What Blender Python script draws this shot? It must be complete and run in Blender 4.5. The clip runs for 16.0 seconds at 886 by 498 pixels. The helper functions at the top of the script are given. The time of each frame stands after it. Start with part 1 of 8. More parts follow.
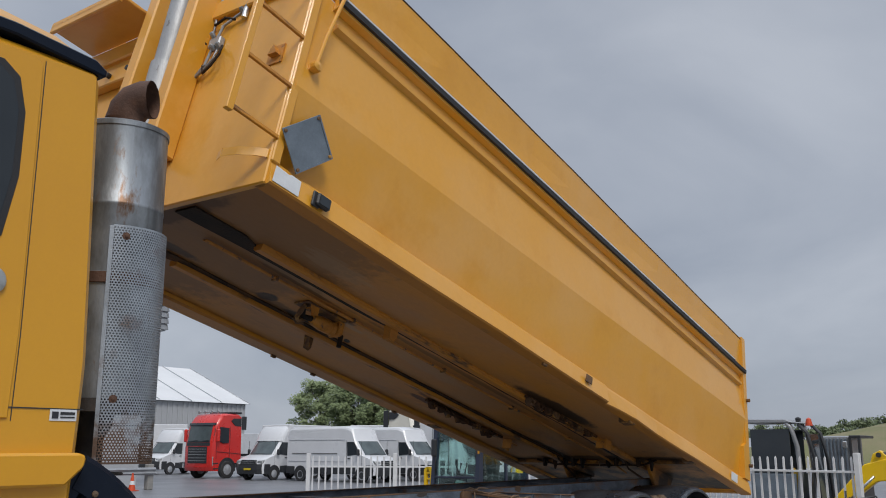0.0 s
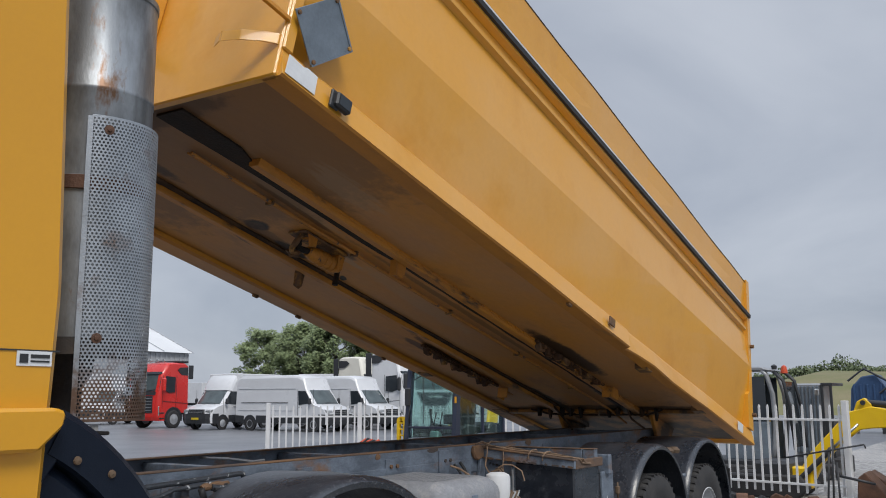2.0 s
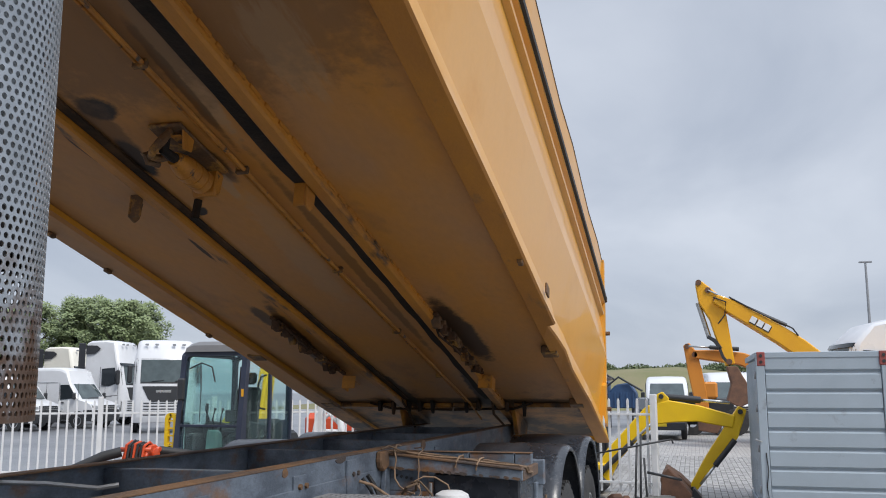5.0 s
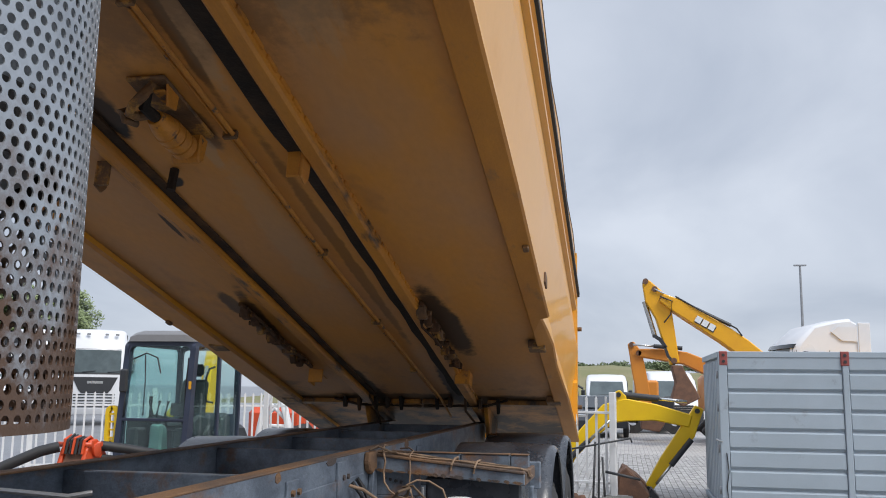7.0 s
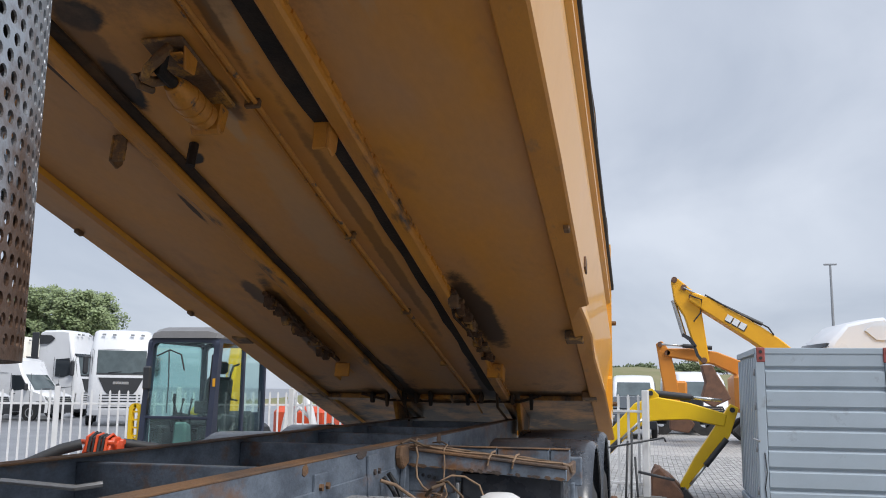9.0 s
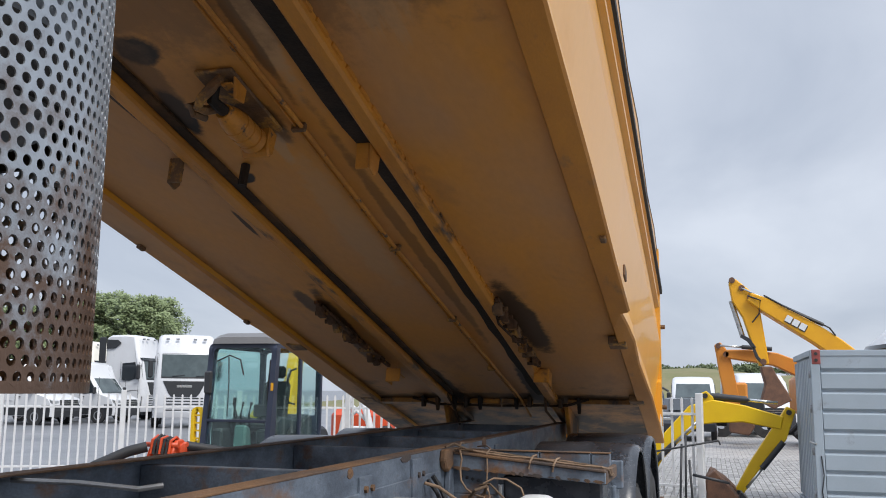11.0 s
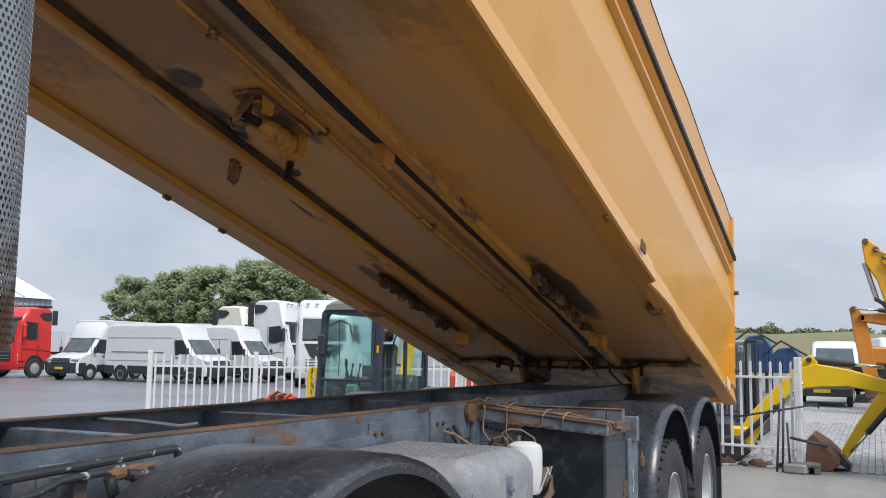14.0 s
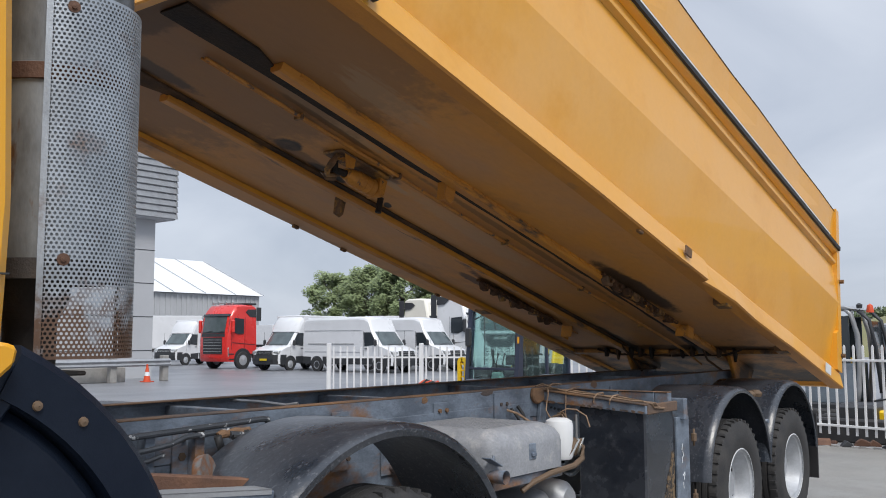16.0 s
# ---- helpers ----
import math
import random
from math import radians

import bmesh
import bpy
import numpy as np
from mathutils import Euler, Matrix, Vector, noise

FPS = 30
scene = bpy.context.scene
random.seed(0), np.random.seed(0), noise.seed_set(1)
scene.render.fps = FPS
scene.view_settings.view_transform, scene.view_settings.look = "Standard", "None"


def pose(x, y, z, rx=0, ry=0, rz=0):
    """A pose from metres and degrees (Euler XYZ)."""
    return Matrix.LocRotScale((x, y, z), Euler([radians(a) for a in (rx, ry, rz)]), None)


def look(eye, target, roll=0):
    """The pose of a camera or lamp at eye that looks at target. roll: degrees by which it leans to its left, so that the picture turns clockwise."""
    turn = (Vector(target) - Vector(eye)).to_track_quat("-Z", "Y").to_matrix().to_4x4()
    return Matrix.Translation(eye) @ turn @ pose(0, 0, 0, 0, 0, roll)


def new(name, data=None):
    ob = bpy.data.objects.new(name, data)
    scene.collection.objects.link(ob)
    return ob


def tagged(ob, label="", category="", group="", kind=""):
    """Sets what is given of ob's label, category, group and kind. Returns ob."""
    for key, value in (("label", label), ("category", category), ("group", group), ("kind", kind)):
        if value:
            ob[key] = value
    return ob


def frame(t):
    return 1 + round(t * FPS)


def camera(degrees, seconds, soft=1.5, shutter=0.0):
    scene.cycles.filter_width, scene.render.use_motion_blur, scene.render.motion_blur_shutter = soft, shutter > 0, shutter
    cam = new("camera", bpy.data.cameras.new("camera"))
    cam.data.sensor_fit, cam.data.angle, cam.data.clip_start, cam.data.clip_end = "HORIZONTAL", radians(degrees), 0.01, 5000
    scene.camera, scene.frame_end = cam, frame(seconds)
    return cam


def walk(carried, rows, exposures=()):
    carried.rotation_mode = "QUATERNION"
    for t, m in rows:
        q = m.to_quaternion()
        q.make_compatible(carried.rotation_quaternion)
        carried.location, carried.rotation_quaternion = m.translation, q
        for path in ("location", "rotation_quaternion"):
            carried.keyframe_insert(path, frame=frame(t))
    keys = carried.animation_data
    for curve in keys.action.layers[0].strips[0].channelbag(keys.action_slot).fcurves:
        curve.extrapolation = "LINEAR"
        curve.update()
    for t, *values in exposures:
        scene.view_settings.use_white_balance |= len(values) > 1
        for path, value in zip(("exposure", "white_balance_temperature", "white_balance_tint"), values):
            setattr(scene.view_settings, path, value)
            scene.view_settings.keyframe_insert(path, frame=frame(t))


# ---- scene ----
cam = camera(52.0, 16.0, soft=1.0)
METRES, EYE, TILT, LEAN, TURN = 6.5, 1.7, 10.5, 1.0, -56.8
PATH = [
    (0, (-0.719, -0.589, 1.716), (0.848, 0.577, 2.144), -0.0),
    (0.5, (-0.655, -0.433, 1.718), (0.929, 0.727, 2.102), -0.2),
    (1, (-0.63, -0.192, 1.727), (0.965, 0.958, 2.092), -0.2),
    (1.5, (-0.5, 0.077, 1.713), (1.118, 1.2, 2.058), -0.2),
    (2, (-0.253, 0.4, 1.729), (1.401, 1.477, 2.049), -0.2),
    (2.5, (-0.027, 0.854, 1.721), (1.693, 1.826, 2.034), -0.2),
    (3, (0.184, 1.235, 1.7), (1.924, 2.173, 2.006), 0.0),
    (3.5, (0.45, 1.585, 1.722), (2.229, 2.446, 2.024), -0.2),
    (4, (0.648, 1.91, 1.685), (2.489, 2.627, 1.992), -0.3),
    (6.5, (1.24, 2.785, 1.683), (3.173, 3.198, 1.985), 0.6),
    (7, (1.298, 2.837, 1.685), (3.238, 3.222, 1.986), 0.7),
    (7.5, (1.34, 2.914, 1.671), (3.284, 3.278, 1.972), 0.7),
    (8, (1.463, 2.957, 1.674), (3.408, 3.31, 1.975), 0.7),
    (8.5, (1.528, 2.917, 1.658), (3.473, 3.275, 1.961), 0.6),
    (9, (1.574, 2.951, 1.623), (3.502, 3.386, 1.928), 0.7),
    (9.5, (1.534, 2.902, 1.656), (3.44, 3.428, 1.958), 0.9),
    (10, (1.453, 2.857, 1.643), (3.353, 3.404, 1.945), 0.7),
    (12.5, (1.372, 2.747, 1.648), (3.262, 3.319, 1.966), 0.6),
    (13, (1.237, 2.562, 1.642), (3.121, 3.169, 1.932), 0.6),
    (13.5, (1.109, 2.315, 1.686), (2.982, 2.975, 1.923), 0.7),
    (14, (1.014, 1.988, 1.647), (2.81, 2.839, 1.872), 0.8),
    (14.5, (0.797, 1.673, 1.634), (2.533, 2.643, 1.85), 0.6),
    (15, (0.602, 1.398, 1.667), (2.316, 2.405, 1.878), 0.4),
    (15.5, (0.5, 1.02, 1.683), (2.164, 2.111, 1.884), -0.2),
    (16, (0.385, 0.719, 1.7), (1.968, 1.925, 1.896), -0.2),
]
walk(cam, [(t, look(eye, target, roll)) for t, eye, target, roll in PATH], [(0.0, -0.34), (1.5, -0.21), (2.5, -0.11), (4.0, 0.07), (10.0, 0.26), (13.0, 0.26), (16.0, 0.22)])

# ---- world and light ----
SUN_ELEV, SUN_AZ = 50.0, 215.0
world = bpy.data.worlds.new("overcast_sky")
scene.world = world
world.use_nodes = True
wt = world.node_tree
for n in list(wt.nodes):
    wt.nodes.remove(n)


def wnode(kind, operation=""):
    n = wt.nodes.new(kind)
    if operation:
        n.operation = operation
    return n


w_out = wnode("ShaderNodeOutputWorld")
w_bg = wnode("ShaderNodeBackground")
w_sky = wnode("ShaderNodeTexSky")
w_sky.sky_type, w_sky.sun_disc = "NISHITA", False
w_sky.sun_elevation, w_sky.sun_rotation = radians(SUN_ELEV), radians(SUN_AZ)
w_scale = wnode("ShaderNodeVectorMath", operation="SCALE")
w_scale.inputs["Scale"].default_value = 0.12
wt.links.new(w_sky.outputs[0], w_scale.inputs[0])
w_tc = wnode("ShaderNodeTexCoord")
w_sep = wnode("ShaderNodeSeparateXYZ")
wt.links.new(w_tc.outputs["Generated"], w_sep.inputs[0])
w_add = wnode("ShaderNodeMath", operation="ADD")
w_add.inputs[1].default_value = 0.35
wt.links.new(w_sep.outputs["Z"], w_add.inputs[0])
w_div = wnode("ShaderNodeVectorMath", operation="DIVIDE")
w_cmb = wnode("ShaderNodeCombineXYZ")
for i in range(3):
    wt.links.new(w_add.outputs[0], w_cmb.inputs[i])
wt.links.new(w_tc.outputs["Generated"], w_div.inputs[0])
wt.links.new(w_cmb.outputs[0], w_div.inputs[1])
w_noise = wnode("ShaderNodeTexNoise")
w_noise.inputs["Scale"].default_value = 1.7
w_noise.inputs["Detail"].default_value = 7.0
w_noise.inputs["Roughness"].default_value = 0.5
w_noise.inputs["Distortion"].default_value = 0.4
wt.links.new(w_div.outputs[0], w_noise.inputs["Vector"])
w_ramp = wnode("ShaderNodeValToRGB")
w_ramp.color_ramp.elements[0].position, w_ramp.color_ramp.elements[0].color = 0.30, (0.385, 0.435, 0.53, 1)
w_ramp.color_ramp.elements[1].position, w_ramp.color_ramp.elements[1].color = 0.72, (0.60, 0.645, 0.73, 1)
wt.links.new(w_noise.outputs[0], w_ramp.inputs[0])
w_mix = wnode("ShaderNodeMix")
w_mix.data_type = "RGBA"
w_mix.inputs["Factor"].default_value = 0.93
wt.links.new(w_scale.outputs[0], w_mix.inputs[6])
wt.links.new(w_ramp.outputs[0], w_mix.inputs[7])
wt.links.new(w_mix.outputs[2], w_bg.inputs["Color"])
# an overcast dome is brightest overhead
w_zen = wnode("ShaderNodeMapRange")
w_zen.interpolation_type = "SMOOTHSTEP"
for key, val in (("From Min", 0.5), ("From Max", 1.0), ("To Min", 1.0), ("To Max", 2.6)):
    w_zen.inputs[key].default_value = val
wt.links.new(w_sep.outputs["Z"], w_zen.inputs["Value"])
wt.links.new(w_zen.outputs[0], w_bg.inputs["Strength"])
wt.links.new(w_bg.outputs[0], w_out.inputs["Surface"])

sun = new("sun", bpy.data.lights.new("sun", "SUN"))
sun.data.energy, sun.data.angle, sun.data.color = 2.4, radians(22), (1.0, 0.96, 0.9)
sun.matrix_world = look((0, 0, 30), (0 - 30 * math.cos(radians(SUN_ELEV)) * math.sin(radians(SUN_AZ)) / math.sin(radians(SUN_ELEV)),
                                     0 - 30 * math.cos(radians(SUN_ELEV)) * math.cos(radians(SUN_AZ)) / math.sin(radians(SUN_ELEV)), 0))


# ---- materials ----
def material(name, base, rough=0.6, metal=0.0, second=None, scale=3.0, spread=(0.35, 0.7), fine=0.12, fine_scale=60.0,
             bump=0.15, bump_scale=80.0, third=None, third_scale=1.0, third_spread=(0.6, 0.68), stretch=(1, 1, 1), rough_var=0.12, coat=0.0):
    """A surface with two scales of variation: patches of a second colour, stains of a third one, and fine grain with bump."""
    m = bpy.data.materials.new(name)
    m.use_nodes = True
    nt = m.node_tree
    b = nt.nodes["Principled BSDF"]
    b.inputs["Metallic"].default_value = metal
    b.inputs["Coat Weight"].default_value = coat
    tc = nt.nodes.new("ShaderNodeTexCoord")
    mp = nt.nodes.new("ShaderNodeMapping")
    mp.inputs["Scale"].default_value = stretch
    nt.links.new(tc.outputs["Object"], mp.inputs[0])

    def noise_tex(sc, detail=5.0, rgh=0.6):
        n = nt.nodes.new("ShaderNodeTexNoise")
        n.inputs["Scale"].default_value, n.inputs["Detail"].default_value, n.inputs["Roughness"].default_value = sc, detail, rgh
        nt.links.new(mp.outputs[0], n.inputs["Vector"])
        return n

    def ramp(src, lo, hi):
        r = nt.nodes.new("ShaderNodeMapRange")
        r.inputs["From Min"].default_value, r.inputs["From Max"].default_value = lo, hi
        nt.links.new(src, r.inputs["Value"])
        return r.outputs[0]

    def mix(fac, a, c, blend="MIX"):
        x = nt.nodes.new("ShaderNodeMix")
        x.data_type, x.blend_type = "RGBA", blend
        for sock, v in ((x.inputs["Factor"], fac), (x.inputs[6], a), (x.inputs[7], c)):
            if isinstance(v, (int, float)):
                sock.default_value = v
            elif isinstance(v, tuple):
                sock.default_value = (*v, 1)
            else:
                nt.links.new(v, sock)
        return x.outputs[2]

    big = noise_tex(scale)
    col = mix(ramp(big.outputs[0], *spread), base, second if second else tuple(c * 0.82 for c in base))
    if third:
        st = noise_tex(third_scale, 8.0, 0.65)
        col = mix(ramp(st.outputs[0], *third_spread), col, third)
    fn = noise_tex(fine_scale, 3.0)
    grain = nt.nodes.new("ShaderNodeMapRange")
    grain.inputs["To Min"].default_value, grain.inputs["To Max"].default_value = 1 - fine, 1 + fine
    nt.links.new(fn.outputs[0], grain.inputs["Value"])
    sc = nt.nodes.new("ShaderNodeVectorMath")
    sc.operation = "SCALE"
    nt.links.new(col, sc.inputs[0])
    nt.links.new(grain.outputs[0], sc.inputs["Scale"])
    nt.links.new(sc.outputs[0], b.inputs["Base Color"])
    rr = nt.nodes.new("ShaderNodeMapRange")
    rr.inputs["To Min"].default_value, rr.inputs["To Max"].default_value = max(0.02, rough - rough_var), min(1.0, rough + rough_var)
    nt.links.new(big.outputs[0], rr.inputs["Value"])
    nt.links.new(rr.outputs[0], b.inputs["Roughness"])
    if bump:
        bn = noise_tex(bump_scale, 4.0)
        bp = nt.nodes.new("ShaderNodeBump")
        bp.inputs["Strength"].default_value, bp.inputs["Distance"].default_value = bump, 0.01
        nt.links.new(bn.outputs[0], bp.inputs["Height"])
        nt.links.new(bp.outputs[0], b.inputs["Normal"])
    return m


RUSTDARK = material("dark_flaking_rust", (0.105, 0.052, 0.026), 0.75, second=(0.035, 0.024, 0.018), scale=11, third=(0.30, 0.14, 0.035), third_scale=9, third_spread=(0.56, 0.64), fine=0.3, bump=0.5, bump_scale=45)
YELLOW = material("yellow_body_paint", (0.68, 0.318, 0.024), 0.36, second=(0.68, 0.35, 0.075), scale=0.9, spread=(0.42, 0.68), third=(0.62, 0.275, 0.012), third_scale=1.5, third_spread=(0.54, 0.74), fine=0.05, fine_scale=25, bump=0.05, bump_scale=10, coat=0.25)
CABYEL = material("yellow_cab_paint", (0.65, 0.315, 0.013), 0.35, second=(0.60, 0.28, 0.014), scale=0.8, fine=0.03, bump=0.02, bump_scale=9, coat=0.3)
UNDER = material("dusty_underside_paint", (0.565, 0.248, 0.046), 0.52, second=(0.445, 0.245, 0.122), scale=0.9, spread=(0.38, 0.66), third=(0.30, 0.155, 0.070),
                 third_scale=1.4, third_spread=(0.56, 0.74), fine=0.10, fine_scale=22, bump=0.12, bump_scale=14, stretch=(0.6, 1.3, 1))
SILL = material("worn_sill_paint", (0.60, 0.25, 0.022), 0.5, second=(0.40, 0.17, 0.035), scale=2.6, third=(0.06, 0.042, 0.033), third_scale=3.4, third_spread=(0.57, 0.68), fine=0.15,
                stretch=(0.5, 2, 2))


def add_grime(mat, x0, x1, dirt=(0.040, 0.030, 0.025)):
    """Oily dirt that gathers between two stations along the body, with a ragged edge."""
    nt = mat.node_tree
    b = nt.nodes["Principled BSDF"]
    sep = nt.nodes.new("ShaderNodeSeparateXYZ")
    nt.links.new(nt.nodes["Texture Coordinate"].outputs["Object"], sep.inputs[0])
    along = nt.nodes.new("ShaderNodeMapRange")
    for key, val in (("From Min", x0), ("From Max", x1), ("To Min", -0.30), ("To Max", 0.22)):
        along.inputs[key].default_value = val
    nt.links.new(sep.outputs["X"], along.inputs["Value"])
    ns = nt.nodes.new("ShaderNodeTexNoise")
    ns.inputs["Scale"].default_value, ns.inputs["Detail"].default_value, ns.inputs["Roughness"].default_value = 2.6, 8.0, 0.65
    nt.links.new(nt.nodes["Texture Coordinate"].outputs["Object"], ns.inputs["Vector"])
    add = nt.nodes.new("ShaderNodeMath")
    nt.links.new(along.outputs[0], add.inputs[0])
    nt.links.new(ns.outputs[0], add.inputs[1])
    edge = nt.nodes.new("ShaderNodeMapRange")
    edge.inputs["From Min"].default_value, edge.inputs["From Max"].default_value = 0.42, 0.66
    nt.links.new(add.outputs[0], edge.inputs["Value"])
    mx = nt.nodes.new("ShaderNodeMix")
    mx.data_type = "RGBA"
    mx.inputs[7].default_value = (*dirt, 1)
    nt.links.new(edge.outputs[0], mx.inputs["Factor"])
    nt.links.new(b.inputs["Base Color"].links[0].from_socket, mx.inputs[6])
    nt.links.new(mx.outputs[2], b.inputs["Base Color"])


def add_stain(mat, u, w, du, dw, turn, colour, strength=1.0, rag=0.55, grain=9.0, stretch=(1, 1, 1)):
    """A stain with a ragged soft edge round a spot of the surface."""
    nt = mat.node_tree
    b = nt.nodes["Principled BSDF"]
    co = nt.nodes["Texture Coordinate"].outputs["Object"]
    mp = nt.nodes.new("ShaderNodeMapping")
    mp.vector_type = "TEXTURE"
    mp.inputs["Location"].default_value = (u, w, 0)
    mp.inputs["Rotation"].default_value = (0, 0, radians(turn))
    mp.inputs["Scale"].default_value = (du, dw, 1000)
    nt.links.new(co, mp.inputs[0])
    ln = nt.nodes.new("ShaderNodeVectorMath")
    ln.operation = "LENGTH"
    nt.links.new(mp.outputs[0], ln.inputs[0])
    st = nt.nodes.new("ShaderNodeMapping")
    st.inputs["Scale"].default_value = stretch
    nt.links.new(co, st.inputs[0])
    ns = nt.nodes.new("ShaderNodeTexNoise")
    ns.inputs["Scale"].default_value, ns.inputs["Detail"].default_value, ns.inputs["Roughness"].default_value = grain, 7.0, 0.65
    nt.links.new(st.outputs[0], ns.inputs["Vector"])
    ad = nt.nodes.new("ShaderNodeMath")
    ad.operation = "MULTIPLY_ADD"
    ad.inputs[1].default_value = 2 * rag
    nt.links.new(ns.outputs[0], ad.inputs[0])
    nt.links.new(ln.outputs["Value"], ad.inputs[2])
    mr = nt.nodes.new("ShaderNodeMapRange")
    mr.interpolation_type = "SMOOTHSTEP"
    for key, val in (("From Min", 0.72 + rag), ("From Max", 1.12 + rag), ("To Min", strength), ("To Max", 0.0)):
        mr.inputs[key].default_value = val
    nt.links.new(ad.outputs[0], mr.inputs["Value"])
    mx = nt.nodes.new("ShaderNodeMix")
    mx.data_type = "RGBA"
    mx.inputs[7].default_value = (*colour, 1)
    nt.links.new(mr.outputs[0], mx.inputs["Factor"])
    nt.links.new(b.inputs["Base Color"].links[0].from_socket, mx.inputs[6])
    nt.links.new(mx.outputs[2], b.inputs["Base Color"])


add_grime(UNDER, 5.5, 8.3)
BLACK, BROWN, TAN = (0.018, 0.014, 0.013), (0.075, 0.042, 0.024), (0.42, 0.31, 0.20)
for spot in ((1.51, 1.60, 0.10, 0.10, 12, BLACK), (1.95, 1.67, 0.20, 0.05, 2, BLACK), (1.70, 1.66, 0.34, 0.07, 3, BROWN, 0.6), (2.56, 1.655, 0.06, 0.03, 35, BLACK), (3.08, 1.93, 0.18, 0.016, 1, BLACK, 0.9),
             (1.84, 1.90, 0.17, 0.014, -2, BLACK, 0.9), (0.45, 1.62, 0.36, 0.08, -3, BLACK), (0.12, 1.2, 0.14, 0.7, 0, BROWN, 0.85), (2.02, 1.32, 0.24, 0.07, -6, BROWN, 0.8), (2.25, 1.36, 0.2, 0.04, 4, TAN, 0.5),
             (4.75, 0.72, 0.75, 0.11, -3, BLACK, 0.9), (4.9, 2.05, 0.95, 0.06, 6, BROWN, 0.9), (4.3, 2.10, 0.22, 0.06, 4, BLACK, 0.8), (6.3, 0.98, 0.7, 0.07, 2, BLACK, 0.9), (6.3, 1.72, 0.7, 0.07, -2, BLACK, 0.9),
             (1.3, 1.06, 0.55, 0.06, 3, TAN, 0.55), (3.2, 1.35, 0.9, 0.10, 2, TAN, 0.3), (1.4, 1.12, 0.5, 0.03, 2, BROWN, 0.7), (3.6, 1.08, 1.6, 0.04, 0, BROWN, 0.55), (6.85, 1.34, 0.2, 1.3, 0, BLACK, 0.75)):
    add_stain(UNDER, *spot)
add_stain(UNDER, 0.45, 1.2, 1.15, 1.75, 0, (0.15, 0.088, 0.048), 0.6)
add_stain(UNDER, 1.24, 0.58, 0.36, 0.13, 4, TAN, 0.32, 0.9, 14.0, (0.25, 1.6, 1))
add_grime(SILL, 5.2, 8.2)
GREASE = material("black_grease", (0.014, 0.012, 0.011), 0.7, second=(0.045, 0.030, 0.022), scale=5, fine=0.3, bump=0.4, bump_scale=50)
RUSTY = material("rusty_yellow_steel", (0.19, 0.095, 0.035), 0.65, second=(0.06, 0.038, 0.025), scale=9, third=(0.42, 0.21, 0.04), third_scale=7, third_spread=(0.53, 0.62), fine=0.25, bump=0.4)
FRAME = material("dark_blue_grey_chassis", (0.165, 0.200, 0.250), 0.40, second=(0.088, 0.108, 0.140), scale=4.5, spread=(0.4, 0.6), third=(0.20, 0.10, 0.045), third_scale=2.6,
                 third_spread=(0.54, 0.66), fine=0.35, bump=0.2, bump_scale=55, rough_var=0.2, stretch=(0.8, 1.5, 1.5))
RUSTTOP = material("rusted_flange", (0.20, 0.11, 0.055), 0.85, second=(0.075, 0.06, 0.055), scale=2.6, spread=(0.38, 0.62), fine=0.3, bump=0.5, stretch=(0.6, 1.5, 1.5))
PLASTIC = material("black_weathered_plastic", (0.014, 0.017, 0.024), 0.26, second=(0.030, 0.034, 0.043), scale=3.5, spread=(0.42, 0.6), third=(0.045, 0.05, 0.06), third_scale=14,
                   third_spread=(0.54, 0.72), fine=0.2, coat=0.2, bump=0.12, bump_scale=28, rough_var=0.18)
FENDER = material("scuffed_dusty_fender_plastic", (0.020, 0.025, 0.034), 0.30, second=(0.042, 0.047, 0.058), scale=3.0, spread=(0.40, 0.62), third=(0.13, 0.136, 0.15), third_scale=55,
                  third_spread=(0.55, 0.74), fine=0.3, coat=0.15, bump=0.2, bump_scale=30, rough_var=0.2, stretch=(0.7, 1, 1))
CABPLASTIC = material("dark_cab_plastic", (0.007, 0.011, 0.021), 0.32, second=(0.011, 0.016, 0.027), scale=3, fine=0.15, bump=0.1, bump_scale=160)
TYRE = material("tyre_rubber", (0.022, 0.022, 0.024), 0.75, second=(0.045, 0.043, 0.042), scale=6, fine=0.2, bump=0.2)
RIM = material("painted_steel_rim", (0.50, 0.52, 0.55), 0.42, 0.3, second=(0.30, 0.31, 0.33), scale=4, fine=0.1)
STEEL = material("stained_stainless", (0.29, 0.315, 0.34), 0.42, 0.5, second=(0.13, 0.135, 0.14), scale=3.2, spread=(0.42, 0.62), third=(0.17, 0.095, 0.055), third_scale=4.5, third_spread=(0.60, 0.68),
                 fine=0.15, bump=0.08, stretch=(1.6, 1.6, 0.55), rough_var=0.2)
PERF = material("galvanised_perforated_sheet", (0.40, 0.435, 0.475), 0.38, 0.55, second=(0.27, 0.295, 0.325), scale=6, third=(0.16, 0.095, 0.06), third_scale=5, third_spread=(0.60, 0.74), fine=0.15)


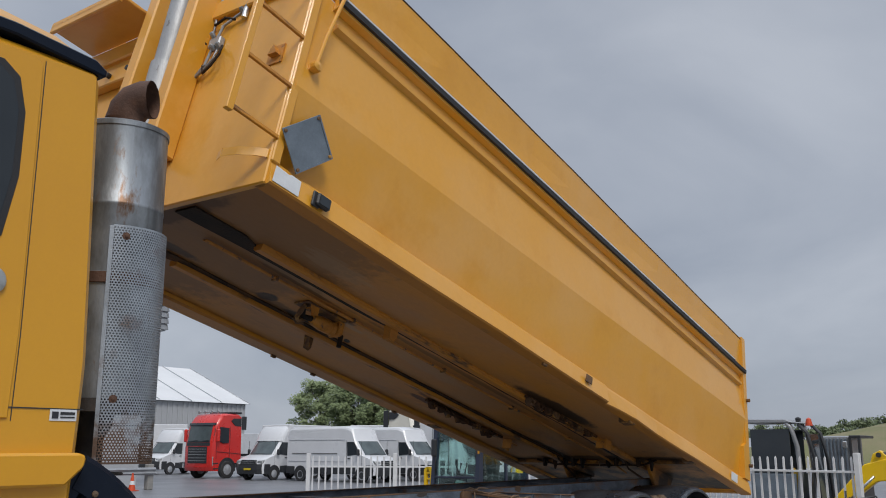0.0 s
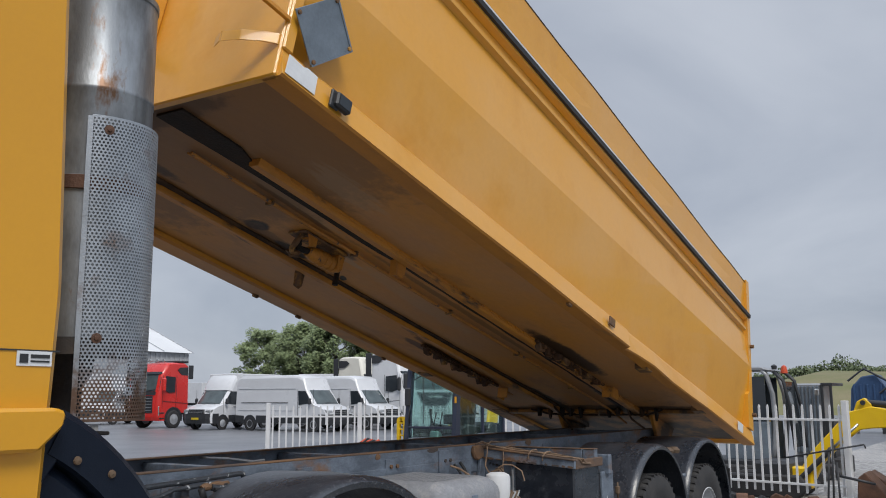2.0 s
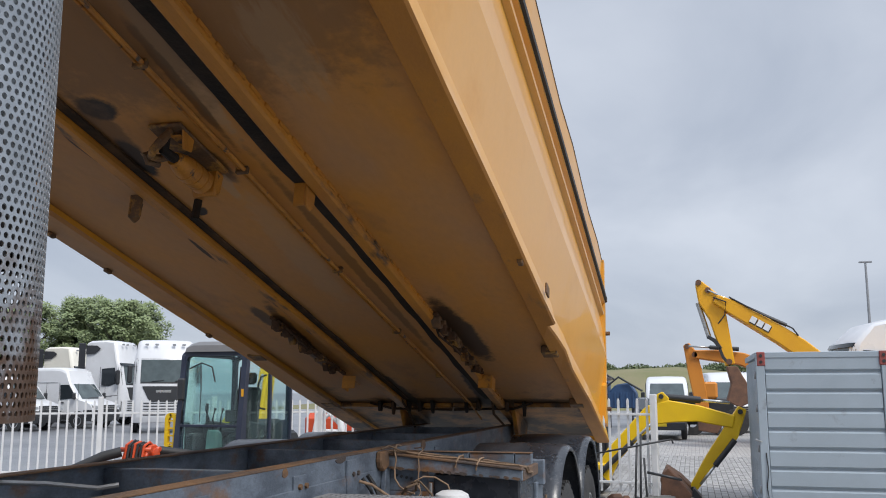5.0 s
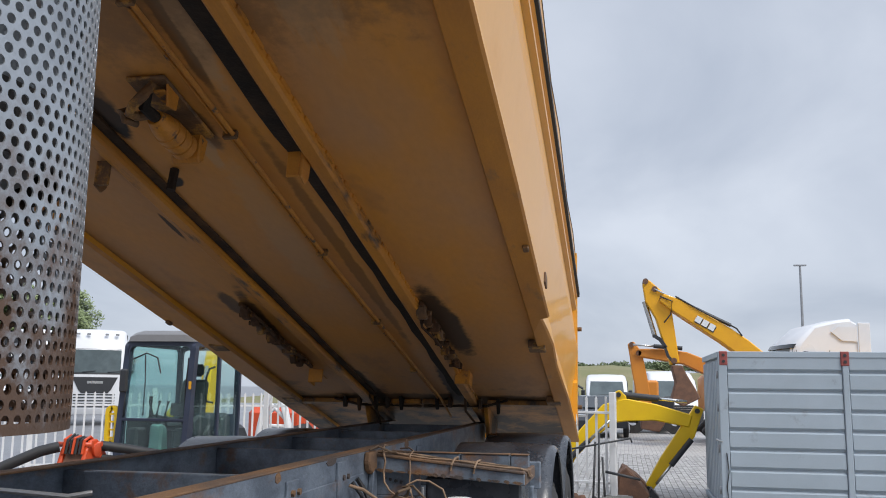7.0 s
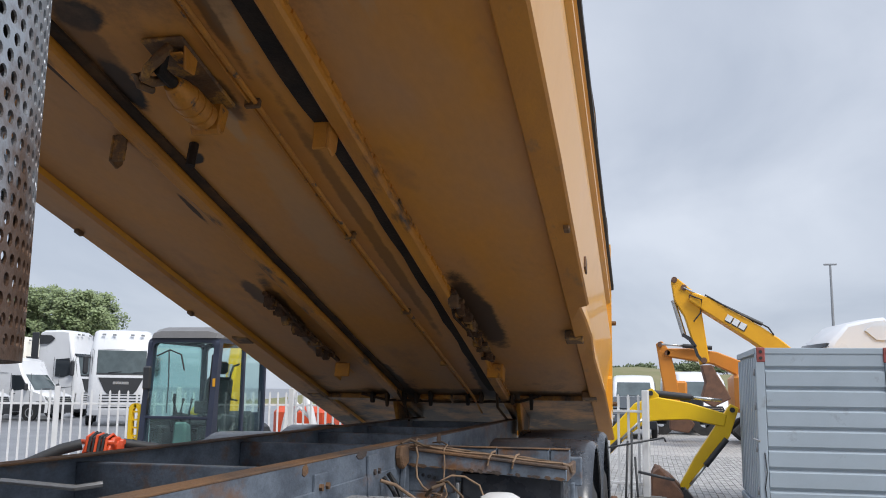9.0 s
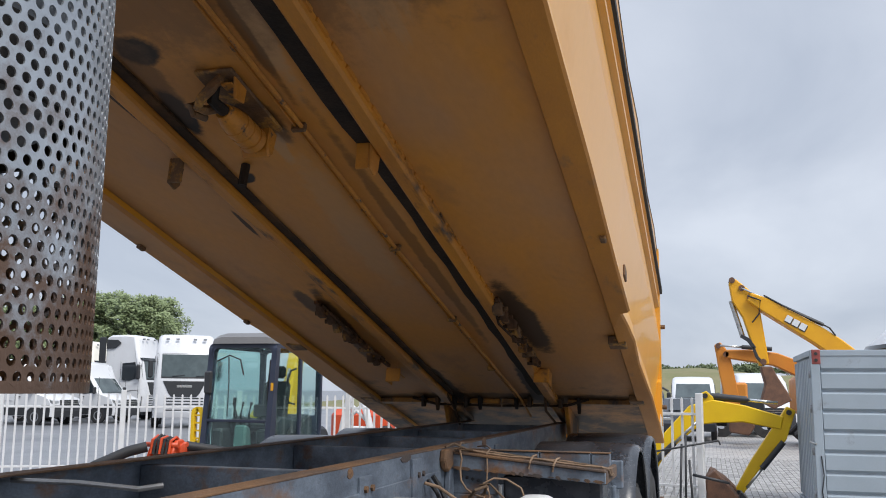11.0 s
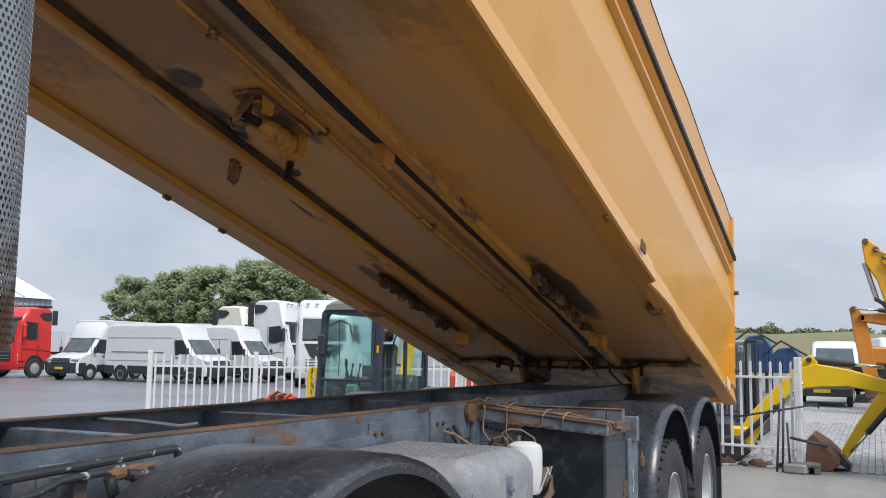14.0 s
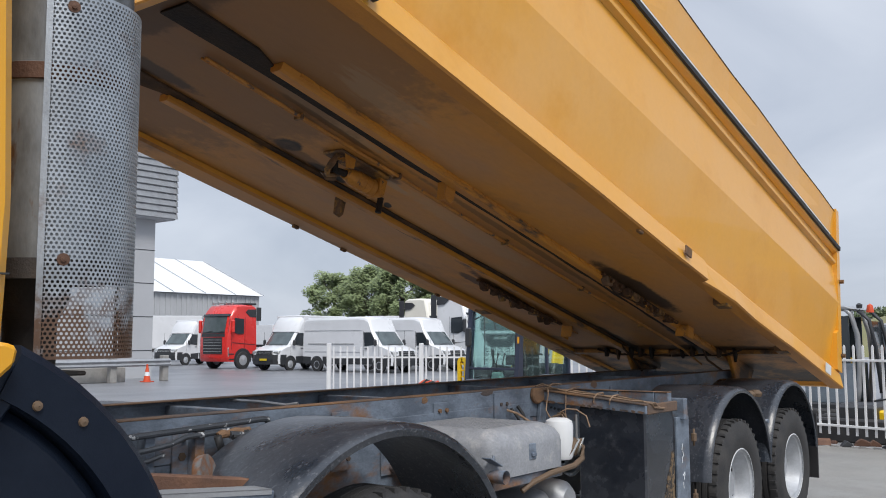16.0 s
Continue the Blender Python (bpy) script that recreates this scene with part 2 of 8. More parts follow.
def add_rusty_foot(mat, z0, z1, colour):
    """Mottled rust that thins out upwards over a stretch of height."""
    nt = mat.node_tree
    b = nt.nodes["Principled BSDF"]
    co = nt.nodes["Texture Coordinate"].outputs["Object"]
    sep = nt.nodes.new("ShaderNodeSeparateXYZ")
    nt.links.new(co, sep.inputs[0])
    up = nt.nodes.new("ShaderNodeMapRange")
    for key, val in (("From Min", z0), ("From Max", z1), ("To Min", 0.18), ("To Max", -0.22)):
        up.inputs[key].default_value = val
    nt.links.new(sep.outputs["Z"], up.inputs["Value"])
    ns = nt.nodes.new("ShaderNodeTexNoise")
    ns.inputs["Scale"].default_value, ns.inputs["Detail"].default_value, ns.inputs["Roughness"].default_value = 8.0, 8.0, 0.7
    nt.links.new(co, ns.inputs["Vector"])
    ad = nt.nodes.new("ShaderNodeMath")
    nt.links.new(up.outputs[0], ad.inputs[0])
    nt.links.new(ns.outputs[0], ad.inputs[1])
    mr = nt.nodes.new("ShaderNodeMapRange")
    mr.inputs["From Min"].default_value, mr.inputs["From Max"].default_value = 0.47, 0.62
    nt.links.new(ad.outputs[0], mr.inputs["Value"])
    mx = nt.nodes.new("ShaderNodeMix")
    mx.data_type = "RGBA"
    mx.inputs[7].default_value = (*colour, 1)
    nt.links.new(mr.outputs[0], mx.inputs["Factor"])
    nt.links.new(b.inputs["Base Color"].links[0].from_socket, mx.inputs[6])
    nt.links.new(mx.outputs[2], b.inputs["Base Color"])


add_rusty_foot(PERF, 1.68, 2.03, (0.140, 0.086, 0.060))
PIPE = material("burnt_exhaust_pipe", (0.085, 0.05, 0.038), 0.7, 0.5, second=(0.16, 0.085, 0.055), scale=6, fine=0.25, bump=0.3)
RUBBER = material("black_rubber_seal", (0.02, 0.02, 0.022), 0.6, fine=0.2)
ASPHALT = material("wet_grey_asphalt", (0.20, 0.205, 0.22), 0.36, second=(0.15, 0.155, 0.17), scale=0.22, third=(0.21, 0.21, 0.215), third_scale=0.6, third_spread=(0.55, 0.7), fine=0.25,
                   fine_scale=45, bump=0.3, bump_scale=70, rough_var=0.15)
PAVING = material("grey_clinker_paving", (0.40, 0.39, 0.375), 0.6, second=(0.33, 0.322, 0.31), scale=0.8, fine=0.2, fine_scale=30, bump=0.2)
# courses of small clinkers: darker joints, each one a little different
nt = PAVING.node_tree
br = nt.nodes.new("ShaderNodeTexBrick")
br.inputs["Scale"].default_value = 1.0
for key, val in (("Brick Width", 0.21), ("Row Height", 0.105), ("Mortar Size", 0.006), ("Mortar Smooth", 0.3)):
    br.inputs[key].default_value = val
br.inputs["Color1"].default_value, br.inputs["Color2"].default_value, br.inputs["Mortar"].default_value = (1.12, 1.1, 1.08, 1), (0.84, 0.85, 0.88, 1), (0.42, 0.41, 0.40, 1)
nt.links.new(nt.nodes["Texture Coordinate"].outputs["Object"], br.inputs["Vector"])
mul = nt.nodes.new("ShaderNodeVectorMath")
mul.operation = "MULTIPLY"
base_in = nt.nodes["Principled BSDF"].inputs["Base Color"]
nt.links.new(base_in.links[0].from_socket, mul.inputs[0])
nt.links.new(br.outputs["Color"], mul.inputs[1])
nt.links.new(mul.outputs[0], base_in)
DAMP = material("worn_damp_brown_grey_yard", (0.255, 0.245, 0.225), 0.40, second=(0.20, 0.193, 0.18), scale=0.5, third=(0.27, 0.265, 0.25), third_scale=1.3, third_spread=(0.52, 0.66), fine=0.3, fine_scale=50, bump=0.3, rough_var=0.18)
CONCRETE = material("grey_concrete", (0.30, 0.29, 0.275), 0.85, second=(0.22, 0.215, 0.205), scale=3, fine=0.15, bump=0.35)
WHITE = material("white_vehicle_paint", (0.66, 0.67, 0.69), 0.3, second=(0.60, 0.61, 0.63), scale=0.9, fine=0.02, bump=0.0, coat=0.3)
FENCEW = material("white_powder_coat", (0.72, 0.72, 0.73), 0.45, second=(0.60, 0.60, 0.60), scale=3, fine=0.04, bump=0.05)
RED = material("red_vehicle_paint", (0.66, 0.030, 0.022), 0.28, second=(0.58, 0.024, 0.02), scale=1, fine=0.03, bump=0, coat=0.4)
DARK = material("dark_grey_trim", (0.03, 0.032, 0.036), 0.5, fine=0.15)
ORANGE = material("orange_machine_paint", (0.62, 0.235, 0.03), 0.42, second=(0.55, 0.20, 0.03), scale=1.5, fine=0.06, bump=0.05)
AMBER = material("amber_machine_paint", (0.75, 0.37, 0.010), 0.42, second=(0.68, 0.32, 0.012), scale=1.5, fine=0.06, bump=0.05)
LEMON = material("bright_yellow_machine_paint", (0.80, 0.52, 0.006), 0.4, second=(0.74, 0.46, 0.008), scale=2, fine=0.06, bump=0.05)
BRICKRED = material("orange_red_machine_paint", (0.60, 0.075, 0.02), 0.4, second=(0.50, 0.06, 0.02), scale=3, fine=0.08)
CASTRED = material("faded_red_casting_paint", (0.30, 0.070, 0.062), 0.6, second=(0.22, 0.055, 0.05), scale=8, fine=0.15)
NAVY = material("dark_navy_frame", (0.026, 0.034, 0.062), 0.4, second=(0.018, 0.023, 0.042), scale=3, fine=0.1)
GREYBOX = material("light_blue_grey_container_paint", (0.335, 0.395, 0.455), 0.45, second=(0.29, 0.345, 0.395), scale=1.2, third=(0.22, 0.24, 0.26), third_scale=2.5, third_spread=(0.62, 0.75),
                   fine=0.05, bump=0.08)
BLUE = material("blue_machine_paint", (0.03, 0.075, 0.17), 0.45, fine=0.1)
RUSTBROWN = material("rusty_brown_steel", (0.17, 0.085, 0.05), 0.8, second=(0.10, 0.055, 0.04), scale=6, fine=0.25, bump=0.4)
GRASS = material("rough_grass_bank", (0.150, 0.155, 0.062), 0.9, second=(0.215, 0.185, 0.105), scale=0.25, fine=0.3, fine_scale=8, bump=0.5, bump_scale=5)
LEAF = material("green_leaves", (0.235, 0.29, 0.135), 0.6, second=(0.16, 0.21, 0.09), scale=0.35, fine=0.25, fine_scale=6, bump=0)
LEAFDARK = material("dark_green_leaves", (0.125, 0.155, 0.068), 0.65, second=(0.075, 0.105, 0.043), scale=0.5, fine=0.25, fine_scale=6, bump=0)
BARK = material("grey_bark", (0.12, 0.10, 0.08), 0.9, fine=0.2)
CLAD = material("light_grey_cladding", (0.42, 0.43, 0.45), 0.6, second=(0.38, 0.39, 0.41), scale=0.5, fine=0.03, bump=0.03)
TENT = material("white_tent_fabric", (0.62, 0.63, 0.64), 0.6, second=(0.68, 0.69, 0.70), scale=0.3, fine=0.02, bump=0)
ALU = material("dull_aluminium", (0.36, 0.37, 0.385), 0.45, 0.5, second=(0.27, 0.275, 0.285), scale=3, fine=0.12, bump=0.15)
PLATE = material("grey_steel_plate", (0.21, 0.25, 0.29), 0.42, 0.5, second=(0.15, 0.18, 0.21), scale=5, fine=0.15, bump=0.1)
TAPE = material("pale_reflective_tape", (0.72, 0.74, 0.76), 0.3, second=(0.62, 0.64, 0.66), scale=12, fine=0.04)
CHROME = material("bright_zinc_fitting", (0.6, 0.6, 0.58), 0.28, 0.9, fine=0.1)
NUMPLATE = material("yellow_plate", (0.75, 0.55, 0.02), 0.4, fine=0.03)
CABLE = material("dry_tan_cable", (0.13, 0.085, 0.052), 0.7, fine=0.2)
GREENSEAT = material("teal_cab_interior", (0.10, 0.19, 0.18), 0.6, fine=0.1)


def glass(name, colour, rough=0.03):
    m = bpy.data.materials.new(name)
    m.use_nodes = True
    nt = m.node_tree
    b = nt.nodes["Principled BSDF"]
    b.inputs["Base Color"].default_value = (*colour, 1)
    b.inputs["Roughness"].default_value = rough
    b.inputs["Transmission Weight"].default_value = 1.0
    b.inputs["IOR"].default_value = 1.45
    return m


GLASS = glass("greenish_cab_glass", (0.66, 0.87, 0.84))
WINDSCREEN = material("grey_green_windscreen", (0.085, 0.11, 0.115), 0.06, second=(0.05, 0.065, 0.07), scale=1.5, fine=0.1, bump=0, rough_var=0.02)
DARKGLASS = material("dark_window_glass", (0.02, 0.026, 0.032), 0.06, second=(0.03, 0.036, 0.042), scale=1, fine=0.05, bump=0, rough_var=0.02)


# ---- mesh helpers ----
def bx(bm, x0, x1, y0, y1, z0, z1, bevel=0.0, m=None, seg=1):
    """A box between two corners, with its edges rounded."""
    r = bmesh.ops.create_cube(bm, size=1.0)
    t = Matrix.Translation(((x0 + x1) / 2, (y0 + y1) / 2, (z0 + z1) / 2)) @ Matrix.Diagonal((abs(x1 - x0), abs(y1 - y0), abs(z1 - z0), 1))
    bmesh.ops.transform(bm, matrix=(m @ t) if m else t, verts=r["verts"])
    if bevel:
        edges = list({e for v in r["verts"] for e in v.link_edges})
        bmesh.ops.bevel(bm, geom=edges, offset=bevel, segments=seg, affect="EDGES", profile=0.6)
    return bm


def prism(bm, pts, axis, a0, a1, m=None, bevel=0.0):
    """A polygon, given in the two other axes, drawn out along an axis from a0 to a1."""
    def at(p, a):
        v = {"x": (a, p[0], p[1]), "y": (p[0], a, p[1]), "z": (p[0], p[1], a)}[axis]
        return m @ Vector(v) if m else Vector(v)
    lo = [bm.verts.new(at(p, a0)) for p in pts]
    hi = [bm.verts.new(at(p, a1)) for p in pts]
    n = len(pts)
    faces = [bm.faces.new(lo), bm.faces.new(hi[::-1])]
    for i in range(n):
        faces.append(bm.faces.new((lo[i], hi[i], hi[(i + 1) % n], lo[(i + 1) % n])))
    bmesh.ops.recalc_face_normals(bm, faces=faces)
    if bevel:
        edges = list({e for f in faces for e in f.edges})
        bmesh.ops.bevel(bm, geom=edges, offset=bevel, segments=1, affect="EDGES", profile=0.6)
    return bm


def tube(bm, pts, r, n=8, caps=True):
    """A round bar along a line of points."""
    pts = [Vector(p) for p in pts]
    rings = []
    up = Vector((0.03, 0.07, 1.0)).normalized()
    for i, p in enumerate(pts):
        d = (pts[min(i + 1, len(pts) - 1)] - pts[max(i - 1, 0)]).normalized()
        a = d.cross(up)
        if a.length < 0.1:
            a = d.cross(Vector((1, 0, 0)))
        a.normalize()
        b = d.cross(a).normalized()
        rad = r[i] if isinstance(r, (list, tuple)) else r
        rings.append([bm.verts.new(p + rad * (math.cos(2 * math.pi * k / n) * a + math.sin(2 * math.pi * k / n) * b)) for k in range(n)])
    for q, s in zip(rings, rings[1:]):
        for k in range(n):
            bm.faces.new((q[k], q[(k + 1) % n], s[(k + 1) % n], s[k])).smooth = True
    if caps:
        bm.faces.new(rings[0][::-1]), bm.faces.new(rings[-1])
    return bm


def lathe(bm, profile, n=24, m=None, smooth=True):
    """A profile of (radius, height) turned round the z axis."""
    rings = []
    for r, z in profile:
        ring = []
        for k in range(n):
            v = Vector((r * math.cos(2 * math.pi * k / n), r * math.sin(2 * math.pi * k / n), z))
            ring.append(bm.verts.new(m @ v if m else v))
        rings.append(ring)
    for q, s in zip(rings, rings[1:]):
        for k in range(n):
            bm.faces.new((q[k], q[(k + 1) % n], s[(k + 1) % n], s[k])).smooth = smooth
    return bm


def loft(bm, sections, closed=False, cap=False, smooth=False):
    """A skin over a row of sections with the same number of points."""
    rings = [[bm.verts.new(p) for p in s] for s in sections]
    n = len(rings[0])
    for q, s in zip(rings, rings[1:]):
        for k in range(n if closed else n - 1):
            f = bm.faces.new((q[k], q[(k + 1) % n], s[(k + 1) % n], s[k]))
            f.smooth = smooth
    if cap:
        bm.faces.new(rings[0][::-1]), bm.faces.new(rings[-1])
    return bm


def finish(bm, name, mat, normals=True):
    if normals:
        bmesh.ops.recalc_face_normals(bm, faces=bm.faces)
    for e in bm.edges:
        if len(e.link_faces) == 2 and e.calc_face_angle(0.0) > 0.6:
            e.smooth = False
    me = bpy.data.meshes.new(name)
    bm.to_mesh(me)
    bm.free()
    for x in (mat if isinstance(mat, (list, tuple)) else [mat]):
        me.materials.append(x)
    return me


def part(name, bm, mat, parent, label="", at=None, normals=True):
    """One mesh object under a thing or under a part."""
    ob = new(name, finish(bm, name, mat, normals))
    ob.parent = parent
    if at is not None:
        ob.matrix_basis = at
    return tagged(ob, label)


def thing(name, label, category, at=None, group="", kind=""):
    ob = new(name)
    ob.empty_display_size = 0.2
    if at is not None:
        ob.matrix_basis = at
    return tagged(ob, label, category, group, kind)


def solid(name, bm, mat, label, category="", kind="", group="", at=None, normals=True):
    """A thing that is one mesh."""
    ob = new(name, finish(bm, name, mat, normals))
    if at is not None:
        ob.matrix_basis = at
    return tagged(ob, label, category, group, kind)


B = bmesh.new

# ---- the large structure ----
bm = B()
bmesh.ops.create_grid(bm, x_segments=40, y_segments=40, size=900)
for v in bm.verts:
    v.co.z = 0.0
ground = solid("ground", bm, ASPHALT, "damp dark grey asphalt yard reaching the horizon", "ground", "structure")

# grass bank behind the machines
bm = B()
rows = []
for i in range(26):
    y = -160 + i * 8.2
    k = 1.0 if y < 22 else max(0.0, 1 - (y - 22) / 25)
    h = (4.0 + 0.35 * math.sin(y * 0.13) + 0.25 * math.sin(y * 0.37)) * k
    rows.append([(84, y, 0.0), (92, y, 0.55 * h), (99, y, 0.85 * h), (108, y, h), (150, y, h + 0.1), (160, y, -0.2)])
loft(bm, rows, smooth=True)
grass_bank = solid("grass_bank", bm, GRASS, "low overgrown grass bank behind the yard", "bank", "structure")

# ---- the tipper truck ----
truck = thing("tipper_truck", "yellow four-axle tipper truck with its long steel body raised", "truck")
TX, TY, TZ, ANGLE = 2.785, 3.29, 3.24, 14.5
W, REAR = 2.68, 8.37


def rear(v):
    return REAR - 0.17 * v


BODY = pose(TX, TY, TZ, 0, ANGLE, 0)
# shell: floor sheet and folded sides with real thickness, seen from outside and below
bm = B()


def side_profile(f):
    """Points (across, up) of the outer skin from the edge beam to the top board, at a share of the body's length."""
    return [(0.105, 0.13), (0.010, 0.71 + 0.19 * f), (0.060, 1.30), (0.060, 1.50)]


for side in (0, 1):
    secs = []
    for f in (0.0, 0.25, 0.5, 0.75, 1.0):
        pr = side_profile(f)
        out = [(w if side == 0 else W - w, v) for w, v in pr]
        inn = [(w + 0.03 if side == 0 else W - w - 0.03, v) for w, v in pr]
        secs.append([(0.02 + f * (rear(v) - 0.04), w, v) for w, v in out] + [(0.02 + f * (rear(v) - 0.04), w, v) for w, v in inn[::-1]])
    loft(bm, secs, closed=True, cap=True)
bx(bm, 0.02, REAR - 0.08, 0.06, W - 0.06, 0.055, 0.085)
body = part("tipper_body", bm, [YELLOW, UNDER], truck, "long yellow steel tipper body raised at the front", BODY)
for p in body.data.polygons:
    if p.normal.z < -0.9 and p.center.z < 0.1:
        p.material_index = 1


def bpart(name, bm, mat, label=""):
    return part(name, bm, mat, body, label)


LIP = material("deep_yellow_lip", (0.50, 0.205, 0.020), 0.55, second=(0.40, 0.165, 0.028), scale=2.2, spread=(0.4, 0.65), third=(0.22, 0.12, 0.05), third_scale=3.5, third_spread=(0.57, 0.7), fine=0.12, bump=0.12, stretch=(0.6, 1.6, 1))
# edge beams along the bottom; the near one is buckled in front of the rear wheels
for side in (0, 1):
    bm = B()
    s = (lambda w: w) if side == 0 else (lambda w: W - w)
    lipw = 0.13 if side == 0 else 0.2
    stations = [(0.0, 0, 0), (1.5, 0.004, 0), (2.6, 0, 0.004), (3.7, 0.003, 0), (4.44, 0.0, 0.0), (4.47, 0.05, 0.0), (4.75, 0.035, 0.012), (5.1, 0.02, 0.018), (5.6, 0.03, 0.008), (6.2, 0.012, 0.0), (6.6, 0, 0), (8.37, 0, 0)]
    secs = []
    for u, push, lift in stations:
        k = push if side == 0 else 0.0
        pts = [(s(k), 0.012 + lift), (s(0.012 + k), lift), (s(lipw), 0.0), (s(lipw + 0.012), 0.02), (s(lipw + 0.012), 0.052), (s(0.10), 0.052), (s(0.10), 0.15), (s(0.048 + 0.4 * k), 0.172), (s(0.030 + k * 0.6), 0.15)]
        secs.append([(min(u, rear(v)), w, v) for w, v in pts])
    loft(bm, secs, closed=True, cap=True)
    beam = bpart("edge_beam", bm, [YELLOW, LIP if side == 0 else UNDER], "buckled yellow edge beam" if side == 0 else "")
    # downward faces: deeper orange-yellow on the near beam, underside paint on the far one
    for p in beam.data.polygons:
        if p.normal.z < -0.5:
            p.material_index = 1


def straight(name, pts, u0, u1, mat, label="", bow=0.0, n=2):
    """A strip with one cross-section along the body; its ends follow the slanted tailgate."""
    bm = B()
    secs = []
    for i in range(n):
        f = i / (n - 1)
        d = bow * math.sin(i * 2.3) if 0 < i < n - 1 else 0
        secs.append([(u0 + f * ((u1 if u1 > 0 else rear(v) + u1) - u0), w + d, v) for w, v in pts])
    loft(bm, secs, closed=True, cap=True)
    return bpart(name, bm, mat, label)


for side in (0, 1):
    s = (lambda w: w) if side == 0 else (lambda w: W - w)
    straight("rub_rail", [(s(0.058), 1.29), (s(0.018), 1.31), (s(0.015), 1.335), (s(0.058), 1.355)], 0.24, -0.14, YELLOW)
    straight("seal_rail", [(s(0.058), 1.435), (s(0.01), 1.455), (s(0.01), 1.505), (s(0.058), 1.53)], 0.2, -0.05, YELLOW)
    straight("rubber_seal", [(s(0.012), 1.475), (s(-0.012), 1.48), (s(-0.014), 1.518), (s(0.03), 1.535)], 0.2, -0.03, RUBBER, "black rubber strip with a worn bright edge")
    straight("worn_edge", [(s(-0.002), 1.536), (s(-0.004), 1.548), (s(0.03), 1.548), (s(0.03), 1.536)], 0.25, -0.4, TAPE, "bare bright edge of the seal")
    bm = B()
    n = 13
    secs = []
    for i in range(n):
        f = i / (n - 1)
        wob = 0.010 * math.sin(i * 2.1) * (1 if 0 < i < n - 1 else 0)
        top = 1.97 - 0.07 * f + wob * 0.8
        pts = [(s(0.055), 1.53), (s(0.045), 1.75), (s(0.034), top - 0.03), (s(0.030), top), (s(0.075), top), (s(0.085), 1.53)]
        secs.append([(0.1 + f * (rear(v) - 0.13), w + (wob if v > 1.7 else 0), v) for w, v in pts])
    loft(bm, secs, closed=True, cap=True)
    bpart("top_board", bm, YELLOW, "dented yellow top board")
    bm = B()
    tube(bm, [(0.1 + i / (n - 1) * (rear(1.94) - 0.13), s(0.034) + (0.010 * math.sin(i * 2.1) if 0 < i < n - 1 else 0), 1.974 - 0.07 * i / (n - 1) + (0.008 * math.sin(i * 2.1) if 0 < i < n - 1 else 0)) for i in range(n)], 0.009, 6)
    bpart("top_edge", bm, RUSTDARK, "dark worn top edge")
    bm = B()
    secs = []
    for v in (0.17, 0.55, 0.60, 1.93):
        k = 0.17 if v < 0.57 else 0.09
        secs.append([(rear(v) - k, s(0.012), v), (rear(v) + 0.02, s(0.012), v), (rear(v) + 0.02, s(0.13), v), (rear(v) - k, s(0.13), v)])
    loft(bm, secs, closed=True, cap=True)
    bpart("end_post", bm, YELLOW)
bm = B()
loft(bm, [[(rear(v) - 0.02, 0.13, v), (rear(v) + 0.03, 0.13, v), (rear(v) + 0.03, W - 0.13, v), (rear(v) - 0.02, W - 0.13, v)] for v in (0.02, 0.6, 1.2, 1.8)], closed=True, cap=True)
bpart("tailgate", bm, YELLOW, "closed yellow tailgate")
for v in (0.35, 1.15):
    bm = B()
    lathe(bm, [(0.001, -0.03), (0.022, -0.03), (0.022, 0.03), (0.001, 0.03)], 10, pose(rear(v) + 0.0, 0.0, v, 90, 0, 0))
    bx(bm, rear(v) - 0.03, rear(v) + 0.035, -0.02, 0.02, v - 0.014, v + 0.014, 0.004)
    bpart("tailgate_pin", bm, RUSTY)

YELLOWDIRT = material("dirty_yellow_steel", (0.52, 0.215, 0.022), 0.55, second=(0.38, 0.155, 0.025), scale=9, third=(0.07, 0.05, 0.04), third_scale=14, third_spread=(0.58, 0.66), fine=0.25, bump=0.25)
GREASEBROWN = material("dark_brown_grease", (0.040, 0.027, 0.020), 0.85, second=(0.10, 0.055, 0.028), scale=4, spread=(0.42, 0.62), fine=0.3, bump=0.4, bump_scale=40)
for mat, level in ((UNDER, 0.3), (GREASE, 0.2), (GREASEBROWN, 0.2), (RUSTDARK, 0.2), (CABPLASTIC, 0.15)):
    mat.node_tree.nodes["Principled BSDF"].inputs["Specular IOR Level"].default_value = level
